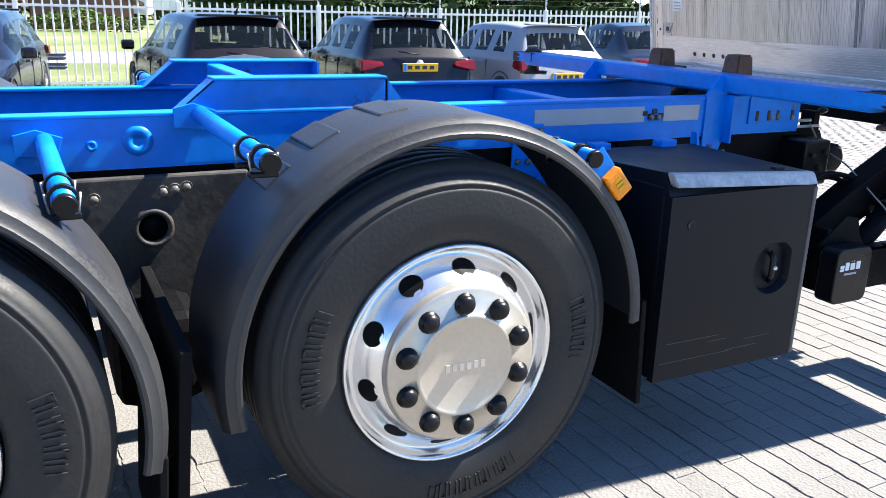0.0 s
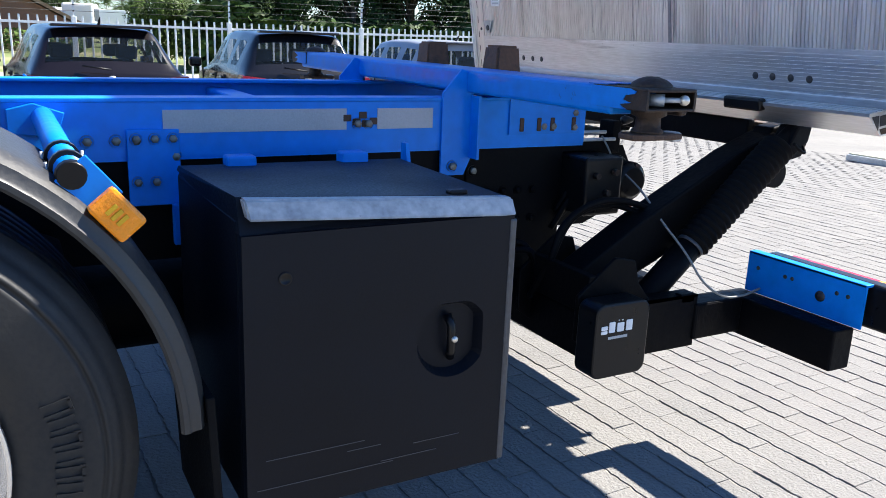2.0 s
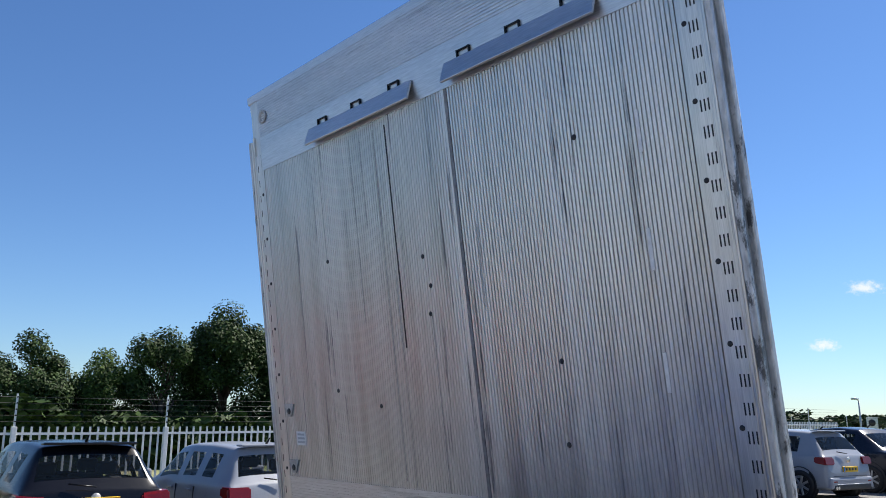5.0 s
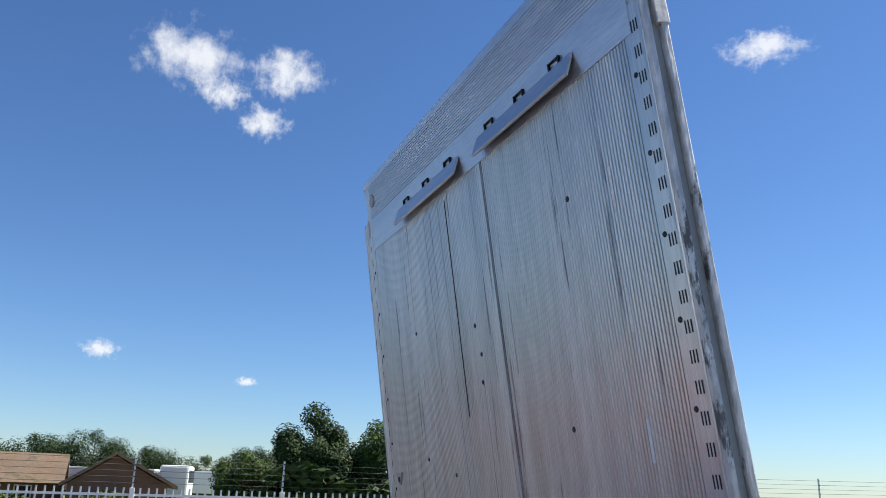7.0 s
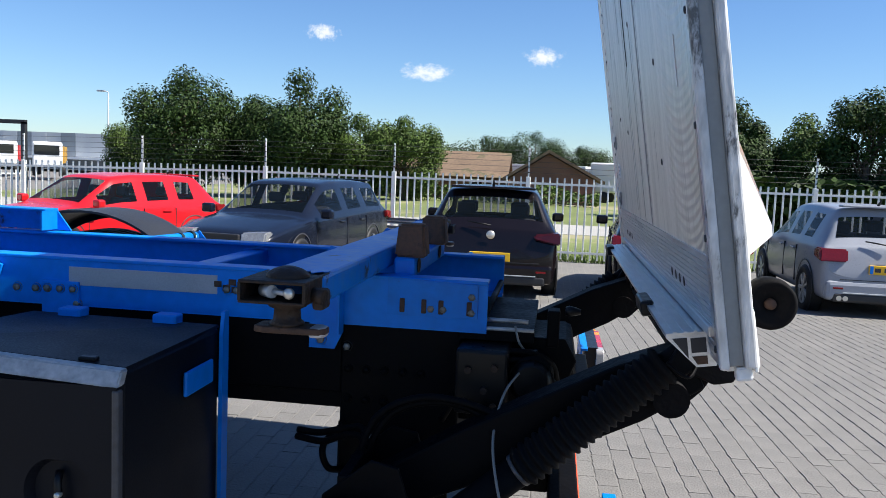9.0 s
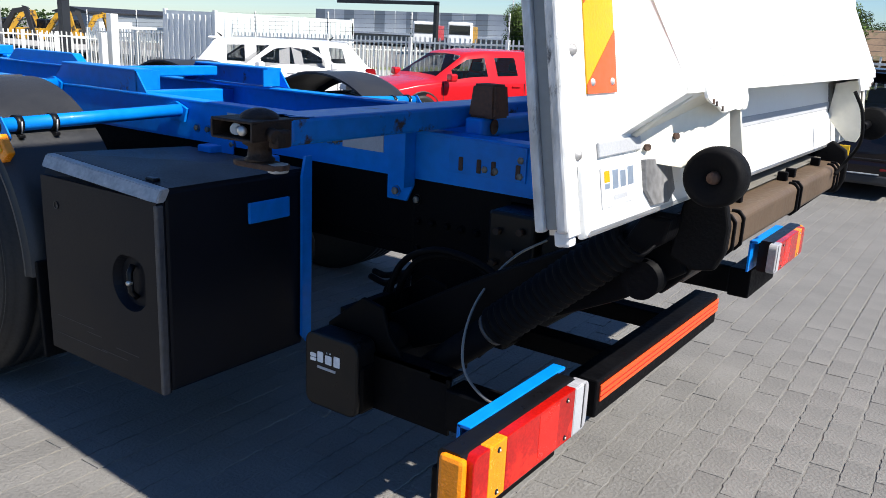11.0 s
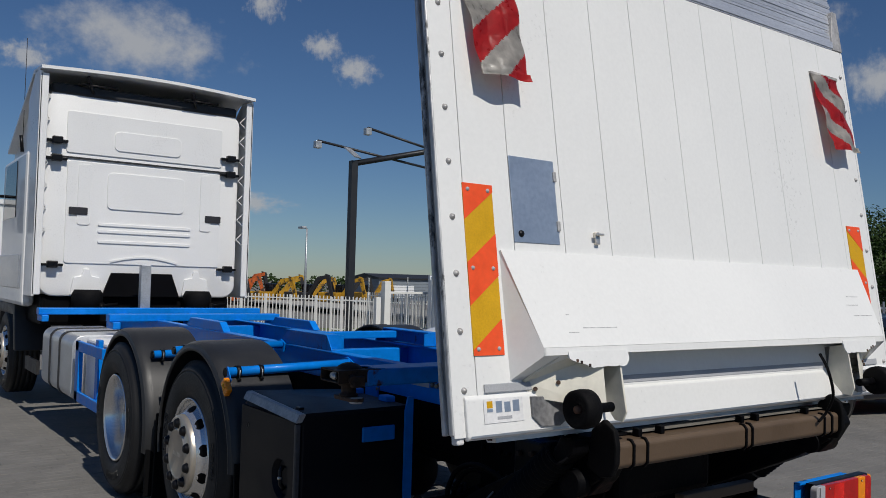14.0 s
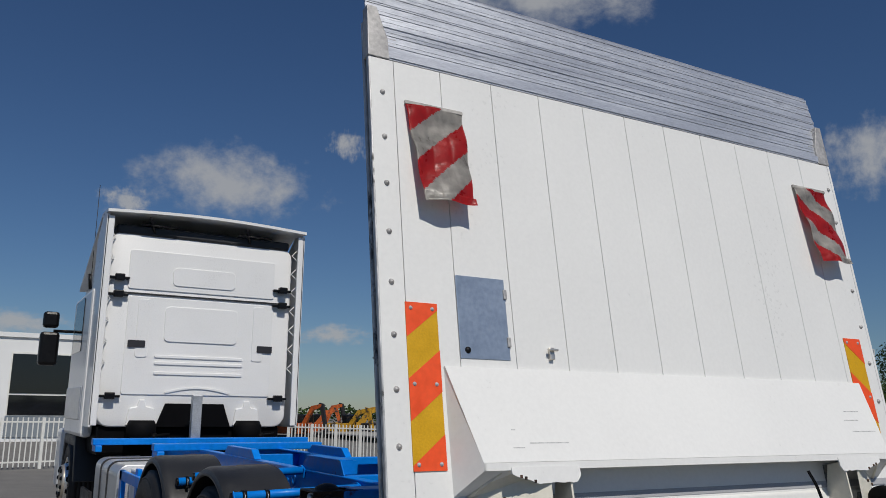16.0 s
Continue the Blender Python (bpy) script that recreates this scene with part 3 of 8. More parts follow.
def guard_rod(x, z, y_end, y_root, s, lean=0.0):
    """A blue support tube with black clamps and an end cap."""
    bm = T([(x - lean, y_root, z + 0.02), (x, y_end, z)], 0.026, 16)
    ob = part("guard_rod", bm, M_BLUE, truck, "blue support tube with black clamps")
    part("end_cap", T([(x, y_end + s * 0.001, z), (x, y_end - s * 0.012, z - 0.001)], [0.0275, 0.024], 16), M_CAP, ob)
    for t in (0.06, 0.19):
        y = y_end + s * t
        xx = x - lean * t / abs(y_root - y_end)
        bm = T([(xx, y - 0.012, z + 0.003), (xx, y + 0.012, z + 0.003)], 0.032, 16)
        box(bm, xx - 0.035, xx + 0.035, y - 0.010, y + 0.010, z - 0.045, z - 0.032, bevel=0.003)
        part("clamp", bm, M_CAP, ob)
        part("clamp_bolt", T([(xx + 0.03, y, z - 0.03), (xx + 0.036, y, z + 0.014)], 0.003, 8), M_GALV, ob)
        part("clamp_bolt", T([(xx - 0.03, y, z - 0.03), (xx - 0.036, y, z + 0.014)], 0.003, 8), M_GALV, ob)
    part("rod_flange", PR([(x - 0.08 - lean, z - 0.02), (x + 0.03 - lean, z - 0.03), (x + 0.05 - lean, z + 0.03), (x - 0.02 - lean, z + 0.055), (x - 0.08 - lean, z + 0.04)], "y", *sorted((y_root - s * 0.016, y_root - s * 0.005)), bevel=0.002), M_BLUE, ob)
    return ob


def build_bogie():
    for y, out in ((-0.012, -1), (2.432, 1)):
        build_wheel(0.0, y, out, False)
        s = -out
        arc_guard(truck, -0.028, 0.54, 0.637, 0, 190, y + s * 0.006, y + s * 0.40, s)
        build_wheel(-1.385, y - s * 0.07, out, True)
        arc_guard(truck, -1.435, 0.52, 0.645, -12, 187, y - s * 0.03, y + s * 0.40, s)
        # rubber flap behind the rear guard
        bm = PR([(0.622, 0.25), (0.640, 0.25), (0.625, 0.60), (0.607, 0.60)], "y", *sorted((y + s * 0.012, y + s * 0.38)), bevel=0.004)
        part("mud_flap", bm, M_RUBBER, truck, "worn black rubber mud flap")
        guard_rod(-0.515, 1.085, y + s * 0.05, RAIL_N if out < 0 else RAIL_F, s, 0.02)
        guard_rod(-0.955, 1.02, y + s * 0.05, RAIL_N if out < 0 else RAIL_F, s, 0.02)
        rod = guard_rod(0.402, 1.045, y + s * 0.04, RAIL_N if out < 0 else RAIL_F, s, 0.0)
        # amber side marker on its blue plate
        lampob = part("side_marker", B(-0.042, 0.042, -0.016, 0.016, -0.03, 0.03, bevel=0.007), M_AMBER, truck, "amber side marker lamp")
        lampob.matrix_world = pose(0.468, y + s * 0.015, 0.976, 0, 50, 0)
        bm = B(-0.045, 0.045, -0.003, 0.003, -0.034, 0.034, bevel=0.002)
        plate = part("marker_plate", shift(bm, pose(-0.062, s * 0.02, 0.0)), M_BLUE, lampob)
        plate = part("lens_pattern", join_bm(*[B(-0.02 + k * 0.013, -0.012 + k * 0.013, -s * 0.0175 - 0.002, -s * 0.0175 + 0.002, -0.012, 0.012, bevel=0.001) for k in range(3)]), M_YELLOW, lampob)
        part("mud_flap", PR([(-0.835, 0.11), (-0.815, 0.11), (-0.795, 0.42), (-0.815, 0.42)], "y", *sorted((y - s * 0.02, y + s * 0.40)), bevel=0.004), M_RUBBER, truck, "black rubber mud flap")
        part("splash_flap", PR([(-0.79, 0.10), (-0.76, 0.10), (-0.72, 0.66), (-0.75, 0.66)], "y", *sorted((y + s * 0.02, y + s * 0.72)), bevel=0.004), M_RUBBER, truck, "black rubber splash flap")
    for x in (-0.055, -1.44):
        part("axle", join_bm(T([(x, 0.42, 0.5), (x, 2.0, 0.5)], 0.07, 16), L([(0.17, 0.9), (0.2, 1.0), (0.2, 1.4), (0.17, 1.5)], (x, 0, 0.5), seg=24)), M_BLACK, truck)
        for y in (0.72, 1.70):
            part("air_spring", L([(0.07, 0.55), (0.12, 0.58), (0.13, 0.63), (0.11, 0.66), (0.13, 0.70), (0.12, 0.76), (0.08, 0.78)], (x + 0.35, y, 0), "z", seg=24), M_RUBBER, truck)
    part("air_tank", L([(0.0, 0.26), (0.09, 0.27), (0.13, 0.31), (0.14, 0.36), (0.14, 0.82), (0.13, 0.87), (0.09, 0.91), (0.0, 0.92)], (0, 0.98, 0.50), "x", seg=24), M_BLACK, truck, "black compressed air tank")
    for y in (0.40, 1.62):
        part("brake_chamber", L([(0.0, 0.0), (0.08, 0.01), (0.085, 0.10), (0.10, 0.11), (0.10, 0.13), (0.085, 0.14), (0.075, 0.26), (0.0, 0.28)], (-0.30, y, 0.62), seg=20), M_BLACK, truck)
    part("anti_roll_bar", T([(-0.74, 0.45, 0.42), (-0.74, 2.0, 0.42)], 0.05, 14), M_BLACK, truck)
    part("axle_cross_tube", B(-0.86, -0.60, 0.50, 1.95, 0.28, 0.56, bevel=0.05), M_BLACK, truck)
    # suspension bracket between the two near wheels
    for y, s in ((RAIL_N - 0.02, -1), (RAIL_F + 0.02, 1)):
        bm = PR([(-1.0, 0.93), (-0.40, 0.93), (-0.42, 0.80), (-0.55, 0.62), (-0.62, 0.40), (-0.80, 0.40), (-0.86, 0.66), (-0.98, 0.78)], "y", y, y + s * 0.03, bevel=0.008)
        br = part("spring_bracket", bm, M_BRACKET, truck, "dusty black suspension bracket")
        part("bracket_bore", L([(0.0, s * 0.030), (0.043, s * 0.030), (0.045, s * 0.045), (0.060, s * 0.047), (0.062, s * 0.03)], (-0.70, y, 0.77), seg=24), M_BRACKET, br)
        part("bore_hole", L([(0.0, s * 0.0315), (0.042, s * 0.0315), (0.042, s * 0.030)], (-0.70, y, 0.77), seg=24), M_BLACK, br)
        for x, z in ((-0.665, 0.88), (-0.63, 0.885), (-0.595, 0.89), (-0.86, 0.87), (-0.83, 0.66)):
            bolt(truck, (x, y + s * 0.032, z), 0.013, s=s)


def build_box():
    """The dark storage box beside the rail, with a silver edge and a sunk handle."""
    b = thing("storage_box", "dark blue black steel storage box with a worn silver lid edge", "storage box")
    x0, x1, y0, y1, z0, z1 = 0.685, 1.305, 0.004, 0.60, 0.31, 0.948
    bm = B(x0, x1, y0 + 0.03, y1, z0, z1, bevel=0.012)
    part("body", bm, M_BOX, b)
    # door with a round sunk pocket
    cx, cz, r = 1.158, 0.642, 0.092
    zd = z1 - 0.032
    bm = bmesh.new()
    n = 40
    outer, ring, deep = [], [], []
    for k in range(n):
        a = 2 * math.pi * k / n + math.pi / 4
        c, sn = math.cos(a), math.sin(a)
        t = 1 / max(abs(c), abs(sn))
        px = (x0 + x1) / 2 + c * t * (x1 - x0) / 2
        pz = (z0 + zd) / 2 + sn * t * (zd - z0) / 2
        outer.append((px, pz))
    ring_pts = []
    for k in range(n):
        a = 2 * math.pi * k / n + math.pi / 4
        ex = min(r * math.cos(a), r * 0.84)
        ring_pts.append((cx + ex, cz + min(r * math.sin(a), r * 0.93)))
    vo = [bm.verts.new((p[0], y0, p[1])) for p in outer]
    vb = [bm.verts.new((p[0], y0 + 0.028, p[1])) for p in outer]
    vr = [bm.verts.new((p[0], y0, p[1])) for p in ring_pts]
    vd = [bm.verts.new((cx + (p[0] - cx) * 0.86, y0 + 0.026, cz + (p[1] - cz) * 0.86)) for p in ring_pts]
    for k in range(n):
        j = (k + 1) % n
        bm.faces.new((vo[k], vo[j], vr[j], vr[k]))
        bm.faces.new((vr[k], vr[j], vd[j], vd[k]))
        bm.faces.new((vo[j], vo[k], vb[k], vb[j]))
    bm.faces.new(vd)
    bmesh.ops.recalc_face_normals(bm, faces=bm.faces)
    door = part("door", bm, M_BOX, b, "dark door with fine scratches")
    bm = T([(cx + 0.005, y0 + 0.02, cz - 0.052), (cx - 0.002, y0 + 0.004, cz - 0.03), (cx - 0.004, y0 + 0.002, cz + 0.03), (cx - 0.008, y0 + 0.018, cz + 0.052)], 0.010, 10)
    handle = part("handle", bm, M_CAP, door, "black lever handle with a lock")
    part("lock", L([(0, -0.016), (0.006, -0.016), (0.008, -0.010), (0.008, 0.0)], (cx, y0 + 0.004, cz), seg=14), M_STEEL, door)
    part("maker_disc", L([(0.014, -0.001), (0.014, -0.002), (0.011, -0.002), (0.010, -0.0005), (0, -0.0005)], (x0 + 0.085, y0, 0.825), seg=18), M_CAP, door)
    random.seed(4)
    for k, (z, a, c) in enumerate(((0.435, 0.04, 0.26), (0.417, 0.22, 0.30), (0.37, 0.02, 0.33), (0.375, 0.30, 0.44), (0.402, 0.38, 0.5))):
        part("scratch", B(x0 + a, x0 + c, y0 - 0.0008, y0 + 0.001, z, z + 0.0016), M_BOXLINE, door)
    # lid: a sloped silver strip along the front edge
    v = bmesh.new()
    quad_box(v, [(x0 + 0.015, y0 - 0.004, z1 - 0.003), (x1 + 0.004, y0 - 0.004, z1 - 0.034), (x1 + 0.004, y0 + 0.03, z1 - 0.034), (x0 + 0.015, y0 + 0.03, z1 - 0.003),
                 (x0 + 0.010, y0 + 0.018, z1 + 0.036), (x1 + 0.004, y0 + 0.018, z1 + 0.004), (x1 + 0.004, y0 + 0.05, z1 + 0.004), (x0 + 0.010, y0 + 0.05, z1 + 0.036)])
    bmesh.ops.bevel(v, geom=list(v.edges), offset=0.004, segments=2, affect="EDGES")
    part("lid_edge", v, M_EDGE, b, "worn silver strip along the lid")
    v = bmesh.new()
    quad_box(v, [(x0, y0 + 0.01, z1 - 0.034), (x1, y0 + 0.01, z1 - 0.034), (x1, y1, z1 + 0.001), (x0, y1, z1 + 0.001),
                 (x0 + 0.004, y0 + 0.05, z1 + 0.036), (x1 - 0.004, y0 + 0.05, z1 + 0.005), (x1 - 0.004, y1, z1 + 0.008), (x0 + 0.004, y1, z1 + 0.012)])
    part("lid", v, M_BOX, b)
    part("lid_catch", B(1.17, 1.215, y0 + 0.06, y0 + 0.085, z1 + 0.008, z1 + 0.02, bevel=0.004), M_CAP, b)
    part("corner_strip", B(x1 - 0.012, x1 + 0.006, y0 - 0.003, y0 + 0.022, z0, z1 - 0.04, bevel=0.005), M_DARKEDGE, b, "worn dark corner strip")
    for x in (0.80, 1.11):
        part("hanger", B(x, x + 0.075, y1 - 0.05, y1 + 0.006, 0.93, 0.985, bevel=0.006), M_BLUE, b, "blue hanger plate")
    # blue side bracket with a tongue
    part("rear_bracket", PR([(0.575, 0.35), (0.62, 0.30), (0.62, 1.0), (0.59, 1.0), (0.575, 0.93)], "x", x1 + 0.01, x1 + 0.022), M_BLUE, b)
    part("bracket_tongue", B(x1 + 0.006, x1 + 0.018, 0.34, 0.52, 0.80, 0.87, bevel=0.005), M_BLUE, b)
    part("front_bracket", B(0.70, 0.75, 0.745, 0.772, 0.717, 0.83, bevel=0.004), M_BLUE, b)
    part("rail_plate", B(0.595, 0.73, RAIL_N - 0.012, RAIL_N - 0.002, 0.825, 1.03, bevel=0.003), M_BLUE, b, "blue mounting plate with bolts")
    for x, z in ((0.618, 1.005), (0.665, 1.005), (0.712, 1.005), (0.618, 0.89), (0.665, 0.89)):
        bolt(b, (x, RAIL_N - 0.012, z), 0.011)


build_rails()
build_rear_beam()
build_gussets()
build_bogie()
build_box()


# ---- the tail lift ----
PLAT = pose(2.648, 0, 1.09, 0, 0, -0.5) @ pose(0, 0, 0, 0, -math.degrees(math.atan(0.158)), 0)   # x towards the rear, y across, z up the leaning platform
PY0, PY1, PTOP = -0.14, 2.44, 2.13


def plat_part(name, bm, material, parent, label=""):
    return part(name, shift(bm, PLAT), material, parent, label)


def build_platform():
    p = thing("tail_lift_platform", "raised aluminium tail lift platform, ribbed inside and white outside", "tail lift")
    # core plate, tapering to the tip
    bm = PR([(0.004, 0.0), (0.052, 0.0), (0.052, 1.720), (0.012, PTOP), (0.004, PTOP)], "y", PY0 + 0.005, PY1 - 0.005)
    plat_part("core", bm, M_PLATE, p)
    # vertical ribs of the loading face
    bm = bmesh.new()
    random.seed(11)
    y = PY0 + 0.10
    while y < PY1 - 0.10:
        w = 0.0085
        if abs(y - 0.956) > 0.02:
            h = 0.0035
            quad_box(bm, [(-0.0005 - 0.0, y, 0.220), (0.005, y - 0.002, 0.220), (0.005, y + w + 0.002, 0.220), (-0.0005, y + w, 0.220),
                          (-0.0005, y, 1.735), (0.005, y - 0.002, 1.735), (0.005, y + w + 0.002, 1.735), (-0.0005, y + w, 1.735)])
        y += 0.0152
    plat_part("ribbed_panel", bm, M_PLATE, p, "ribbed aluminium sheet with dark streaks")["kind"] = "stuff"
    plat_part("sheet_seam", B(-0.0030, -0.0004, 1.337, 1.3425, 0.78, 1.70), M_TRIM, p, "dark scratch in the ribbed sheet")
    # horizontal ribs below and above
    for a, b, name in ((0.02, 0.215, "lower_panel"), (1.91, PTOP - 0.03, "upper_panel")):
        panel = plat_part(name, B(-0.0005, 0.0055, PY0 + 0.06, PY1 - 0.085, a - 0.01, b + 0.004), M_PLATE2, p, "horizontally ribbed aluminium profile")
        z = a
        while z < b:
            plat_part("rib", B(-0.003, 0.002, PY0 + 0.06, PY1 - 0.085, z, z + 0.0075), M_PLATE2, panel)
            z += 0.0125
    # flat bands
    for a, b in ((0.215, 0.220), (1.735, 1.905)):
        plat_part("band", B(-0.004, 0.006, PY0 + 0.06, PY1 - 0.09, a, b), M_PLATE2, p)
    # the joint between the two sheets
    plat_part("sheet_joint", B(-0.0025, 0.006, 0.960, 0.974, 0.216, 1.735), M_PLATE, p)
    plat_part("joint_gap", B(-0.0010, 0.006, 0.946, 0.960, 0.216, 1.735), M_GRIMESHADE, p, "dark joint between the two sheets")
    # side profiles, stepped, with slots
    for y0, s in ((PY0, 1), (PY1, -1)):
        edge = plat_part("side_profile", B(-0.012, 0.056, y0, y0 + s * 0.012, 0.010, 1.90, bevel=0.005), M_PLATE, p, "grey aluminium side profile")
        plat_part("profile_step", B(-0.006, 0.056, y0 + s * 0.012, y0 + s * 0.025, 0.010, 1.92, bevel=0.003), M_PLATE, edge)
        plat_part("profile_face", B(-0.003, 0.052, y0 + s * 0.025, y0 + s * 0.095, 0.0, 1.82, bevel=0.002), M_PLATE, edge)
        for k in range(23):
            z = 0.06 + k * 0.076
            for d in ((0.032, 0.044, 0.056) if s > 0 else (0.045,)):
                plat_part("slot", B(-0.0042, 0.0, y0 + s * d - 0.002, y0 + s * d + 0.002, z, z + 0.034), M_TRIM, edge)
        for k in range(8):
            z = 0.030 + k * 0.2262
            plat_part("rivet", L([(0, -0.007), (0.007, -0.006), (0.009, -0.002)], (0, y0 + s * 0.072, z), "x", seg=10), M_INK, edge)
        plat_part("outer_profile", B(0.006, 0.034, *sorted((y0 - s * 0.010, y0)), 0.012, 1.90, bevel=0.002), M_CHANNEL, edge, "smooth grey channel")
        plat_part("front_flange", B(-0.0125, 0.006, *sorted((y0 - s * 0.020, y0)), 0.008, 1.90, bevel=0.004), M_FLANGE, edge, "scuffed silver flange")
        plat_part("rear_flange", B(0.034, 0.0565, *sorted((y0 - s * 0.026, y0)), 0.008, 1.74, bevel=0.005), M_FLANGE, edge, "silver flange with dark scuffs")
    # hinge beam along the foot
    bm = PR([(-0.088, 0.050), (-0.088, 0.040), (-0.030, -0.028), (0.012, -0.028), (0.012, 0.044), (0.0, 0.048)], "y", PY0 + 0.17, PY1 - 0.17)
    hp = plat_part("hinge_profile", bm, M_PLATE2, p, "aluminium hinge profile")
    for y in (PY0 + 0.169, PY1 - 0.169):
        plat_part("profile_cell", PR([(-0.076, 0.038), (-0.045, 0.038), (-0.045, -0.008)], "y", y - 0.001, y + 0.001), M_INK, hp)
        plat_part("profile_cell", PR([(-0.038, 0.036), (-0.006, 0.036), (-0.006, 0.004), (-0.038, 0.004)], "y", y - 0.001, y + 0.001), M_INK, hp)
        plat_part("profile_cell", PR([(-0.038, -0.004), (-0.006, -0.004), (-0.006, -0.022), (-0.028, -0.022)], "y", y - 0.001, y + 0.001), M_RUST, hp)
    for k in range(3):
        plat_part("profile_groove", B(-0.072 + k * 0.022, -0.066 + k * 0.022, PY0 + 0.172, PY1 - 0.172, 0.0488, 0.0515), M_PLATE2, hp)
    plat_part("edge_cap", B(0.018, 0.050, PY0 - 0.008, PY0 + 0.020, -0.020, 0.010, bevel=0.006), M_PAPERWHITE, p, "white plastic end cap")
    plat_part("foot_strip", B(-0.012, 0.0, PY0 + 0.09, PY1 - 0.09, 0.052, 0.075, bevel=0.003), M_PLATE2, p)
    for y in (0.42, 2.05):
        plat_part("rubber_buffer", B(-0.105, -0.070, y, y + 0.16, 0.020, 0.062, bevel=0.008), M_CAP, p)
    for y in (1.25, 1.50):
        plat_part("hinge_gap", B(-0.066, -0.040, y, y + 0.05, -0.03, 0.02, bevel=0.006), M_BLACK, p)
    for y in (0.31, 0.383, 0.457, 0.53, 1.825, 1.90, 1.98, 2.06):
        plat_part("drain_hole", L([(0.0, -0.0045), (0.011, -0.0045), (0.013, -0.003)], (0, y, 0.120), "x", seg=14), M_INK, p)
    # safety flaps along the top: two folded leaves with black catches
    for a, b in ((0.21, 0.93), (1.13, 1.89)):
        bm = PR([(-0.045, 1.748), (-0.034, 1.744), (-0.006, 1.813), (-0.006, 1.825), (-0.014, 1.825)], "y", a, b, bevel=0.003)
        flap = plat_part("folding_flap", bm, M_PLATE2, p, "folded aluminium roll-off flap")
        for t in (0.15, 0.5, 0.85):
            y = a + (b - a) * t
            bm = B(-0.012, -0.004, y - 0.035, y + 0.035, 1.845, 1.851, bevel=0.001)
            box(bm, -0.013, -0.004, y - 0.035, y - 0.029, 1.822, 1.851)
            box(bm, -0.013, -0.004, y + 0.029, y + 0.035, 1.822, 1.851)
            plat_part("catch", bm, M_CAP, flap)
    plat_part("lift_ring", L([(0.035, -0.004), (0.035, -0.010), (0.022, -0.010), (0.018, -0.002), (0, -0.002)], (0, 2.308, 2.003), "x", seg=22), M_EDGE, p)
    for z in (0.535, 0.268):
        bm = bmesh.new()
        prism(bm, [(PY1 - 0.19, z + 0.03), (PY1 - 0.16, z - 0.03), (PY1 - 0.13, z - 0.03), (PY1 - 0.10, z + 0.03)], "x", -0.008, -0.001)
        eye = plat_part("lashing_eye", bm, M_EDGE, p)
        plat_part("eye_hole", L([(0, -0.011), (0.013, -0.011), (0.016, -0.007)], (0, PY1 - 0.145, z - 0.005), "x", seg=14), M_INK, eye)
    bm = B(-0.004, -0.001, PY1 - 0.27, PY1 - 0.19, 0.37, 0.435)
    st = plat_part("warning_sticker", bm, M_PAPERWHITE, p)
    for k in range(3):
        plat_part("print_bar", B(-0.005, -0.003, PY1 - 0.26, PY1 - 0.20, 0.380 + k * 0.018, 0.389 + k * 0.018), M_REFL, st)
    # dents, plugs and wear marks in the ribbed sheet
    for y, z in ((1.153, 1.010), (1.171, 0.902), (0.373, 1.398), (0.539, 0.689), (0.55, 0.419), (1.55, 0.55), (1.183, 1.128), (1.85, 1.2), (1.86, 0.62)):
        plat_part("plug", L([(0, -0.004), (0.008, -0.003), (0.010, -0.0005)], (0, y, z), "x", seg=10), M_INK, p)
    for y, z, h in ((0.122, 1.29, 0.13), (0.135, 0.936, 0.127), (0.137, 0.58, 0.117), (2.40, 0.7, 0.1), (2.38, 1.05, 0.1)):
        plat_part("worn_rib", B(-0.003, 0.0, y, y + 0.014, z, z + h, bevel=0.002), M_PAPERWHITE, p)
    for y, z, h, w in ((1.42, 0.25, 1.45, 0.006), (1.36, 0.2, 0.9, 0.004), (1.60, 0.9, 0.8, 0.005), (1.85, 1.2, 0.5, 0.004), (0.86, 0.9, 0.3, 0.006), (1.52, 1.3, 0.4, 0.008), (1.16, 0.2, 0.7, 0.005), (2.1, 0.9, 0.5, 0.003)):
        plat_part("dark_streak", B(-0.0015, 0.0, y, y + w, z, z + h), M_EDGE, p)
    # ---- outer side ----
    n = 11
    pitch = 0.2318
    y = PY0 - 0.022
    for k in range(15):
        y1 = min(PY1 + 0.030, (-0.065 if k == 0 else 0.133 if k == 1 else y + pitch))
        plat_part("outer_plank", B(0.050, 0.057, y + 0.0012, y1 - 0.0012, 0.0, 1.720, bevel=0.0012, seg=1), M_WHITE, p)
        y = y1
        if y >= PY1 + 0.029:
            break
    # wedge tip with ribs
    bm = bmesh.new()
    for k in range(26):
        t = k / 26
        z0 = 1.723 + t * (PTOP - 1.723)
        z1 = z0 + 0.0125
        xa = 0.057 - t * 0.040
        box(bm, xa - 0.008, xa + (0.003 if k % 3 else 0.0005), PY0 - 0.02, PY1 + 0.02, z0, z1)
    plat_part("tip_wedge", bm, M_TIP, p, "bright ribbed aluminium tip")["kind"] = "stuff"
    for a, b in ((1.73, 1.765), (1.87, 1.88), (1.98, 1.988)):
        xa = 0.062 - (a - 1.723) / (PTOP - 1.723) * 0.040
        plat_part("tip_band", B(xa - 0.006, xa + 0.0005, PY0 - 0.02, PY1 + 0.02, a, b), M_TIP, p)
    plat_part("tip_edge", B(0.0, 0.016, PY0 - 0.02, PY1 + 0.02, PTOP - 0.03, PTOP + 0.012, bevel=0.005), M_PLATE2, p)
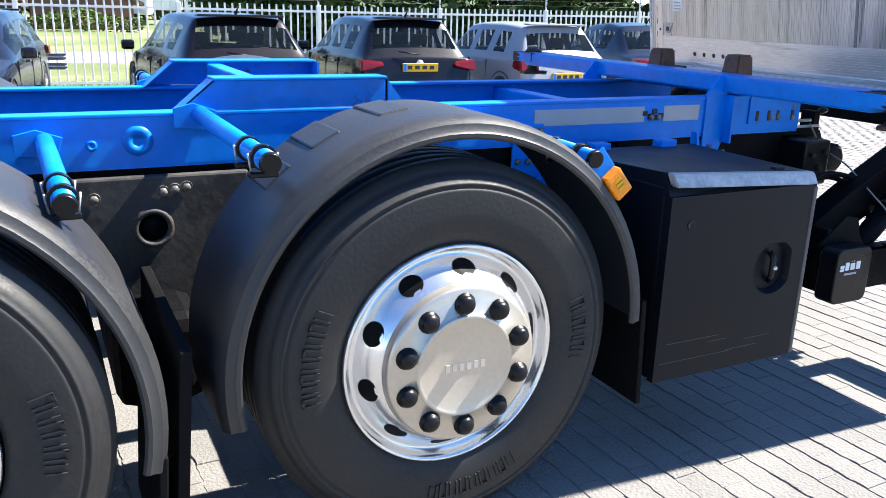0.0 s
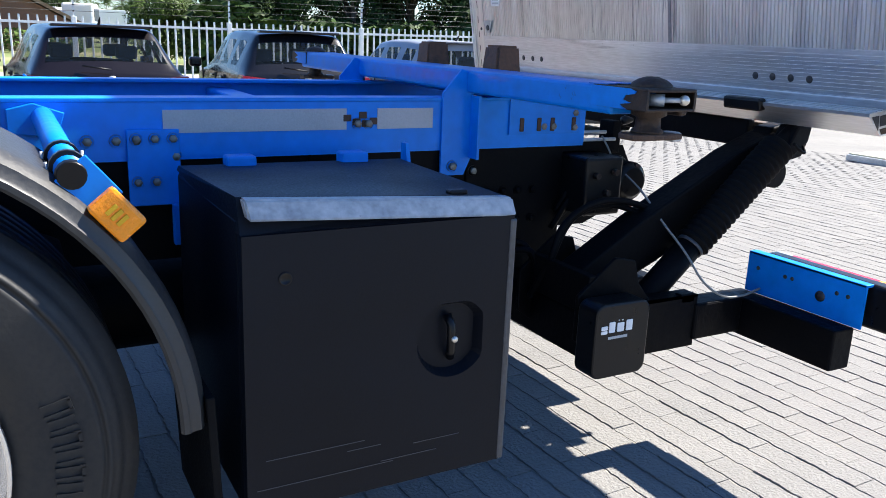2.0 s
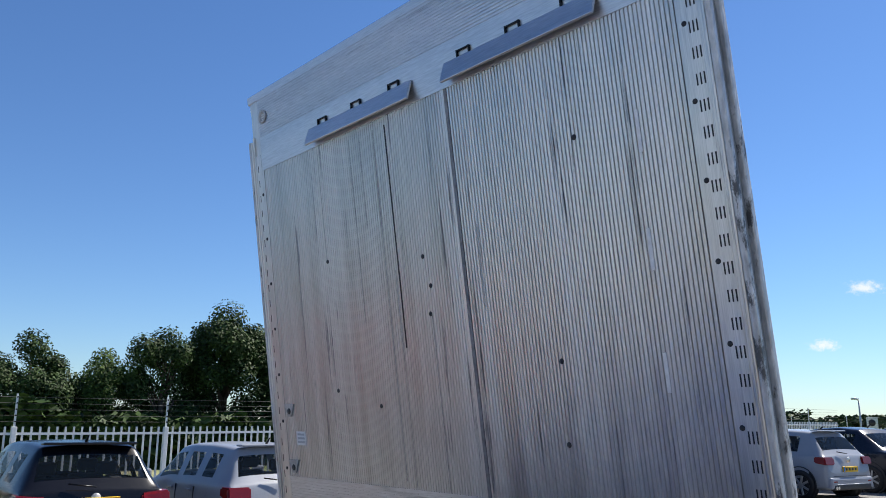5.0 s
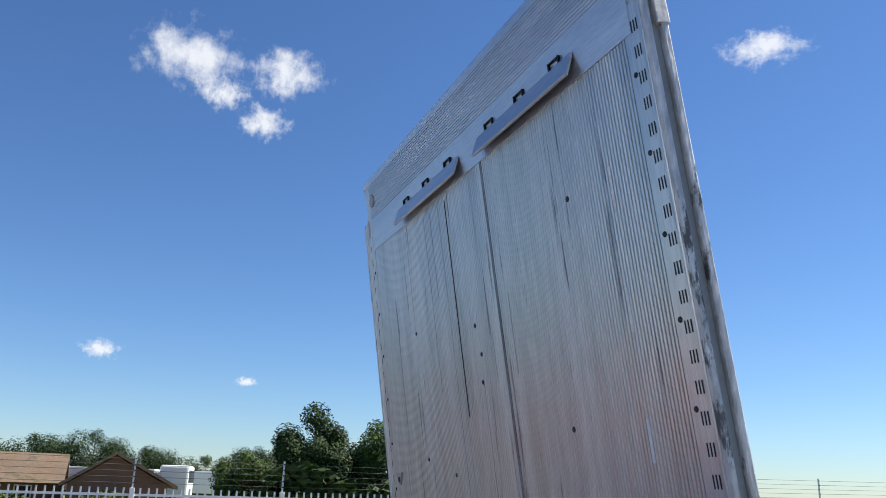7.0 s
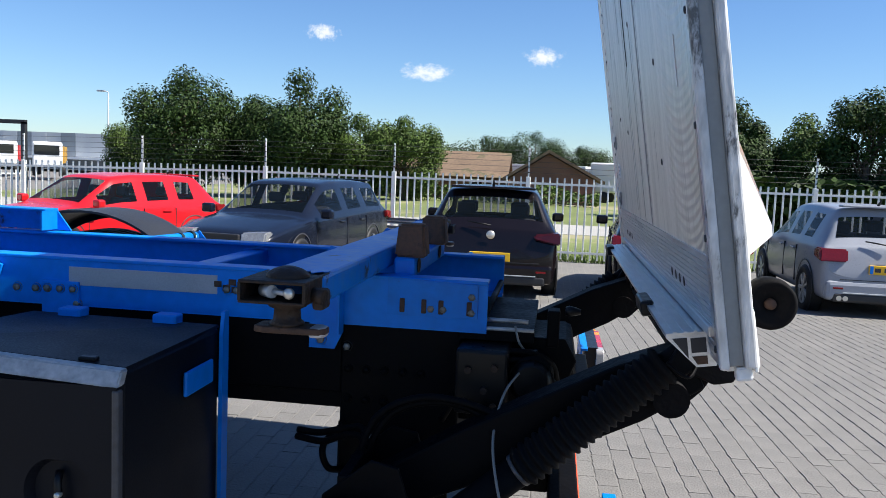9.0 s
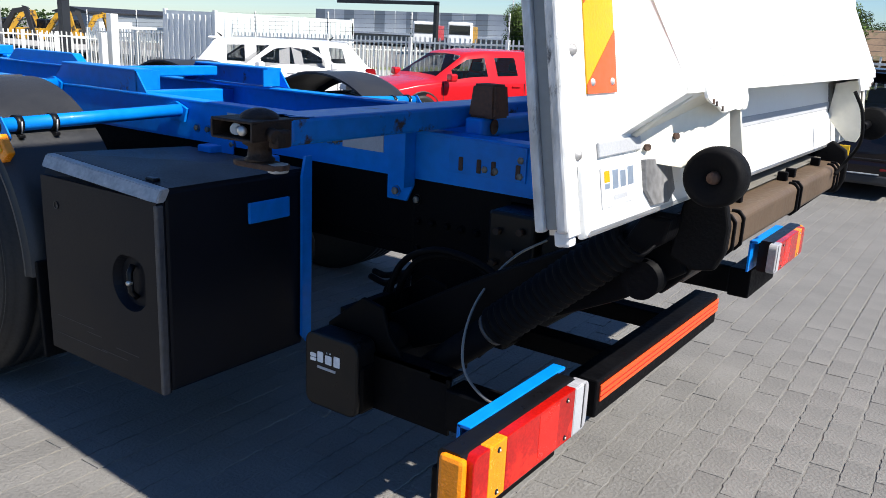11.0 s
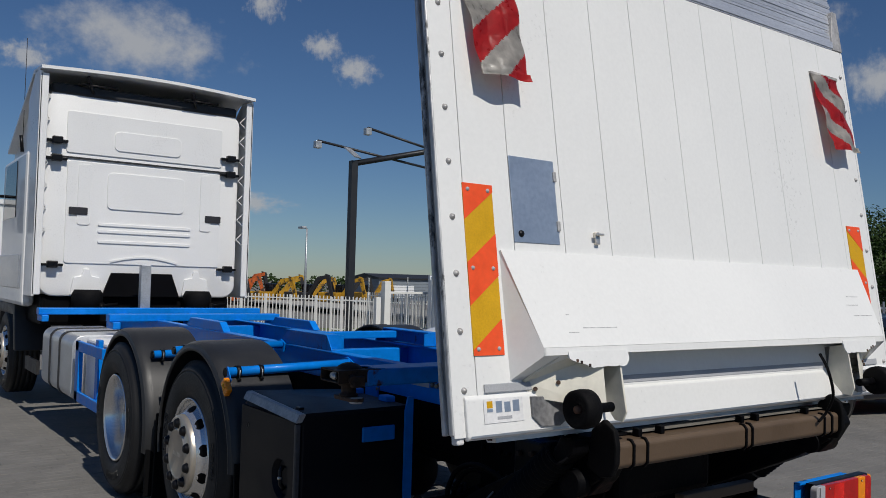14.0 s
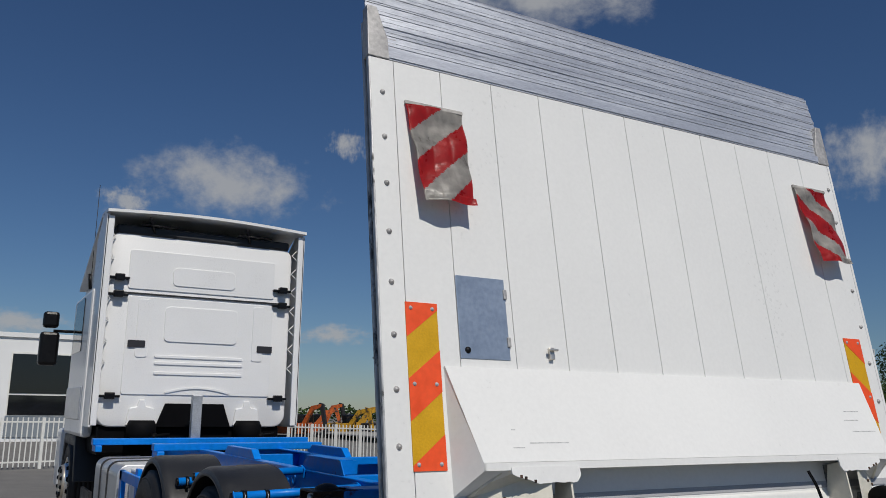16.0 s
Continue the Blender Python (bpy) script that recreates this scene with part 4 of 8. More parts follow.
    for y0, s in ((PY0, 1), (PY1, -1)):
        bm = PR([(y0 - s * 0.028, 1.722), (y0 + s * 0.060, 1.722), (y0 + s * 0.055, 1.81), (y0 + s * 0.015, 1.94), (y0 - s * 0.024, 1.94)], "x", 0.018, 0.062, bevel=0.003)
        plat_part("tip_corner", bm, M_EDGE, p)
        for k in range(9):
            plat_part("rear_rivet", L([(0, 0.066), (0.008, 0.063), (0.011, 0.057)], (0, y0 + s * 0.025, 0.14 + k * 0.18), "x", seg=10), M_EDGE, p)
    # bulge that holds the hinges
    ya, yb = 0.064, 2.285
    bm = bmesh.new()
    face = [(0.066, ya, 0.580), (0.066, yb, 0.580), (0.169, yb - 0.058, 0.255), (0.169, ya + 0.058, 0.255)]
    quad_box(bm, face + [(x - 0.012, y, z - 0.004) for x, y, z in face])
    box(bm, 0.157, 0.169, ya + 0.058, yb - 0.058, 0.230, 0.254)
    bmesh.ops.recalc_face_normals(bm, faces=bm.faces)
    bul = plat_part("hinge_cover", bm, M_WHITE, p, "white sloping hinge cover with scuffs")
    for y0, s in ((ya, 1), (yb, -1)):
        bm = bmesh.new()
        fr = [(0.055, 0.0, 0.585), (0.169, 0.058, 0.255), (0.169, 0.058, 0.230), (0.055, 0.005, 0.16)]
        quad_box(bm, [(a, y0 + s * b, c) for a, b, c in fr] + [(a, y0 + s * (b + 0.008), c) for a, b, c in fr])
        bmesh.ops.recalc_face_normals(bm, faces=bm.faces)
        plat_part("cover_cheek", bm, M_WHITE, bul)
        bm = bmesh.new()
        quad_box(bm, [(0.056, y0 + s * 0.006, 0.160), (0.164, y0 + s * 0.060, 0.231), (0.164, y0 + s * 0.32, 0.231), (0.056, y0 + s * 0.32, 0.160),
                      (0.056, y0 + s * 0.006, 0.167), (0.164, y0 + s * 0.060, 0.239), (0.164, y0 + s * 0.32, 0.239), (0.056, y0 + s * 0.32, 0.167)])
        plat_part("cover_floor", bm, M_WHITE, bul)
    plat_part("recess_back", B(0.057, 0.062, ya + 0.30, yb - 0.30, 0.10, 0.26), M_WHITE, bul)
    plat_part("recess_groove", B(0.058, 0.064, PY0 + 0.10, PY1 - 0.1, 0.128, 0.155, bevel=0.002), M_REFL, bul)
    plat_part("foot_rail", PR([(0.050, -0.010), (0.062, -0.010), (0.070, 0.0), (0.068, 0.112), (0.058, 0.125)], "y", PY0 + 0.02, PY1 - 0.02, bevel=0.004), M_WHITE, p)
    plat_part("foot_lip", B(0.0, 0.07, PY0 + 0.03, PY1 - 0.03, -0.006, 0.006, bevel=0.003), M_PLATE2, p)
    # dirt scuffs on the cover
    for a, b, z in ((0.32, 0.48, 0.315), (0.25, 0.295, 0.300), (0.26, 0.275, 0.36), (2.03, 2.13, 0.40), (2.05, 2.21, 0.35), (2.06, 2.16, 0.44)):
        xx = 0.066 + (0.580 - z) / 0.325 * 0.103
        plat_part("scuff", B(xx - 0.006, xx + 0.0006, a, b, z, z + 0.003), M_SCUFF, bul)
    # hinge brackets with rollers
    ymid = PY0 + PY1
    for side in (0, 1):
        def Y(v):
            return v if side == 0 else ymid + 0.06 - v

        def dish(pts, t=0.006):
            return [(x, Y(y), z) for x, y, z in pts] + [(x - t, Y(y + t), z) for x, y, z in pts]
        bm = bmesh.new()
        quad_box(bm, dish([(0.052, 0.135, 0.108), (0.168, 0.375, 0.048), (0.171, 0.375, 0.226), (0.056, 0.130, 0.154)]))
        quad_box(bm, dish([(0.056, 0.130, 0.154), (0.171, 0.375, 0.226), (0.164, 0.215, 0.229), (0.150, 0.200, 0.226)]))
        bmesh.ops.recalc_face_normals(bm, faces=bm.faces)
        hb = plat_part("hinge_bracket", bm, M_CREAM, p, "white chipped hinge bracket")
        # folded rim along the slope and dark pocket under the dish, its shade painted in
        plat_part("bracket_rim", T([(0.056, Y(0.124), 0.156), (0.150, Y(0.196), 0.229)], 0.008, 6), M_CREAM, hb)
        pocket = [(0.135, 0.108), (0.27, 0.100), (0.29, 0.030), (0.25, 0.008), (0.17, 0.012), (0.135, 0.045)]
        plat_part("bracket_pocket", PR([(Y(a), b) for a, b in pocket], "x", 0.062, 0.078, bevel=0.002), M_GRIMESHADE, hb, "grey bracket pocket, darkened as if in shade")
        ys = sorted((Y(0.455), Y(0.463)))
        plat_part("bracket_plate", PR([(0.06, 0.10), (0.09, 0.22), (0.168, 0.226), (0.172, 0.12), (0.176, 0.035), (0.155, 0.002), (0.12, 0.01)], "y", ys[0], ys[1], bevel=0.002), M_CREAM, hb, "cream inner bracket plate")
        plat_part("bracket_web", B(0.060, 0.066, *sorted((Y(0.375), Y(0.455))), 0.02, 0.22), M_GRIMESHADE, hb)
        # chipped lip of the cover over the bracket
        random.seed(21)
        bm = bmesh.new()
        n = 16
        top, low = [], []
        for k in range(n + 1):
            yy = 0.222 + 0.275 * k / n
            drop = 0.024 + 0.030 * min(1, k / 6) - (0.02 if k == n else 0) + random.uniform(-0.0025, 0.0025)
            top.append((0.172, Y(yy), 0.240))
            low.append((0.176, Y(yy), 0.240 - drop))
        for k in range(n):
            q = [top[k], top[k + 1], low[k + 1], low[k]]
            quad_box(bm, q + [(a - 0.006, b, c) for a, b, c in q])
        bmesh.ops.remove_doubles(bm, verts=bm.verts, dist=0.0002)
        bmesh.ops.recalc_face_normals(bm, faces=bm.faces)
        plat_part("chipped_lip", bm, M_WHITE, hb, "white lip with rusty chipped edge")
        for k in (0, 1, 3):
            yy = 0.250 + 0.018 * k
            z = 0.240 - 0.024 - 0.030 * min(1, (yy - 0.217) * 10.2) + 0.003
            plat_part("rust_chip", B(0.1745, 0.1775, *sorted((Y(yy), Y(yy + 0.010))), z - 0.004, z + 0.006, bevel=0.001), M_RUST, hb)
        prof = [(0.0, -0.012), (0.014, -0.012), (0.022, -0.022), (0.040, -0.024), (0.052, -0.032), (0.060, -0.026), (0.063, 0.0), (0.061, 0.03), (0.052, 0.036), (0.0, 0.036)]
        sg = 1 if side == 0 else -1
        plat_part("roller", L([(r, h * sg) for r, h in prof], (0.178, Y(0.252), 0.058), "y", seg=30), M_RUBBER, hb, "black rubber roller")
        plat_part("roller_hub", L([(0, -0.026 * sg), (0.012, -0.026 * sg), (0.014, -0.012 * sg)], (0.178, Y(0.252), 0.058), "y", seg=16), M_RUST, hb)
        plat_part("pin", T([(0.165, Y(0.27), 0.056), (0.165, Y(0.40), 0.056)], 0.016, 14), M_BLACK, hb)
        for x, yy, z in ((0.066, 0.166, 0.130), (0.099, 0.238, 0.146)):
            plat_part("bracket_hole", T([(x + 0.004, Y(yy) - 0.006 * sg, z), (x + 0.010, Y(yy) - 0.010 * sg, z)], 0.007, 10), M_RUST, hb)
    # thin cable from the far bracket down to the tube
    plat_part("sensor_cable", T(curve_pts([(0.20, 1.62, 0.19), (0.22, 1.63, 0.12), (0.21, 1.66, 0.02), (0.16, 1.68, -0.05), (0.13, 1.66, -0.09)]), 0.006, 8), M_RUBBER, p)
    # red and yellow warning plates
    for y0, m, side in ((-0.070, 1, "n"), (2.252, -1, "f")):
        h, w, z0 = 0.551, 0.122, 0.243
        plate = plat_part("warning_plate", B(0.056, 0.060, y0, y0 + w, z0, z0 + h, bevel=0.0015), M_YELLOW, p, "yellow and red striped warning plate")
        for k in range(3):
            lo = z0 - 0.121 + k * 0.276
            pts = [(0, lo), (w, lo + 0.097), (w, lo + 0.235), (0, lo + 0.138)]
            pts = clip_z(pts, z0, z0 + h)
            if m < 0:
                pts = [(w - a, b) for a, b in pts]
            if len(pts) > 2:
                plat_part("red_stripe", PR([(y0 + a, b) for a, b in pts], "x", 0.0602, 0.0612), M_ORANGE, plate)
        for dy in (0.02, w - 0.02):
            for dz in (0.02, h / 2, h - 0.02):
                plat_part("plate_screw", L([(0, 0.066), (0.006, 0.064), (0.008, 0.060)], (0, y0 + dy, z0 + dz), "x", seg=8), M_REFL, plate)
    # vinyl flags, hanging off at the foot
    for y0, m in ((-0.029, 1), (2.120, -1)):
        bm = bmesh.new()
        nx, nz, w, h = 36, 58, 0.245, 0.405
        g = []
        for j in range(nz + 1):
            t = j / nz
            row = []
            for i in range(nx + 1):
                u = i / nx
                d = 0.062 + 0.066 * t ** 1.3 + 0.012 * math.sin(7 * u + 5 * t) * t + 0.006 * math.sin(15 * t + 3 * u) + (0.02 * (t > 0.93) * (u - 0.2))
                d += 0.004 * abs(math.sin(3 * math.pi * u)) ** 0.5 * abs(math.sin(5 * math.pi * t)) ** 0.5
                narrow = 1 - 0.17 * t
                row.append(bm.verts.new((d, y0 + w * (0.5 + (u - 0.5) * narrow) + 0.012 * t, 1.556 - h * t)))
            g.append(row)
        for j in range(nz):
            for i in range(nx):
                f = bm.faces.new((g[j][i], g[j][i + 1], g[j + 1][i + 1], g[j + 1][i]))
                f.smooth = True
                u, t = (i + 0.5) / nx * w, (j + 0.5) / nz * h
                uu = u if m > 0 else w - u
                f.material_index = 0 if ((t + uu * 0.8) // 0.1225) % 2 == 0 else 1
        ret = bmesh.ops.solidify(bm, geom=list(bm.faces), thickness=0.003)
        flag = plat_part("warning_flag", bm, [M_FLAGRED, M_FLAGWHITE], p, "dirty red and white vinyl warning flag")
        plat_part("flag_batten", B(0.056, 0.068, y0, y0 + w, 1.547, 1.562, bevel=0.002), M_FLAGWHITE, flag)
    # hatch, latch, maker's sticker
    hatch = plat_part("hatch", B(0.056, 0.060, 0.134, 0.338, 0.610, 0.907, bevel=0.0018), M_HATCH, p, "blue grey metal hatch with a lock")
    plat_part("hatch_lock", L([(0, 0.066), (0.010, 0.065), (0.012, 0.060)], (0, 0.164, 0.640), "x", seg=12), M_CAP, hatch)
    for z in (0.657, 0.832):
        plat_part("hatch_hinge", B(0.058, 0.066, 0.329, 0.343, z, z + 0.035, bevel=0.002), M_EDGE, hatch)
    bm = B(0.056, 0.072, 0.505, 0.525, 0.618, 0.663, bevel=0.003)
    box(bm, 0.07, 0.085, 0.495, 0.535, 0.648, 0.656, bevel=0.002)
    plat_part("latch", bm, M_STEEL, p)
    st = plat_part("maker_sticker", B(0.0700, 0.0715, -0.055, 0.101, 0.036, 0.110), M_PAPERWHITE, p, "white sticker with blue lettering shapes")
    for a, b, c, d, m in ((-0.047, -0.025, 0.062, 0.083, M_YELLOW), (-0.047, -0.025, 0.050, 0.060, M_HATCH), (-0.012, 0.012, 0.047, 0.082, M_HATCH), (0.022, 0.046, 0.047, 0.078, M_HATCH), (0.056, 0.082, 0.047, 0.082, M_HATCH), (-0.008, 0.05, 0.026, 0.035, M_REFL)):
        plat_part("print_shape", B(0.0712, 0.0723, a + 0.004, b + 0.004, c + 0.020, d + 0.020), m, st)


def clip_z(pts, lo, hi):
    out = pts
    for lim, sgn in ((lo, 1), (hi, -1)):
        res = []
        for i in range(len(out)):
            a, b = out[i], out[(i + 1) % len(out)]
            ina, inb = sgn * (a[1] - lim) >= 0, sgn * (b[1] - lim) >= 0
            if ina:
                res.append(a)
            if ina != inb:
                t = (lim - a[1]) / (b[1] - a[1])
                res.append((a[0] + t * (b[0] - a[0]), lim))
        out = res
        if not out:
            return []
    return out


def build_lift():
    """Arms, cylinders with bellows, the hydraulic housing and hoses."""
    bm = B(1.64, 2.02, 0.83, 1.61, 0.40, 0.94, bevel=0.015)
    part("lift_housing", bm, M_BLACK, truck, "black steel lift housing")
    bm = B(1.10, 1.64, 0.80, 0.83, 0.715, 0.95, bevel=0.006)
    box(bm, 1.64, 2.03, 0.795, 0.83, 0.42, 0.95, bevel=0.006)
    part("mounting_plate", bm, M_BLACK, truck)
    for i in range(5):
        for j in range(2):
            bolt(truck, (1.665 + i * 0.06, 0.795, 0.80 - j * 0.10), 0.011, material=M_BLACK)
    part("carrier_tube", B(1.78, 1.93, 0.20, 2.24, 0.37, 0.52, bevel=0.012), M_BLACK, truck, "black square carrier tube")
    for y, s in ((0.20, 1), (2.24, -1)):
        cov = part("cover_plate", PR(round_rect(1.725, 1.925, 0.360, 0.585, 0.03), "y", y - s * 0.012, y + s * 0.07, bevel=0.006), M_CAP, truck, "black plastic end cover with white lettering shapes")
        for a, b, c, d in ((1.772, 1.795, 0.478, 0.490), (1.772, 1.795, 0.466, 0.476), (1.800, 1.822, 0.468, 0.500), (1.830, 1.855, 0.468, 0.495), (1.863, 1.886, 0.468, 0.500), (1.833, 1.838, 0.500, 0.505), (1.846, 1.851, 0.500, 0.505)):
            part("letter_shape", PR(round_rect(a - 0.025, b - 0.025, c + 0.032, d + 0.032, 0.003), "y", y - s * 0.0135, y - s * 0.0115), M_PAPERWHITE, cov)
        part("small_print", B(1.775, 1.845, y - s * 0.013, y - s * 0.0115, 0.480, 0.488), M_REFL, cov)
        # side channel towards the lamps
        bm = B(1.92, 2.19, y + s * 0.06, y + s * 0.068, 0.375, 0.545)
        box(bm, 1.92, 2.19, y + s * 0.06, y + s * 0.12, 0.537, 0.545)
        box(bm, 2.12, 2.18, y + s * 0.06, y + s * 0.09, 0.52, 0.55, bevel=0.004)
        part("lamp_arm", bm, M_BLACK, truck)
        part("lamp_tube", B(2.18, 2.39, y + s * 0.05, y + s * 0.14, 0.395, 0.515, bevel=0.008), M_BLACK, truck)
        part("lamp_beam", B(2.385, 2.475, y - s * 0.29, y + s * 0.14, 0.385, 0.512, bevel=0.006), M_BLACK, truck)
    for y, s in ((0.37, 1), (2.07, -1)):
        # flat lift arm, hung between bracket plates on the carrier tube
        ya = y + s * 0.065
        a, b = Vector((1.86, 0, 0.54)), Vector((2.695, 0, 0.966))
        d = (b - a).normalized()
        up = Vector((-d.z, 0, d.x))
        pts = ((a, 0.060), (a + d * 0.30, 0.080), (a + d * 0.75, 0.083), (b, 0.062))
        poly = [(q + up * hw) for q, hw in pts] + [(q - up * hw) for q, hw in pts[::-1]]
        arm = part("lift_arm", PR([(q.x, q.z) for q in poly], "y", *sorted((ya, ya + s * 0.11)), bevel=0.008), M_BLACK, truck, "black steel lift arm")
        part("arm_pivot", T([(a.x, ya - s * 0.10, a.z - 0.02), (a.x, ya + s * 0.16, a.z - 0.02)], 0.055, 20), M_BLACK, arm)
        part("arm_boss", T([(2.63, ya - s * 0.05, 0.885), (2.63, ya + s * 0.12, 0.885)], 0.048, 20), M_BLACK, arm)
        part("arm_head", PR([(2.60, 0.93), (2.66, 0.84), (2.72, 0.90), (2.77, 0.985), (2.74, 1.05), (2.66, 1.035)], "y", *sorted((ya + s * 0.015, ya + s * 0.095)), bevel=0.006), M_BLACK, arm)
        for yy in (ya - s * 0.155, ya + s * 0.145):
            part("arm_bracket", PR([(1.73, 0.45), (1.73, 0.585), (1.86, 0.69), (1.935, 0.675), (1.96, 0.60), (2.03, 0.52), (2.03, 0.42), (1.80, 0.40)], "y", *sorted((yy, yy + s * 0.014)), bevel=0.004), M_BLACK, truck)
        part("bracket_top", B(1.77, 1.80, *sorted((ya - s * 0.15, ya + s * 0.15)), 0.52, 0.64, bevel=0.004), M_BLACK, truck)
        # lift cylinder with its ribbed bellows
        c0, c1 = Vector((1.955, y, 0.415)), Vector((2.640, y, 1.015))
        dd = (c1 - c0).normalized()
        ln = (c1 - c0).length
        cyl = part("cylinder", T([c0, c0 + dd * ln * 0.46], 0.044, 18), M_BLACK, truck, "black lift cylinder")
        part("cylinder_eye", T([(c0.x, y - 0.045, c0.z), (c0.x, y + 0.045, c0.z)], 0.05, 18), M_BLACK, cyl)
        pts, rs = [], []
        for k in range(101):
            pts.append(c0 + dd * ln * (0.43 + 0.52 * k / 100))
            rs.append((0.046, 0.050, 0.056, 0.058, 0.052)[k % 5])
        part("bellows", T(pts, rs, 22), M_RUBBER, cyl, "black ribbed rubber bellows")
        part("hose_clip", T([c0 + dd * ln * 0.418, c0 + dd * ln * 0.430], 0.0475, 22), M_DARKEDGE, cyl)
        part("rod_end", T([c0 + dd * ln * 0.94, c1 + dd * 0.04], 0.030, 14), M_BLACK, cyl)
        part("rod_fork", PR([(2.60, 0.985), (2.64, 0.955), (2.70, 1.00), (2.71, 1.055), (2.64, 1.055)], "y", y - 0.04, y + 0.04, bevel=0.008), M_BLACK, cyl)
        part("grease_pipe", T(curve_pts([(2.60, y - s * 0.06, 1.00), (2.635, y - s * 0.065, 0.975), (2.66, y - s * 0.06, 0.97), (2.68, y - s * 0.03, 0.995)]), 0.005, 8), M_BLACK, cyl)
    # underrun tube between the arms, dirty tan
    bm = PR([(2.70, 0.955), (2.780, 0.955), (2.792, 0.968), (2.792, 1.032), (2.780, 1.044), (2.70, 1.044)], "y", 0.44, 1.85, bevel=0.006)
    part("torsion_tube", bm, M_TAN, truck, "dirty tan torsion tube")
    part("tube_web", B(2.66, 2.697, 0.56, 1.88, 0.955, 1.052, bevel=0.006), M_BLACK, truck)
    # pale strip on the tube: dust, with the sunlight on its top painted in
    part("tube_sunlit_dust", B(2.655, 2.72, 0.60, 1.84, 1.0525, 1.0555), M_SUNLITDUST, truck, "dusty top of the tube, painted pale as sunlit")
    part("lower_bar", B(2.42, 2.47, 1.22, 1.72, 0.655, 0.70, bevel=0.006), M_TAN, truck, "tan dusty lower bar")
    for y in (0.52, 0.59, 1.16, 1.20, 1.72, 1.78):
        part("strap", PR([(2.765, 0.949), (2.784, 0.949), (2.799, 0.966), (2.799, 1.034), (2.784, 1.051), (2.765, 1.051)], "y", y, y + 0.010, bevel=0.002), M_BLACK, truck)
    for y in (0.43, 1.85):
        part("tube_flange", PR([(2.68, 0.95), (2.74, 0.925), (2.79, 0.935), (2.810, 0.98), (2.812, 1.04), (2.80, 1.09), (2.75, 1.12), (2.70, 1.08)], "y", y - 0.012, y + 0.012, bevel=0.006), M_RUBBER, truck)
    for y in (0.60, 0.72, 1.20, 1.30, 1.66):
        part("tube_clip", B(2.72, 2.75, y, y + 0.02, 1.044, 1.072, bevel=0.003), M_BLACK, truck)
    # pump group behind the housing
    part("pump_unit", B(2.02, 2.22, 0.88, 1.56, 0.66, 0.90, bevel=0.02), M_BLACK, truck, "black hydraulic pump unit")
    part("pump_motor", T([(2.26, 0.70, 0.825), (2.26, 1.10, 0.825)], 0.070, 20), M_BLACK, truck)
    part("motor_cap", T([(2.26, 0.682, 0.825), (2.26, 0.70, 0.825)], [0.050, 0.068], 20), M_CAP, truck)
    part("pump_cover", B(2.22, 2.40, 0.90, 1.50, 0.68, 0.88, bevel=0.03), M_BLACK, truck)
    part("pump_bracket", PR([(2.02, 0.93), (2.36, 0.93), (2.40, 0.86), (2.34, 0.70), (2.20, 0.64), (2.02, 0.64)], "y", 0.865, 0.88, bevel=0.004), M_BLACK, truck)
    vb = part("valve_block", B(2.03, 2.19, 0.66, 0.90, 0.72, 0.92, bevel=0.010), M_CAP, truck)
    for x, z in ((2.06, 0.76), (2.12, 0.80), (2.07, 0.86), (2.15, 0.75), (2.15, 0.87)):
        part("valve_screw", T([(x, 0.66, z), (x, 0.64, z)], 0.011, 8), M_DARKRUST, vb)
    part("orange_plug", T([(2.275, 0.76, 0.725), (2.295, 0.735, 0.745)], 0.020, 12), M_ORANGE, truck, "orange plastic plug")
    part("orange_plug", T([(2.225, 0.76, 0.725), (2.235, 0.74, 0.740)], 0.014, 12), M_ORANGE, truck, "orange plastic plug")
    cap = part("valve_cap", T([(1.77, 0.795, 0.57), (1.77, 0.74, 0.575)], 0.022, 14), M_STEEL, truck, "silver hydraulic fitting")
    part("fitting_nut", L([(0.0, 0.735), (0.026, 0.735), (0.028, 0.745), (0.028, 0.757), (0.026, 0.765)], (1.77, 0, 0.575), seg=6), M_STEEL, cap)
    part("rear_tray", join_bm(B(2.02, 2.26, 0.80, 1.62, 0.925, 0.937, bevel=0.003), B(2.02, 2.26, 0.795, 0.803, 0.925, 0.958)), M_BLACK, truck, "black cable tray behind the rails")
    part("tray_edge", T([(2.02, 0.80, 0.962), (2.26, 0.80, 0.962)], 0.007, 10), M_GALV, truck)
    part("tray_edge", T([(2.06, 0.83, 0.985), (2.24, 0.83, 0.985)], 0.007, 10), M_GALV, truck)
    part("tray_bracket", B(2.30, 2.34, 0.86, 0.94, 0.90, 1.02, bevel=0.005), M_BLACK, truck)
    part("tray_knob", L([(0.0, -0.02), (0.014, -0.018), (0.018, -0.005), (0.014, 0.012), (0.008, 0.03)], (2.375, 0.88, 1.02), "x", seg=14), M_CAP, truck)
    part("connector_box", B(2.215, 2.275, 0.775, 0.80, 0.865, 0.905, bevel=0.004), M_BOX, truck, "small dark cable connector box")
    part("tray_rod", T([(2.10, 0.80, 0.998), (2.10, 1.64, 0.998)], 0.012, 10), M_BLACK, truck)
    random.seed(3)
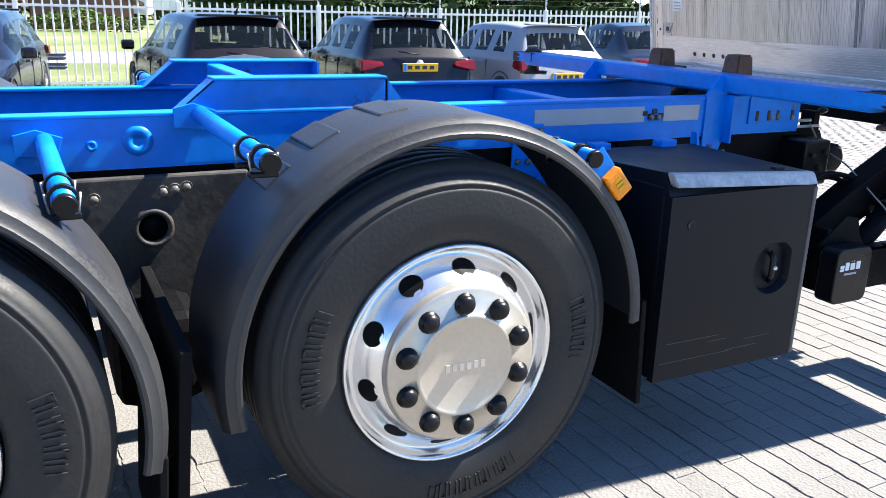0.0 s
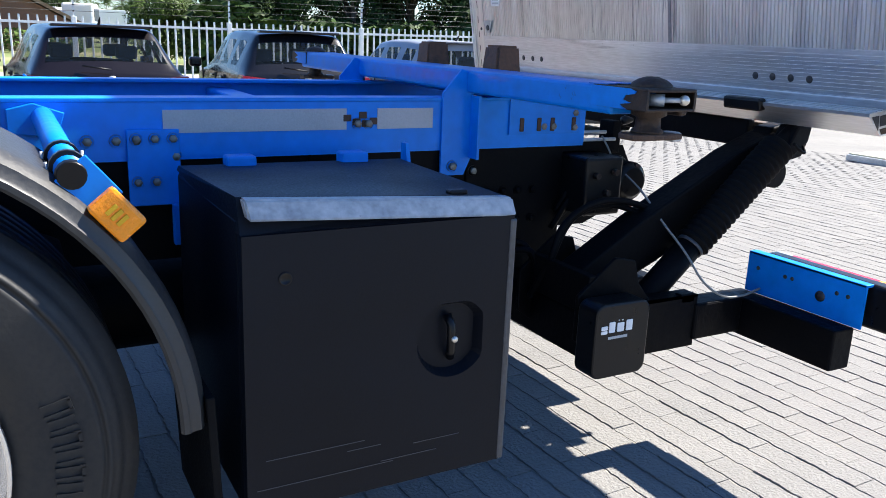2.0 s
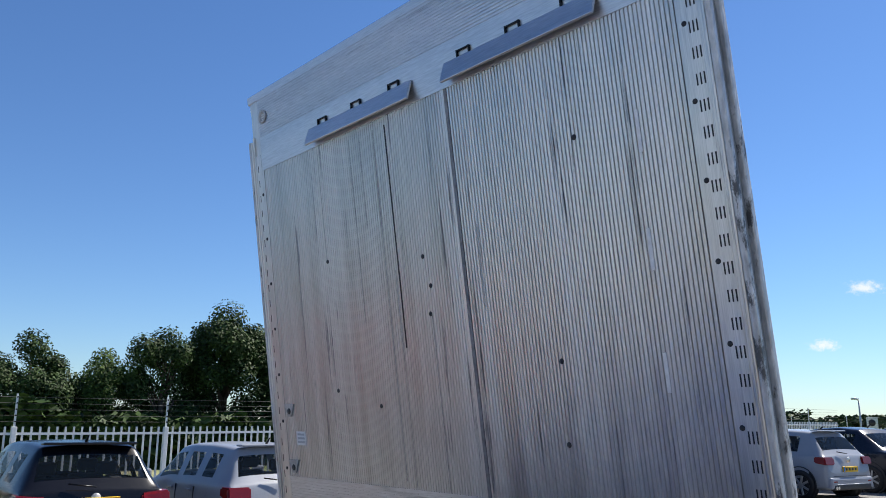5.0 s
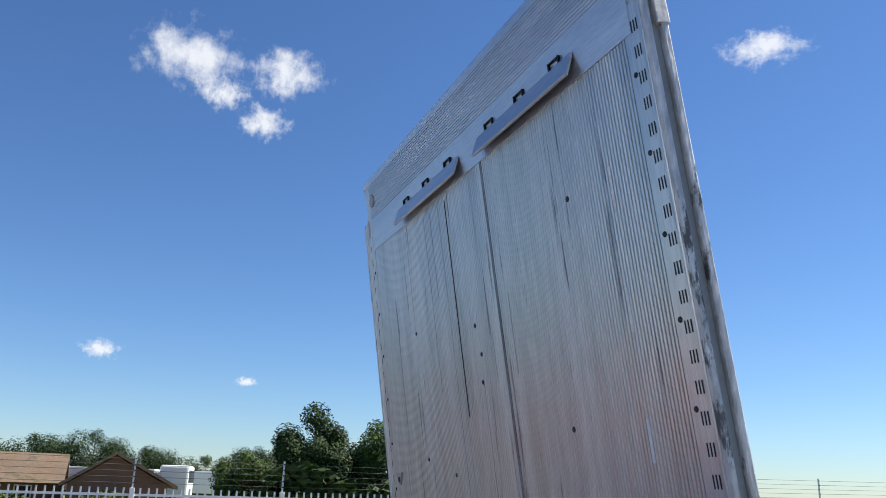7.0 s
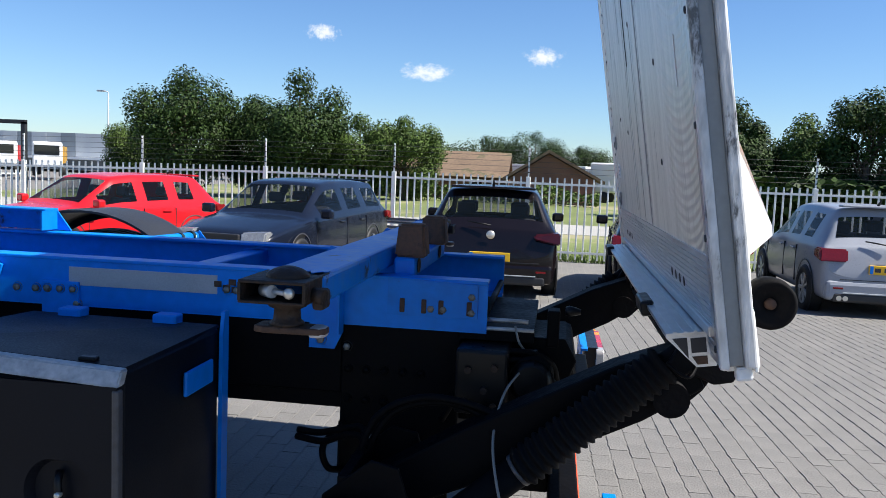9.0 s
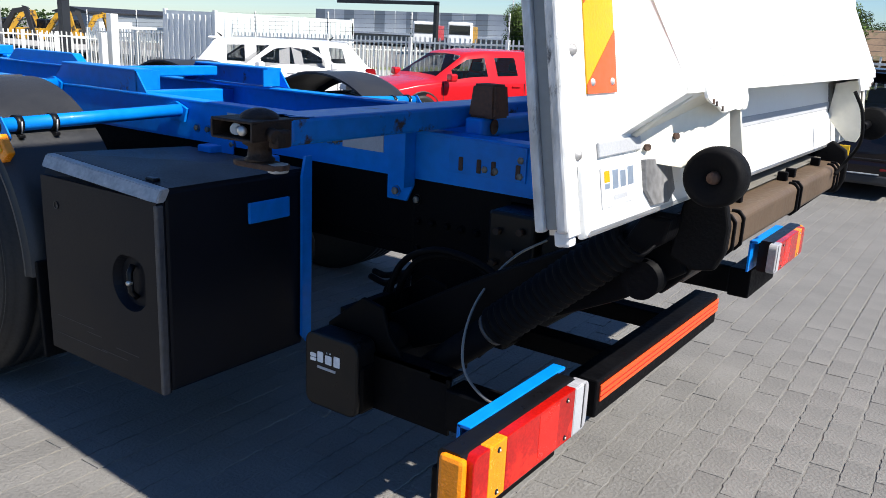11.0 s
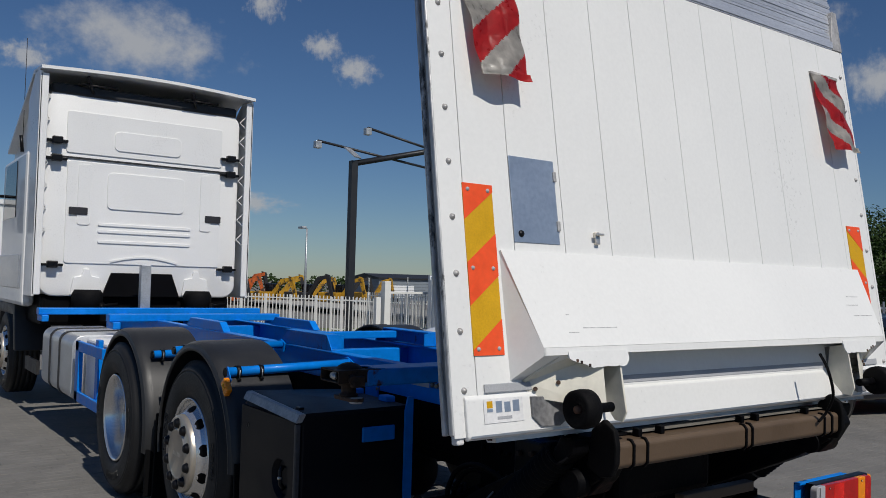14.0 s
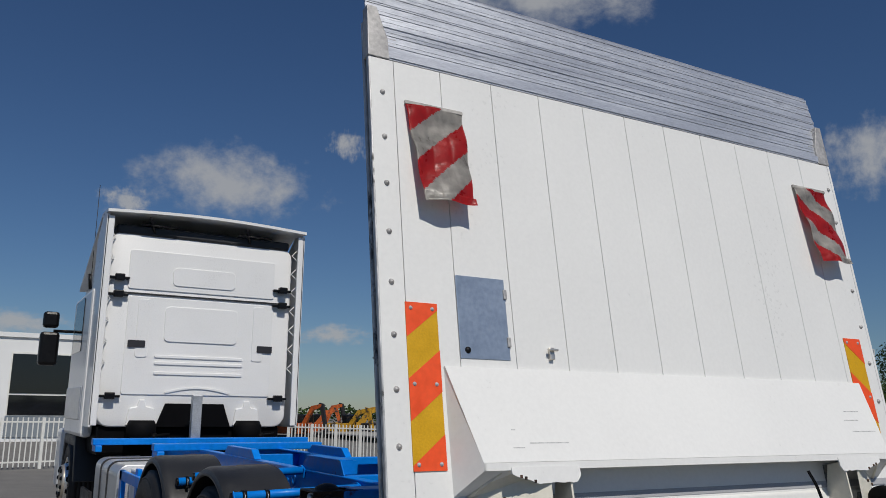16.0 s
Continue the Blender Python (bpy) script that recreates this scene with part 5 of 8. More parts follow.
    hoses = [[(1.76, 0.56, 0.50), (1.78, 0.50, 0.62), (1.82, 0.50, 0.73), (1.90, 0.50, 0.79), (2.01, 0.50, 0.81), (2.15, 0.50, 0.78), (2.22, 0.46, 0.72), (2.24, 0.40, 0.64), (2.20, 0.37, 0.58)],
             [(1.80, 0.58, 0.48), (1.80, 0.52, 0.62), (1.86, 0.52, 0.74), (1.96, 0.53, 0.785), (2.08, 0.53, 0.78), (2.17, 0.50, 0.73), (2.21, 0.44, 0.64), (2.17, 0.40, 0.56)],
             [(2.00, 0.78, 0.72), (2.06, 0.76, 0.82), (2.15, 0.75, 0.895), (2.25, 0.76, 0.90), (2.32, 0.80, 0.86), (2.34, 0.83, 0.80)],
             [(1.98, 0.77, 0.66), (2.05, 0.75, 0.78), (2.16, 0.74, 0.87), (2.27, 0.76, 0.87), (2.33, 0.80, 0.80)],
             [(2.03, 0.79, 0.70), (2.10, 0.76, 0.78), (2.17, 0.78, 0.80)],
             [(1.66, 0.79, 0.46), (1.63, 0.70, 0.50), (1.615, 0.70, 0.57), (1.66, 0.78, 0.62)],
             [(1.52, 0.74, 0.60), (1.60, 0.70, 0.61), (1.68, 0.66, 0.64), (1.76, 0.62, 0.66), (1.79, 0.56, 0.58)],
             [(1.52, 0.72, 0.585), (1.62, 0.68, 0.59), (1.70, 0.64, 0.63), (1.77, 0.58, 0.64), (1.78, 0.54, 0.55)]]
    for h in hoses:
        part("hydraulic_hose", T(curve_pts(h), 0.011, 10), M_BLACK, truck, "black hydraulic hose")
    run = [(2.20, 0.80, 0.975), (2.215, 0.775, 0.93), (2.245, 0.765, 0.875), (2.19, 0.57, 0.825), (2.17, 0.43, 0.745), (2.185, 0.33, 0.665), (2.22, 0.275, 0.58), (2.295, 0.255, 0.528), (2.379, 0.25, 0.52), (2.46, 0.25, 0.535)]
    part("lamp_cable", T(curve_pts(run), 0.0038, 8), M_CABLE, truck, "pale grey lamp cable")
    part("step_grid", B(1.62, 1.66, 0.86, 1.05, 0.44, 0.60), M_BLACK, truck)
    # underrun bar
    bm = B(2.33, 2.425, 0.69, 1.83, 0.340, 0.462, bevel=0.006)
    bar = part("underrun_bar", bm, M_BLACK, truck, "black underrun bar with an orange reflector")
    part("bar_reflector", B(2.425, 2.430, 0.71, 1.83, 0.390, 0.442, bevel=0.001), M_ORANGE, bar)
    for k in range(2):
        part("reflector_line", B(2.4295, 2.4312, 0.71, 1.83, 0.405 + k * 0.018, 0.408 + k * 0.018), M_RED, bar)
    for y in (0.95, 1.45):
        part("bar_arm", B(1.93, 2.33, y, y + 0.08, 0.38, 0.45, bevel=0.006), M_BLACK, truck)


def round_rect(x0, x1, z0, z1, r, n=4):
    out = []
    for cx, cz, a in ((x1 - r, z1 - r, 0), (x0 + r, z1 - r, 90), (x0 + r, z0 + r, 180), (x1 - r, z0 + r, 270)):
        for k in range(n + 1):
            q = radians(a + 90 * k / n)
            out.append((cx + r * math.cos(q), cz + r * math.sin(q)))
    return out


def build_tail_lamp(y_in, y_out, name):
    """A long lamp with amber, red and clear fields under a blue angle."""
    s = 1 if y_out > y_in else -1
    ln = abs(y_out - y_in)

    def Y(t):
        return y_in + s * t * ln
    lam = thing(name, "long red, amber and clear tail lamp under a blue angle", "tail lamp", group="tail lamps")
    x0, x1, z0, z1 = 2.490, 2.540, 0.515, 0.650
    part("housing", PR(round_rect(x0, x1 + 0.01, z0, z1, 0.014), "y", min(Y(0.06), Y(0.97)), max(Y(0.06), Y(0.97))), M_CAP, lam)
    for a, b, m, nm in ((0.0, 0.14, M_CLEAR, "clear_lens"), (0.14, 0.72, M_RED, "red_lens"), (0.72, 0.845, M_AMBER, "amber_lens"), (0.845, 0.955, M_RED, "red_lens")):
        ra, rb = (0.022 if a == 0.0 else 0.0), (0.022 if b > 0.9 else 0.0)
        poly = []
        for t, r, out, turn in ((a, ra, -s, 0), (b, rb, s, 1)):
            arc = [(Y(t) - out * r * (1 - math.sin(q)), z1 - 0.004 - r * (1 - math.cos(q))) for q in [math.pi / 2 * k / 5 for k in range(6)]] if r else [(Y(t), z1 - 0.004)]
            both = arc + [(y, z0 + z1 - z) for y, z in arc[::-1]]
            poly += both[::-1] if turn == 0 else both
        bm = PR(poly, "x", x1 - 0.004, x1 + 0.03, bevel=0.0025)
        bmesh.ops.recalc_face_normals(bm, faces=bm.faces)
        lens = part(nm, bm, m, lam)
        if nm == "clear_lens":
            part("reflector_panel", B(x1 + 0.029, x1 + 0.0312, *sorted((Y(0.06), Y(0.135))), z0 + 0.010, z1 - 0.008, bevel=0.001), M_REFL, lens)
            part("lens_slit", B(x1 + 0.029, x1 + 0.0310, *sorted((Y(0.045), Y(0.055))), z0 + 0.012, z1 - 0.010), M_TRIM, lens)
        for t in ((0.78,) if nm == "amber_lens" else (0.215,) if a == 0.14 else ()):
            for k in (0.14, 0.84):
                part("lens_screw", L([(0, 0.003), (0.005, 0.002), (0.007, 0)], (x1 + 0.03, Y(t), z0 + (z1 - z0) * k), "x", seg=10), M_CAP, lens)
                part("screw_head", L([(0, 0.0048), (0.002, 0.0044), (0.003, 0.002)], (x1 + 0.03, Y(t), z0 + (z1 - z0) * k), "x", seg=8), M_STEEL, lens)
        if a == 0.14:
            part("inner_reflector", B(x1 + 0.0295, x1 + 0.0308, *sorted((Y(0.29), Y(0.46))), z0 + 0.012, z1 - 0.010, bevel=0.0006), M_REFLRED, lens, "brighter red reflector field")
    part("end_lens", B(x0 + 0.010, x1 + 0.020, min(Y(0.958), Y(1.0)), max(Y(0.958), Y(1.0)), z0 + 0.004, z1 - 0.004, bevel=0.010), M_AMBER, lam)
    bm = B(2.462, 2.470, min(Y(-0.03), Y(0.77)), max(Y(-0.03), Y(0.77)), 0.515, 0.648)
    box(bm, 2.462, 2.496, min(Y(-0.03), Y(0.77)), max(Y(-0.03), Y(0.77)), 0.641, 0.650, bevel=0.002)
    br = part("lamp_bracket", bm, M_BLUE, lam, "blue angle bracket")
    part("bracket_hole", L([(0, -0.003), (0.016, -0.003), (0.017, 0)], (2.462, Y(0.50), 0.575), "x", seg=16), M_INK, br)
    for t in (0.05, 0.25, 0.30, 0.60, 0.67):
        part("bracket_hole", L([(0, -0.002), (0.006, -0.002), (0.007, 0)], (2.462, Y(t), 0.60), "x", seg=10), M_INK, br)


build_platform()
build_lift()
build_tail_lamp(0.295, -0.235, "tail_lamp")
build_tail_lamp(2.07, 2.60, "tail_lamp")


# ---- cab, tank and front of the truck ----
def build_cab():
    cab = thing("truck_cab", "white sleeper cab with pressed rear wall and roof fairing", "truck cab")
    bx = -5.35
    # rear wall with rounded corners: main body
    bm = PR(round_rect(0.05, 2.33, 1.28, 3.62, 0.16, 6), "x", bx - 2.1, bx, bevel=0.02)
    smooth(part("cab_shell", bm, M_CABWHITE, cab), 50)
    # raised pressings of the rear wall
    def panel(y0, y1, z0, z1, d=0.012, r=0.03, name="pressing"):
        part(name, PR(round_rect(y0, y1, z0, z1, r), "x", bx - 0.005, bx + d, bevel=0.004), M_CABWHITE, cab)
    panel(0.28, 2.10, 2.92, 3.40, 0.014)
    panel(0.30, 2.10, 1.66, 2.83, 0.014)
    panel(0.80, 1.58, 2.99, 3.22, 0.026, 0.06)
    panel(0.74, 1.64, 2.30, 2.73, 0.028, 0.06)
    panel(0.42, 0.56, 2.1, 2.80, 0.024)
    panel(1.84, 1.98, 2.1, 2.80, 0.024)
    for z in (1.90, 2.02, 2.10):
        panel(0.65, 1.73, z, z + 0.035, 0.028, 0.016, "stiffening_rib")
    # window openings' shadow gaps and dark vents
    part("rear_seam", B(bx + 0.0, bx + 0.016, 0.12, 2.26, 2.855, 2.875), M_TRIM, cab)
    for y in (0.43, 2.005):
        part("rear_vent", PR(round_rect(y - 0.10, y + 0.10, 2.215, 2.30, 0.012), "x", bx + 0.02, bx + 0.032), M_INK, cab, "black cab vent")
    for y in (0.17, 2.2):
        for z in (3.02, 2.82, 1.62):
            part("fairing_hinge", join_bm(B(bx, bx + 0.06, y - 0.12, y + 0.12, z, z + 0.03, bevel=0.006), B(bx + 0.02, bx + 0.10, y - 0.05, y + 0.06, z - 0.02, z + 0.06, bevel=0.012)), M_CAP, cab)
    # side fairings and roof fairing
    for y, s in ((-0.04, 1), (2.45, -1)):
        bm = PR([(bx - 0.55, 1.28), (bx + 0.14, 1.28), (bx + 0.14, 3.78), (bx - 0.15, 3.84), (bx - 0.55, 3.55)], "y", y, y + s * 0.03, bevel=0.01)
        box(bm, bx + 0.11, bx + 0.14, y, y + s * 0.09, 1.30, 3.76, bevel=0.008)
        part("side_fairing", bm, M_CABWHITE, cab, "white side fairing")
        for k in range(7):
            z = 1.9 + 0.25 * k
            part("fairing_brace", T([(bx + 0.10, y + s * 0.03, z), (bx + 0.02, y + s * 0.13, z + 0.125), (bx + 0.10, y + s * 0.03, z + 0.25)], 0.008, 6), M_CABWHITE, cab)
    bm = bmesh.new()
    n = 14
    rows = []
    for k in range(n + 1):
        t = k / n
        y = -0.04 + 2.49 * t
        z = 3.83 + 0.05 * math.sin(math.pi * t)
        rows.append([bm.verts.new(q) for q in ((bx + 0.20, y, z), (bx + 0.20, y, z - 0.035), (bx - 0.3, y, z - 0.02), (bx - 2.0, y, z - 0.75), (bx - 2.0, y, z - 0.70), (bx - 0.3, y, z + 0.03))])
    for a, b in zip(rows, rows[1:]):
        for j in range(6):
            bm.faces.new((a[j], a[(j + 1) % 6], b[(j + 1) % 6], b[j])).smooth = True
    bm.faces.new(rows[0])
    bm.faces.new(rows[-1][::-1])
    bmesh.ops.recalc_face_normals(bm, faces=bm.faces)
    smooth(part("roof_fairing", bm, M_CABWHITE, cab, "white roof fairing"), 40)
    for y in (0.55, 1.75):
        part("fairing_strut", T([(bx + 0.0, y, 3.62), (bx + 0.16, y - 0.1, 3.78)], 0.018, 8), M_CAP, cab)
        part("fairing_stay", T([(bx + 0.1, y - 0.18, 3.70), (bx + 0.1, y + 0.25, 3.70)], 0.010, 8), M_CAP, cab)
    # dark block added for the shadow between the roof and its fairing
    part("roof_gap_shade", B(bx - 1.2, bx + 0.02, 0.1, 2.28, 3.58, 3.70, bevel=0.03), M_TRIM, cab)
    for y in (0.55, 1.82):
        part("cab_shoulder", PR([(y - 0.17, 1.30), (y + 0.17, 1.30), (y + 0.14, 1.50), (y + 0.05, 1.52), (y + 0.03, 1.60), (y - 0.03, 1.60), (y - 0.05, 1.52), (y - 0.14, 1.50)], "x", bx - 0.01, bx + 0.030, bevel=0.008), M_CABWHITE, cab)
    arch = [(0.80 + 0.78 * k / 10, 1.70 + 0.06 * math.sin(math.pi * k / 10)) for k in range(11)]
    part("arched_rib", PR(arch + [(a, b - 0.022) for a, b in arch[::-1]], "x", bx - 0.005, bx + 0.028), M_CABWHITE, cab)
    # underside, black
    part("cab_floor", B(bx - 2.0, bx - 0.05, 0.1, 2.28, 0.95, 1.30, bevel=0.04), M_BLACK, cab)
    part("tunnel", PR([(0.72, 1.28), (1.62, 1.28), (1.52, 1.56), (0.82, 1.56)], "x", bx - 0.02, bx + 0.035, bevel=0.006), M_BLACK, cab)
    for y in (0.55, 1.82):
        part("cab_spring", L([(0.10, 1.10), (0.17, 1.12), (0.17, 1.30), (0.14, 1.36), (0, 1.36)], (bx + 0.10, y, 0), "z", seg=20), M_RUBBER, cab, "black cab air spring")
        part("spring_link", T([(bx + 0.2, y - 0.12, 1.15), (bx + 0.25, y + 0.3, 1.20)], 0.022, 8), M_BLACK, cab)
        part("link_eye", L([(0, -0.03), (0.05, -0.03), (0.05, 0.03), (0, 0.03)], (bx + 0.24, y + 0.12, 1.17), seg=14), M_BLACK, cab)
    # near side of the cab: door, window, mirror, aerial
    y = -0.02
    part("cab_side", B(bx - 2.05, bx - 0.35, y - 0.045, y + 0.1, 1.15, 2.95, bevel=0.05), M_CABWHITE, cab)
    part("side_window", PR([(bx - 1.9, 2.20), (bx - 0.95, 2.20), (bx - 0.95, 2.88), (bx - 1.75, 2.88)], "y", y - 0.054, y - 0.044), M_DARKGLASS, cab)
    part("door_trim", B(bx - 2.0, bx - 0.5, y - 0.06, y - 0.04, 1.35, 1.75, bevel=0.01), M_PLATE2, cab)
    mir = part("mirror", B(bx - 2.08, bx - 1.90, y - 0.46, y - 0.22, 2.05, 2.50, bevel=0.04), M_CAP, cab, "black wing mirrors")
    part("small_mirror", B(bx - 2.08, bx - 1.93, y - 0.44, y - 0.24, 2.56, 2.78, bevel=0.04), M_CAP, mir)
    part("mirror_arm", T([(bx - 2.0, y - 0.3, 2.52), (bx - 1.98, y, 2.52)], 0.02, 8), M_CAP, mir)
    part("aerial", T([(bx - 1.0, y, 3.2), (bx - 1.0, y, 4.4)], 0.004, 6), M_INK, cab)
    part("aerial_base", T([(bx - 1.0, y, 3.0), (bx - 1.0, y - 0.02, 3.2)], 0.02, 8), M_CAP, cab)
    # exhaust stack and front container beam
    part("upright_post", join_bm(B(-5.02, -4.92, 1.05, 1.16, 1.10, 1.66, bevel=0.006)), M_GALV, truck, "galvanised upright post")
    part("stack_foot", T([(-4.97, 1.105, 1.06), (-4.97, 1.105, 1.16)], 0.09, 12), M_RUST, truck)
    for x0, y0, y1, z in ((-4.95, -0.02, 2.46, 1.10), (-3.55, 0.35, 2.08, 1.10)):
        bm = B(x0, x0 + 0.14, y0, y1, z, z + 0.07, bevel=0.008)
        part("front_cross_beam", bm, M_BLUE, truck, "blue container cross beam")
        for yy in (y0 + 0.02, y1 - 0.09):
            part("beam_shoe", B(x0 - 0.06, x0 + 0.20, yy, yy + 0.07, z - 0.07, z + 0.0, bevel=0.01), M_BLUE, truck)
    # inner trapezoid plates towards the cab
    for y, s in ((RAIL_N, 1), (RAIL_F, -1)):
        part("side_gusset", PR([(-2.55, 1.115), (-2.45, 1.19), (-1.75, 1.19), (-1.65, 1.115)], "y", y, y + s * 0.06, bevel=0.004), M_BLUE, truck)
    # fuel tank, side guard, battery box, front wheels
    tank = part("fuel_tank", PR([(q[0], q[1]) for q in round_rect(0.02, 0.68, 0.38, 0.98, 0.10, 5)], "x", -4.75, -3.35, bevel=0.01), M_TANK, truck, "grey aluminium fuel tank with straps")
    smooth(tank, 40)
    for x in (-4.35, -3.9):
        part("tank_strap", PR(round_rect(0.012, 0.69, 0.372, 0.99, 0.10, 5), "x", x, x + 0.05), M_TRIM, tank)
    part("side_guard", join_bm(B(-3.2, -2.25, 0.02, 0.05, 0.86, 0.95, bevel=0.006), B(-3.2, -2.25, 0.02, 0.05, 0.42, 0.51, bevel=0.006), B(-3.2, -3.08, 0.02, 0.06, 0.42, 0.95, bevel=0.006), B(-2.6, -2.5, 0.05, 0.09, 0.42, 1.0, bevel=0.006)), M_BLUE, truck, "blue side guard frame")
    part("service_box", B(-3.25, -2.4, 0.12, 0.6, 0.44, 0.96, bevel=0.02), M_PAPERWHITE, truck, "white service box")
    part("plate_mark", B(-5.6, -4.9, -0.005, 0.03, 0.46, 0.60), M_TRIM, truck)
    for y, out in ((-0.02, -1), (2.44, 1)):
        build_wheel(-7.0, y, out, False)
        part("front_wing", smooth_bm(PR([(-7.75, 0.6), (-7.6, 1.15), (-6.4, 1.15), (-6.2, 0.6), (-6.35, 0.6), (-6.5, 1.02), (-7.5, 1.02), (-7.6, 0.6)], "y", y, y - out * 0.4, bevel=0.01)), M_TRIM, truck)
    part("step_box", B(-8.3, -7.75, -0.05, 2.43, 0.4, 1.2, bevel=0.05), M_CABWHITE, truck)


build_cab()


# ---- ground ----
def build_ground():
    xs = sorted(set([-400, -250, -150, -90, -60, -40] + [-30 + 2 * k for k in range(36)] + [45, 55, 70, 100, 150, 250, 400]))
    ys = sorted(set([-300, -150, -80, -40, -20, -12, -8, -6] + [-5 + k for k in range(22)] + [20, 25, 32, 40, 60, 90, 140, 220, 400]))
    bm = bmesh.new()
    g = [[bm.verts.new((x, y, ground_z(x, y) - 0.0035)) for y in ys] for x in xs]
    for i in range(len(xs) - 1):
        for j in range(len(ys) - 1):
            f = bm.faces.new((g[i][j], g[i + 1][j], g[i + 1][j + 1], g[i][j + 1]))
            cx, cy = (xs[i] + xs[i + 1]) / 2, (ys[j] + ys[j + 1]) / 2
            f.material_index = 1 if cy > 15.6 and cx > -30 else 0
    me = bpy.data.meshes.new("ground")
    bm.normal_update()
    bm.to_mesh(me)
    bm.free()
    me.materials.append(paving_material())
    me.materials.append(field_material())
    return tagged(new("ground", me), "grey concrete block paving with a grass field beyond", "ground", kind="structure")


def paving_material():
    m = mat("block_paving", (0.166, 0.160, 0.150), 0.9, vary=0.22, scale=0.8, bump=0.3, bump_scale=110, spots=(0.135, 0.130, 0.122), spot_scale=0.7, spot_amount=0.58)
    n, l = m.node_tree.nodes, m.node_tree.links
    b = n["Principled BSDF"]
    src = b.inputs["Base Color"].links[0].from_socket
    tc = n.new("ShaderNodeTexCoord")
    mp = n.new("ShaderNodeMapping")
    mp.inputs["Rotation"].default_value = (0, 0, radians(90))
    l.new(tc.outputs["Object"], mp.inputs[0])
    br = n.new("ShaderNodeTexBrick")
    br.inputs["Scale"].default_value = 1.0
    br.inputs["Brick Width"].default_value, br.inputs["Row Height"].default_value = 0.21, 0.105
    br.inputs["Mortar Size"].default_value, br.inputs["Mortar Smooth"].default_value = 0.006, 0.3
    br.inputs["Color1"].default_value, br.inputs["Color2"].default_value, br.inputs["Mortar"].default_value = (1.05, 1.05, 1.05, 1), (0.92, 0.92, 0.92, 1), (1.2, 1.16, 1.08, 1)
    l.new(mp.outputs[0], br.inputs["Vector"])
    mx = n.new("ShaderNodeMix")
    mx.data_type, mx.blend_type = "RGBA", "MULTIPLY"
    mx.inputs[0].default_value = 1.0
    l.new(src, mx.inputs[6])
    l.new(br.outputs["Color"], mx.inputs[7])
    l.new(mx.outputs[2], b.inputs["Base Color"])
    return m


def field_material():
    return mat("grass_field", (0.13, 0.16, 0.045), 0.9, vary=0.35, scale=0.25, bump=0.4, bump_scale=8, spots=(0.26, 0.24, 0.13), spot_scale=0.12, spot_amount=0.52)


ground = build_ground()


# ---- fence ----
def build_fence(name, p0, d, count, height, pitch, label, wires=True, first=0):
    """Bar fence panels between posts, with a wire top."""
    p0, d = Vector(p0), Vector(d)
    u = d.normalized()
    made = None
    posts = []
    bar = PR(round_rect(-0.017, 0.017, -0.017, 0.017, 0.006, 2), "z", 0.0, 1.0)
    bm_me = bpy.data.meshes.new("picket")
    bar.to_mesh(bm_me)
    bar.free()
    bm_me.materials.append(M_FENCE)
    for k in range(count):
        a = p0 + d * k
        za = ground_z(a.x, a.y)
        b = a + d
        zb = ground_z(b.x, b.y)
        f = thing(name, label, "fence", (a.x, a.y, za), math.degrees(math.atan2(u.y, u.x)), group="fence panels", kind="")
        ln = d.length
        part("post", B(-0.045, 0.045, -0.045, 0.045, -0.02, height + 0.03, bevel=0.008), M_FENCE, f)
        slope = (zb - za) / ln
        for z in (0.18, height - 0.12):
            bm = bmesh.new()
            quad_box(bm, [(0.045, -0.02, z), (ln - 0.045, -0.02, z + slope * ln), (ln - 0.045, 0.02, z + slope * ln), (0.045, 0.02, z),
                          (0.045, -0.02, z + 0.045), (ln - 0.045, -0.02, z + 0.045 + slope * ln), (ln - 0.045, 0.02, z + 0.045 + slope * ln), (0.045, 0.02, z + 0.045)])
            part("rail", bm, M_FENCE, f)
        n = int(ln / pitch)
        for i in range(1, n):
            o = new("picket", bm_me)
            o.parent = f
            x = ln * i / n
            o.location = (x, 0, 0.06 + slope * x)
            o.scale = (1, 1, height - 0.03)
        if wires:
            part("wire_post", B(-0.016, 0.016, -0.016, 0.016, height + 0.03, height + 0.62), M_FENCE, f)
            for j in range(5):
                z = height + 0.12 + j * 0.11
                part("insulator", T([(0, -0.03, z), (0, 0.02, z)], 0.014, 8), M_CAP, f)
                part("wire", T([(0, -0.02, z), (ln, -0.02, z + slope * ln)], 0.0035, 4), M_WIRE, f)


build_fence("boundary_fence", (-1.07 - 2.83 * 8, 15.25, 0), (2.83, 0.0, 0), 22, 1.70, 0.145, "white steel bar fence with electric wires on top")


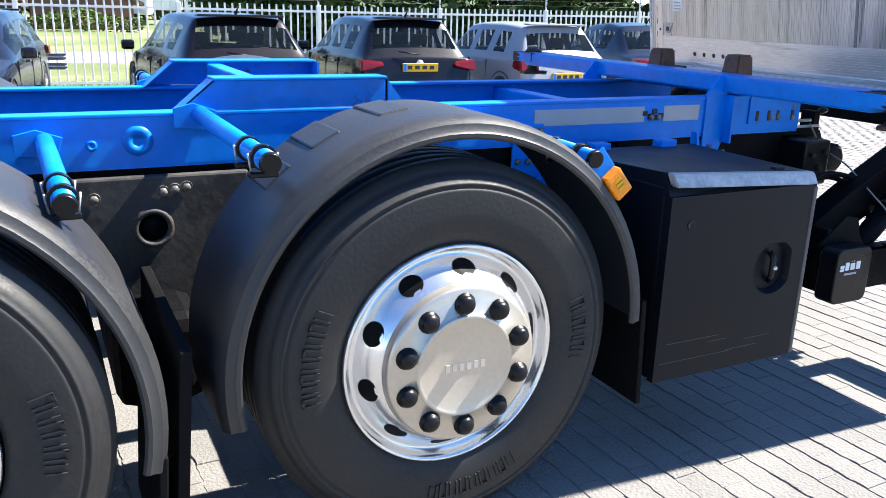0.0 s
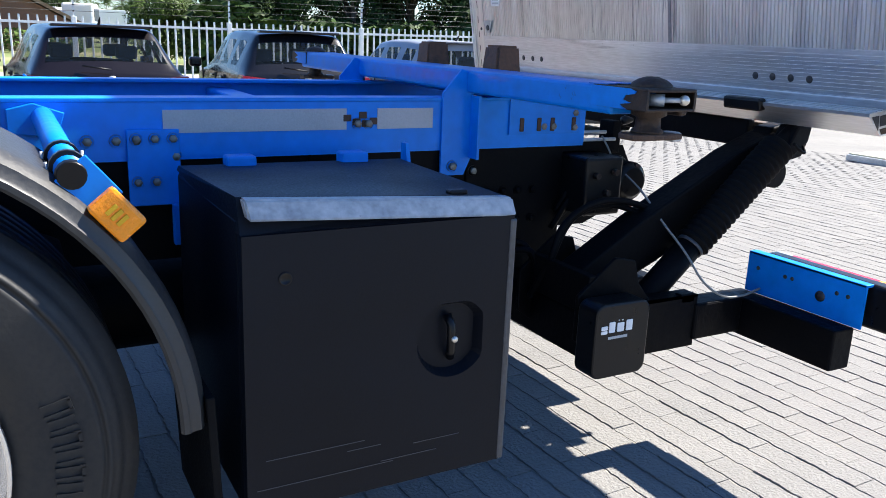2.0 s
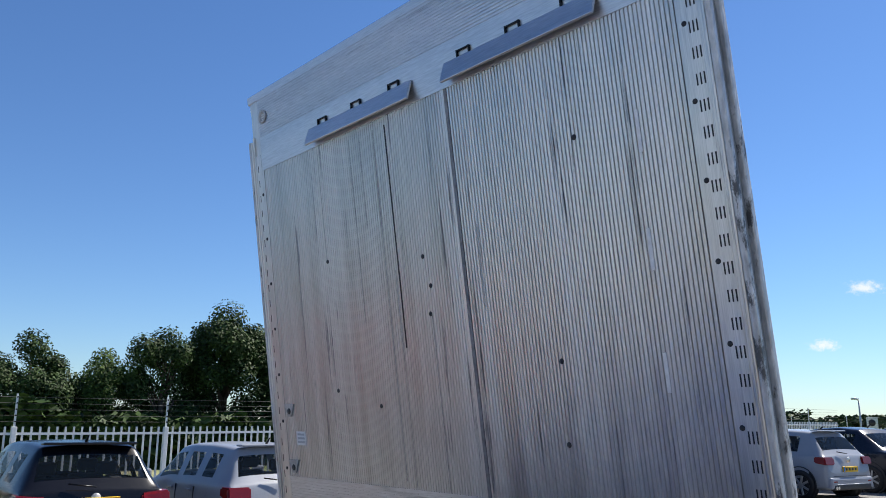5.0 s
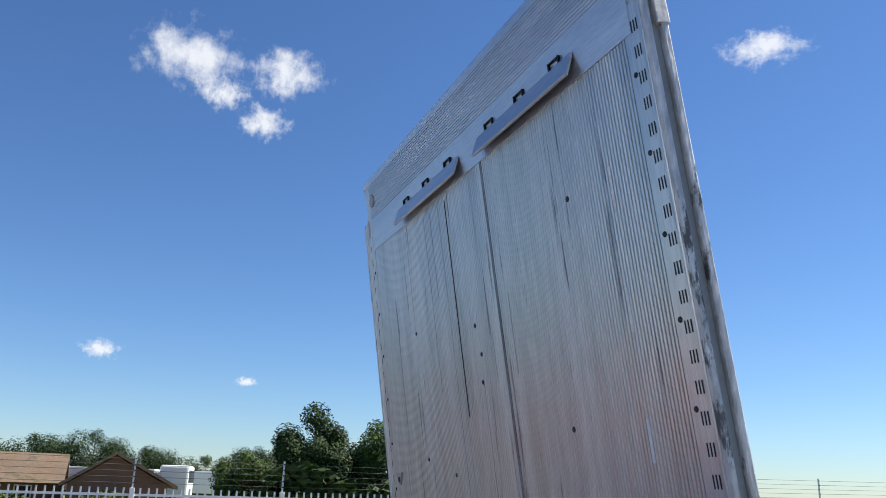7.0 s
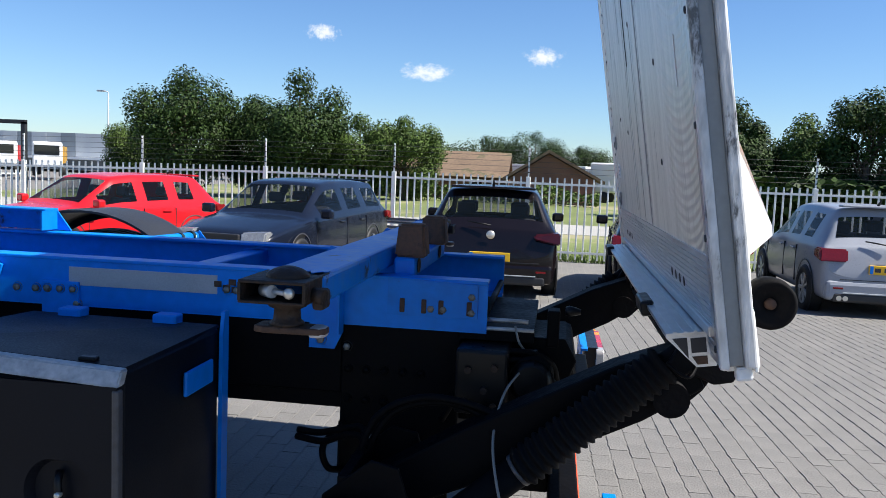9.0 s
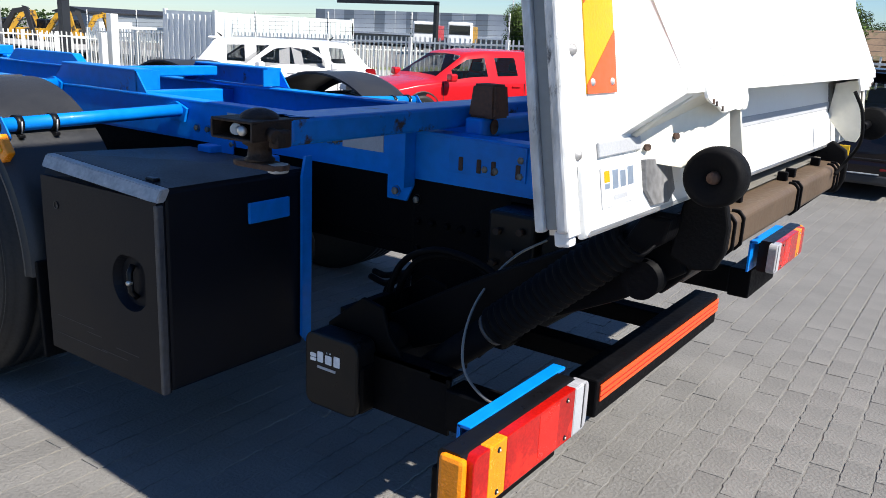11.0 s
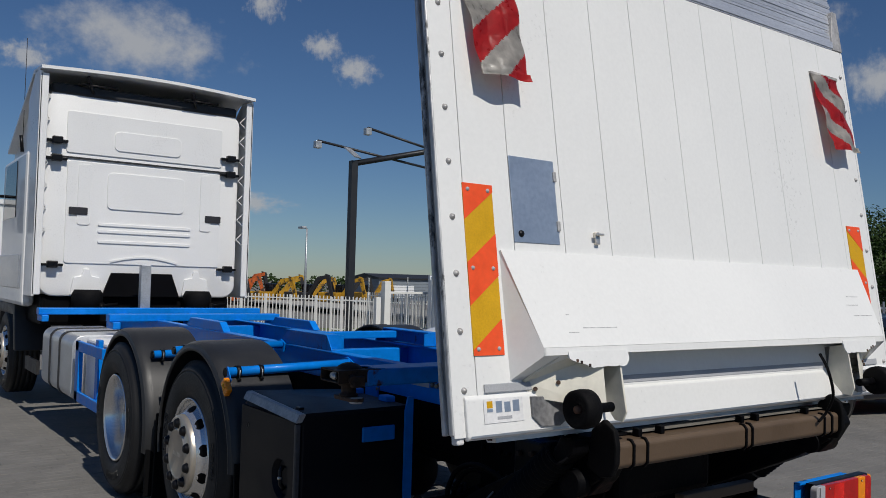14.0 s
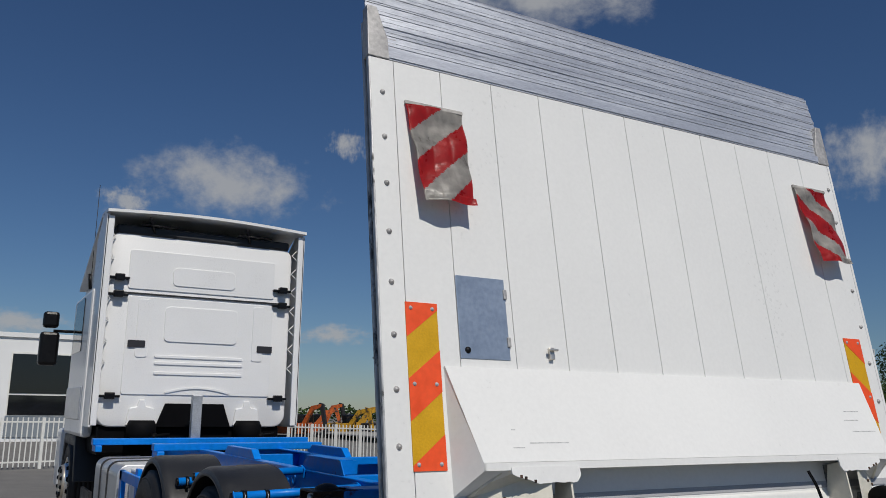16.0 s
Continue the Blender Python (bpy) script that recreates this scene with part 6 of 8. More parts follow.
# ---- trees ----
def build_tree(x, y, h, w, seed, leaf, label, trunk_h=None, count=2600, z=None):
    rnd = random.Random(seed)
    t = thing("tree", label, "tree", (x, y, ground_z(x, y) if z is None else z), rnd.uniform(0, 360), group="trees behind the fence")
    th = trunk_h or h * 0.22
    bm = T([(0, 0, -0.1), (0.05 * h * 0.1, 0, th * 0.6), (0, 0.02 * h, h * 0.45), (0, 0, h * 0.8)], [0.035 * h, 0.026 * h, 0.018 * h, 0.005 * h], 10)
    lobes = []
    for k in range(28):
        a = rnd.uniform(0, 6.283)
        zz = rnd.uniform(th * 0.7, h * 0.80)
        rad = w * 0.5 * (0.35 + 0.65 * math.sin(math.pi * min(1, max(0.05, (zz - th * 0.6) / (h - th * 0.6)))))
        c = Vector((math.cos(a) * rad * 0.68, math.sin(a) * rad * 0.68, zz))
        lobes.append((c, min(rnd.uniform(0.13, 0.22) * w, (h - zz) * 0.95)))
        tube(bm, [(0, 0, max(th * 0.5, zz - h * 0.25)), c * 0.55 + Vector((0, 0, zz * 0.42)), c], [0.010 * h, 0.007 * h, 0.002 * h], 6)
    lobes.append((Vector((0, 0, h * 0.86)), 0.13 * h))
    lobes.append((Vector((0, 0, h * 0.6)), 0.25 * w))
    part("trunk", bm, M_BARK, t)
    verts, faces = [], []
    size = 0.009 * (h + w) / 2 + 0.035
    for k in range(count):
        c, r = lobes[rnd.randrange(len(lobes))]
        v = Vector((rnd.gauss(0, 1), rnd.gauss(0, 1), rnd.gauss(0, 1))).normalized()
        q = c + v * r * rnd.uniform(0.45, 1.06)
        n = (v + Vector((rnd.uniform(-.8, .8), rnd.uniform(-.8, .8), rnd.uniform(-.3, 1.0)))).normalized()
        s, u = frame_of(n)
        rot = rnd.uniform(0, 6.28)
        s, u = s * math.cos(rot) + u * math.sin(rot), u * math.cos(rot) - s * math.sin(rot)
        L1, W1 = size * rnd.uniform(0.6, 1.3), size * rnd.uniform(0.35, 0.7)
        i = len(verts)
        verts += [q - s * L1, q + u * W1 + n * 0.1 * W1, q + s * L1, q - u * W1 - n * 0.1 * W1]
        faces.append((i, i + 1, i + 2, i + 3))
    me = bpy.data.meshes.new("crown")
    me.from_pydata([tuple(v) for v in verts], [], faces)
    me.materials.append(leaf)
    o = new("crown", me)
    o.parent = t
    return t




# ---- cars ----
M_CARGLASS = glass_mat("car_window_glass", (0.006, 0.008, 0.008), 0.42)
def car_paint(name, c, rough=0.22):
    return mat(name, c, rough, vary=0.05, scale=2, coat=0.3, rough_vary=0.05, spec=0.25)


def build_car(name, label, at, rz, paint, LEN=4.2, W=1.78, H=1.47, kind="hatch", rear="", lamp=M_CARRED, group="parked cars", plate=True, plate_z=0.60):
    """A car with its nose towards +x and its middle at the origin, from a smoothed cage of cross sections."""
    c = thing(name, label, "car", (at[0], at[1], ground_z(at[0], at[1]) if len(at) < 3 else at[2]), rz, group=group)
    hw = W / 2
    x0, x1 = -LEN / 2, LEN / 2
    sill, belt, hood = 0.22, 0.625 * H, 0.52 * H
    wb = LEN * 0.61
    fx, rx = x1 - 0.86, x1 - 0.86 - wb
    u_r0, u_r1 = {"sedan": (0.14, 0.30), "estate": (0.025, 0.09), "hatch": (0.03, 0.125)}[kind]
    u_a1, u_a0 = (0.56, 0.735)
    if kind == "sedan":
        wins = [(0.305, 0.40), (0.415, 0.485), (0.50, 0.63)]
    elif kind == "estate":
        wins = [(0.095, 0.260), (0.273, 0.445), (0.458, 0.64)]
    else:
        wins = [(0.165, 0.282), (0.296, 0.450), (0.462, 0.645)]
    us = [0.0, 0.008, 0.022] + [u_r0, u_r0 + 0.012, u_r1 - 0.012, u_r1, u_r1 + 0.02]
    for a, b in wins:
        us += [a, b]
    us += [u_a1, u_a1 + 0.012, u_a0 - 0.012, u_a0, u_a0 + 0.03, 0.83, 0.92, 0.965, 0.99, 1.0]
    us = sorted(set(round(u, 4) for u in us))

    def lin(u, pts):
        for (a, p), (b, q) in zip(pts, pts[1:]):
            if u <= b:
                return p + (q - p) * max(0.0, (u - a)) / (b - a)
        return pts[-1][1]
    top = [(0, belt - 0.34), (0.008, belt - 0.20), (0.022, belt + 0.01 if kind != "sedan" else belt), (u_r0, belt + 0.03), (u_r1, H - 0.045), (u_r1 + 0.08, H - 0.008), (0.42, H), (u_a1, H - 0.05), (u_a0, belt + 0.01), (0.83, hood + 0.11), (0.965, hood - 0.02), (0.99, hood - 0.15), (1.0, hood - 0.24)]
    bel = [(0, belt - 0.36), (0.008, belt - 0.22), (0.022, belt - 0.02), (u_r0, belt), (0.3, belt), (u_a0, belt - 0.06), (0.83, hood + 0.04), (0.965, hood - 0.09), (0.99, hood - 0.20), (1.0, hood - 0.28)]
    wid = [(0, 0.88), (0.022, 0.955), (0.1, 0.985), (0.3, 1.0), (0.75, 0.995), (0.9, 0.955), (0.965, 0.87), (1.0, 0.74)]
    twd = [(0, 0.84), (0.022, 0.86), (u_r0, 0.84), (u_r1, 0.66), (0.42, 0.70), (u_a1, 0.68), (u_a0, 0.80), (0.92, 0.76), (1.0, 0.62)]
    bm = bmesh.new()
    rings = []
    for u in us:
        x = x0 + u * LEN
        w, t, bz, tz = hw * lin(u, wid), hw * lin(u, twd), lin(u, bel), lin(u, top)
        low = sill + (0.12 if u in (0.0, 1.0) else 0.0)
        half = [(w * 0.86, low), (w * 0.965, low + 0.05), (w * 0.995, low + (bz - low) * 0.45), (w * 0.99, low + (bz - low) * 0.80), (w * 0.965, bz - 0.01), (w * 0.95, bz + 0.02 if tz > bz + 0.06 else bz),
                (t + 0.02, tz - 0.055 if tz > bz + 0.12 else bz + (tz - bz) * 0.5), (t * 0.93, tz - 0.016), (t * 0.80, tz - 0.004), (t * 0.4, tz + 0.008)]
        ring = [bm.verts.new((x, -a, z)) for a, z in half] + [bm.verts.new((x, 0, tz + 0.012))] + [bm.verts.new((x, a, z)) for a, z in half[::-1]]
        rings.append(ring)
    k = len(rings[0])
    for n in range(len(us) - 1):
        a, b = rings[n], rings[n + 1]
        um = (us[n] + us[n + 1]) / 2
        side_glass = any(p < um < q for p, q in wins)
        screen = u_a1 + 0.012 < um < u_a0 - 0.012
        back = u_r0 + 0.012 < um < u_r1 - 0.012
        for j in range(k - 1):
            f = bm.faces.new((a[j], b[j], b[j + 1], a[j + 1]))
            jj = min(j, k - 2 - j)
            if jj == 5 and side_glass:
                f.material_index = 2
            if jj >= 7 and (screen or back):
                f.material_index = 2
        bm.faces.new((a[k - 1], b[k - 1], b[0], a[0])).material_index = 1
    bm.faces.new(rings[0])
    bm.faces.new(rings[-1][::-1])
    bmesh.ops.recalc_face_normals(bm, faces=bm.faces)
    me = bpy.data.meshes.new("cage")
    bm.to_mesh(me)
    bm.free()
    for _ in range(3):
        me.materials.append(None)
    cage = new("cage", me)
    cage.modifiers.new("smooth", "SUBSURF").levels = 2
    done = bpy.data.meshes.new_from_object(cage.evaluated_get(bpy.context.evaluated_depsgraph_get()))
    bpy.data.objects.remove(cage)
    full = bmesh.new()
    full.from_mesh(done)
    bpy.data.meshes.remove(done)
    glass_faces = [f for f in full.faces if f.material_index == 2]
    todo, groups = set(glass_faces), []
    while todo:
        stack, g = [todo.pop()], []
        while stack:
            f = stack.pop()
            g.append(f)
            for e in f.edges:
                for o in e.link_faces:
                    if o in todo:
                        todo.discard(o)
                        stack.append(o)
        groups.append(g)
    for g in groups:
        b = bmesh.new()
        vm = {}
        for f in g:
            for v in f.verts:
                if v not in vm:
                    vm[v] = b.verts.new(v.co + v.normal * 0.004)
        for f in g:
            b.faces.new([vm[v] for v in f.verts]).smooth = True
        cen = sum((v.co for v in b.verts), Vector()) / len(b.verts)
        nm = "side_window" if abs(cen.y) > hw * 0.5 else ("windscreen" if cen.x > 0 else "rear_window")
        part(nm, b, M_CARGLASS, c, "tinted glass")
    for f in full.faces:
        f.smooth = True
    bmesh.ops.delete(full, geom=[f for f in full.faces if f.material_index == 2], context="FACES")
    part("body", full, [paint, M_TRIM], c)
    # dark cabin: tub, seats, dashboard, roof lining
    ca, cb = x0 + (u_r0 + 0.02) * LEN, x0 + (u_a0 + 0.02) * LEN
    tub = bmesh.new()
    box(tub, ca, cb, -hw * 0.86, hw * 0.86, 0.30, 0.34)
    for s in (-1, 1):
        box(tub, ca, cb, *sorted((s * hw * 0.84, s * hw * 0.87)), 0.34, belt - 0.06)
    box(tub, ca, ca + 0.03, -hw * 0.84, hw * 0.84, 0.34, belt - 0.06)
    part("cabin_tub", tub, M_SEAT, c)
    part("dashboard", B(cb - 0.55, cb - 0.12, -hw * 0.82, hw * 0.82, belt - 0.22, belt - 0.03, bevel=0.05), M_SEAT, c)
    part("roof_lining", B(x0 + (u_r1 + 0.04) * LEN, x0 + (u_a1 - 0.02) * LEN, -hw * 0.58, hw * 0.58, H - 0.085, H - 0.065, bevel=0.006), M_SEAT, c)
    xs = x0 + (0.5 if kind != "sedan" else 0.52) * LEN
    for sx, rows in ((xs, (-1, 1)), (xs - 0.85, (-1, 0, 1))):
        for s in rows:
            st = part("seat", shift(B(-0.10, 0.06, -0.23, 0.23, 0.0, 0.62, bevel=0.05), pose(sx, s * hw * 0.42, belt - 0.50, 0, -12, 0)), M_SEAT, c)
            if s:
                part("headrest", shift(B(-0.06, 0.04, -0.13, 0.13, 0.66, 0.82, bevel=0.035), pose(sx, s * hw * 0.42, belt - 0.50, 0, -12, 0)), M_SEAT, st)
    r1 = x0 + u_r1 * LEN
    ws0 = x0 + u_a0 * LEN
    # door gaps and handles
    for s in (-1, 1):
        for u in (wins[-1][0] - 0.01, wins[-1][1] + 0.06, wins[0][1] + 0.01):
            w = hw * lin(u, wid)
            part("door_gap", B(x0 + u * LEN - 0.004, x0 + u * LEN + 0.004, s * (w * 0.972), s * (w * 0.996), 0.36, belt - 0.05), M_TRIM, c)
        for u in (wins[-1][0] + 0.02, wins[1][0] + 0.02):
            w = hw * lin(u, wid)
            part("door_handle", B(x0 + u * LEN, x0 + u * LEN + 0.18, s * (w * 0.985), s * (w * 1.008), belt - 0.115, belt - 0.085, bevel=0.008), paint, c)
    # wheels in dark arches
    for x in (fx, rx):
        for s in (-1, 1):
            arch = part("wheel_arch", L([(0.0, 0.0), (0.36, 0.0), (0.37, -0.012), (0.35, -0.012)], (x, s * (hw * 0.975), 0.33), seg=30) if s < 0 else L([(0.0, 0.0), (0.36, 0.0), (0.37, 0.012), (0.35, 0.012)], (x, s * (hw * 0.975), 0.33), seg=30), M_TRIM, c)
            wh = new("wheel")
            wh.parent = c
            wh.location = (x, s * hw * 0.90, 0.315)
            part("tyre", L([(0.20, s * 0.085), (0.26, s * 0.098), (0.305, s * 0.085), (0.315, s * 0.05), (0.315, -s * 0.09), (0.22, -s * 0.1)], (0, 0, 0), seg=30), M_TYRE, wh)
            rim = L([(0.21, s * 0.08), (0.205, s * 0.088), (0.195, s * 0.06), (0.19, s * 0.02), (0.0, s * 0.02)], (0, 0, 0), seg=30)
            for j in range(7):
                a = 2 * math.pi * j / 7
                sp = B(0.0, 0.20, s * 0.055, s * 0.085, -0.022, 0.022, bevel=0.006, seg=1)
                shift(sp, Matrix.Rotation(a, 4, "Y"))
                rim = join_bm(rim, sp)
            part("rim", rim, M_GALVRIM, wh)
    # lamps, bumpers, plates, mirrors
    for s in (-1, 1):
        yy = s * hw * 0.80
        b = bmesh.new()
        za, zb = belt - 0.165, belt - 0.005
        ia, ib = (za, zb) if "silver" in label else (za + 0.065, zb - 0.035)
        zl, zr, tl, tr = (ia, za, ib, zb) if s > 0 else (za, ia, zb, ib)
        quad_box(b, [(x0 + 0.005, yy - 0.17, zl), (x0 + 0.005, yy + 0.17, zr), (x0 + 0.28, yy + (0.17 if s > 0 else 0.1), za + 0.04), (x0 + 0.28, yy - (0.17 if s < 0 else 0.1), za + 0.04),
                     (x0 + 0.035, yy - 0.17, tl), (x0 + 0.035, yy + 0.165, tr), (x0 + 0.28, yy + (0.165 if s > 0 else 0.1), zb), (x0 + 0.28, yy - (0.165 if s < 0 else 0.1), zb)])
        bmesh.ops.bevel(b, geom=list(b.edges), offset=0.02, segments=2, affect="EDGES")
        part("tail_light", b, lamp, c)
        b = bmesh.new()
        quad_box(b, [(x1 - 0.30, s * hw * 0.62 - 0.16, hood - 0.14), (x1 - 0.012, s * hw * 0.62 - 0.17, hood - 0.14), (x1 - 0.06, s * hw * 0.62 + 0.17, hood - 0.14), (x1 - 0.30, s * hw * 0.62 + 0.17, hood - 0.14),
                     (x1 - 0.30, s * hw * 0.62 - 0.16, hood - 0.015), (x1 - 0.05, s * hw * 0.62 - 0.17, hood - 0.02), (x1 - 0.10, s * hw * 0.62 + 0.17, hood - 0.01), (x1 - 0.30, s * hw * 0.62 + 0.17, hood)])
        bmesh.ops.bevel(b, geom=list(b.edges), offset=0.02, segments=2, affect="EDGES")
        part("headlight", b, M_HEADLIGHT, c)
        mx = ws0 - 0.10 * LEN * 0.5
        part("door_mirror", B(mx - 0.07, mx + 0.07, s * (hw + 0.02), s * (hw + 0.20), belt - 0.02, belt + 0.12, bevel=0.035), paint, c)
    part("rear_bumper", B(x0 - 0.035, x0 + 0.25, -hw * 0.90, hw * 0.90, 0.26, 0.50, bevel=0.05), paint if "silver" not in label else paint, c)
    part("bumper_trim", B(x0 - 0.042, x0 + 0.2, -hw * 0.80, hw * 0.80, 0.24, 0.36, bevel=0.03), M_TRIM, c)
    # tailgate seam, bumper crease and lower strip
    part("tailgate_seam", B(x0 - 0.004, x0 + 0.05, -hw * 0.70, hw * 0.70, 0.515, 0.523), M_INK, c)
    for s in (-1, 1):
        part("bumper_reflector", B(x0 - 0.040, x0 + 0.02, *sorted((s * hw * 0.66, s * hw * 0.80)), 0.40, 0.425, bevel=0.004), M_CARRED, c)
    part("diffuser_strip", B(x0 - 0.050, x0 + 0.02, -hw * 0.66, hw * 0.66, 0.352, 0.366, bevel=0.003), M_GALV, c)
    for k in range(2):
        part("exhaust_pipe", T([(x0 - 0.045, hw * 0.62 + k * 0.075, 0.29), (x0 + 0.15, hw * 0.62 + k * 0.075, 0.29)], 0.032, 14), M_STEEL, c)
    part("front_bumper", B(x1 - 0.25, x1 + 0.035, -hw * 0.84, hw * 0.84, 0.22, 0.42, bevel=0.06), paint, c)
    part("grille", B(x1 - 0.05, x1 + 0.012, -hw * 0.42, hw * 0.42, hood - 0.15, hood - 0.04, bevel=0.015), M_TRIM, c)
    if plate:
        pz = plate_z
        pl = part("rear_plate", B(x0 - 0.014, x0 + 0.03, -0.26, 0.26, pz, pz + 0.11, bevel=0.004), M_PLATEY, c, "yellow number plate")
        for j in range(4):
            part("plate_bar", B(x0 - 0.0155, x0 - 0.012, -0.20 + j * 0.11, -0.13 + j * 0.11, pz + 0.03, pz + 0.08), M_INK, pl)
        part("plate_strip", B(x0 - 0.0155, x0 - 0.012, 0.215, 0.255, pz + 0.006, pz + 0.104), M_BLUE, pl)
        pl = part("front_plate", B(x1 + 0.02, x1 + 0.045, -0.26, 0.26, 0.34, 0.45, bevel=0.004), M_PLATEY, c, "yellow number plate")
        for j in range(4):
            part("plate_bar", B(x1 + 0.044, x1 + 0.0465, -0.20 + j * 0.11, -0.13 + j * 0.11, 0.37, 0.42), M_INK, pl)
    if kind != "sedan":
        part("rear_wiper", T([(x0 + 0.05, 0.0, belt + 0.06), (x0 + 0.09, 0.30, belt + 0.10)], 0.010, 6), M_CAP, c)
        part("roof_spoiler", B(r1 - 0.12, r1 + 0.04, -hw * 0.62, hw * 0.62, H - 0.035, H - 0.005, bevel=0.012), paint, c)
    part("rear_emblem", L([(0, -0.012), (0.05, -0.010), (0.055, 0.0)], (x0 + 0.03, 0, belt - 0.06), "x", seg=18), M_STEEL, c)
    part("roof_aerial", T([(r1 + 0.15, 0, H), (r1 + 0.05, 0, H + 0.08)], [0.02, 0.006], 8), M_CAP, c)
    return c


M_GALVRIM = mat("alloy_wheel_silver", (0.45, 0.46, 0.47), 0.3, metal=0.7, vary=0.05)
P_BLACK = car_paint("black_car_paint", (0.005, 0.005, 0.007))
P_PURPLE = car_paint("dark_purple_car_paint", (0.006, 0.004, 0.005))
P_RED = car_paint("red_car_paint", (0.52, 0.012, 0.018))
P_NAVY = car_paint("dark_blue_car_paint", (0.007, 0.010, 0.020))
P_SILVER = car_paint("silver_car_paint", (0.27, 0.285, 0.32), 0.28)
P_WHITE = car_paint("white_car_paint", (0.75, 0.75, 0.75))

build_car("red_hatchback", "bright red hatchback parked nose to the yard", (-5.5, 11.5), -112, P_RED, 4.3, 1.77, 1.42)
build_car("dark_estate_car", "dark navy estate car parked nose to the yard", (-1.80, 10.75), -98, P_NAVY, 4.6, 1.74, 1.43, "estate")
build_car("black_hatchback", "dark plum hatchback with a yellow rear plate", (1.42, 10.65), 93, P_PURPLE, 4.25, 1.79, 1.47, lamp=M_CARDARK, plate_z=0.53)
build_car("black_hatchback", "glossy black small hatchback with red tail lights", (4.02, 10.7), 87, P_BLACK, 4.0, 1.73, 1.48, plate_z=0.76)
build_car("silver_hatchback", "silver grey hatchback with red tail lights", (6.45, 10.65), 89, P_SILVER, 3.85, 1.67, 1.43)
build_car("navy_saloon", "dark navy saloon car by the fence", (9.2, 10.9), 78, P_NAVY, 4.6, 1.8, 1.43, "sedan")
build_car("silver_hatchback", "small silver hatchback with silver wheels", (18.8, 8.3), 82, P_SILVER, 3.8, 1.7, 1.45)
build_car("navy_saloon", "dark navy saloon with large alloy wheels", (21.6, 7.95), 78, P_NAVY, 4.8, 1.85, 1.46, "sedan")
build_car("black_estate_car", "black estate car in the far row", (24.6, 7.4), 78, P_BLACK, 4.6, 1.8, 1.45, "estate")
build_car("black_hatchback", "black small car beside the silver one", (16.6, 8.9), 262, P_BLACK, 4.0, 1.7, 1.42)
build_car("white_hatchback", "white hatchback parked beyond the red car", (-9.8, 10.8), -105, P_WHITE, 4.2, 1.77, 1.45)
build_car("white_hatchback", "white hatchback beside the grey container", (-9.6, 11.2), 50, P_WHITE, 4.2, 1.8, 1.46)


# ---- trees, barn and far buildings ----
TREES = ((-19.8, 45, 6.9, 6.8, M_LEAF), (-16.2, 47, 5.6, 5.0, M_LEAF), (-12.7, 45, 6.8, 6.2, M_LEAF), (-9.3, 46, 4.6, 4.6, M_LEAF2), (-6.6, 46, 4.5, 5.0, M_LEAF2), (-25.5, 50, 4.2, 4.5, M_LEAF2),
         (-9.0, 76, 4.8, 6, M_LEAF), (-4.5, 77, 4.8, 6, M_LEAF), (0.4, 75, 5.2, 6, M_LEAF), (4.6, 75, 4.1, 6, M_LEAF), (9.5, 74, 3.6, 6, M_LEAF2), (14, 74, 4.4, 6, M_LEAF),
         (9.6, 34, 4.8, 3.6, M_LEAF), (12.6, 34.5, 4.3, 3.4, M_LEAF2), (14.9, 33.5, 5.2, 3.8, M_LEAF), (17.9, 34, 6.5, 4.2, M_LEAF), (21.5, 33, 6.4, 5.0, M_LEAF), (25.5, 34, 5.8, 4.8, M_LEAF2), (7.4, 38, 3.0, 3.0, M_LEAF2), (45.5, 24.5, 3.6, 3.4, M_LEAF), (48, 15.4, 2.1, 3.0, M_LEAF2))
for k, (x, y, h, w, leaf) in enumerate(TREES):
    build_tree(x, y, h * 1.13, w * 1.02, 100 + k, leaf, "broad green leafy tree behind the fence", count=27000 if y < 60 else 14000)


def build_hedge(name, p, q, h, depth, seed, leaf, label, count):
    """A low far belt of bushes, all leaves in one mesh."""
    rnd = random.Random(seed)
    p, q = Vector(p), Vector(q)
    verts, faces = [], []
    n = (q - p).normalized()
    side = Vector((-n.y, n.x, 0))
    ln = (q - p).length
    for k in range(count):
        t = rnd.random()
        hh = h * (0.62 + 0.38 * noise.noise(Vector((t * ln * 0.35, seed, 0))) + 0.18 * noise.noise(Vector((t * ln * 1.3, seed, 3))))
        c = p + n * (t * ln) + side * rnd.uniform(-depth, depth) + Vector((0, 0, hh * rnd.random() ** 0.6))
        s, u = frame_of(Vector((rnd.gauss(0, 1), rnd.gauss(0, 1), rnd.gauss(0, 1))))
        a = h * rnd.uniform(0.04, 0.10)
        i = len(verts)
        verts += [c - s * a, c + u * a * 0.6, c + s * a, c - u * a * 0.6]
        faces.append((i, i + 1, i + 2, i + 3))
    me = bpy.data.meshes.new(name)
    me.from_pydata([tuple(v) for v in verts], [], faces)
    me.materials.append(leaf)
    return tagged(new(name, me), label, "bushes", kind="stuff")


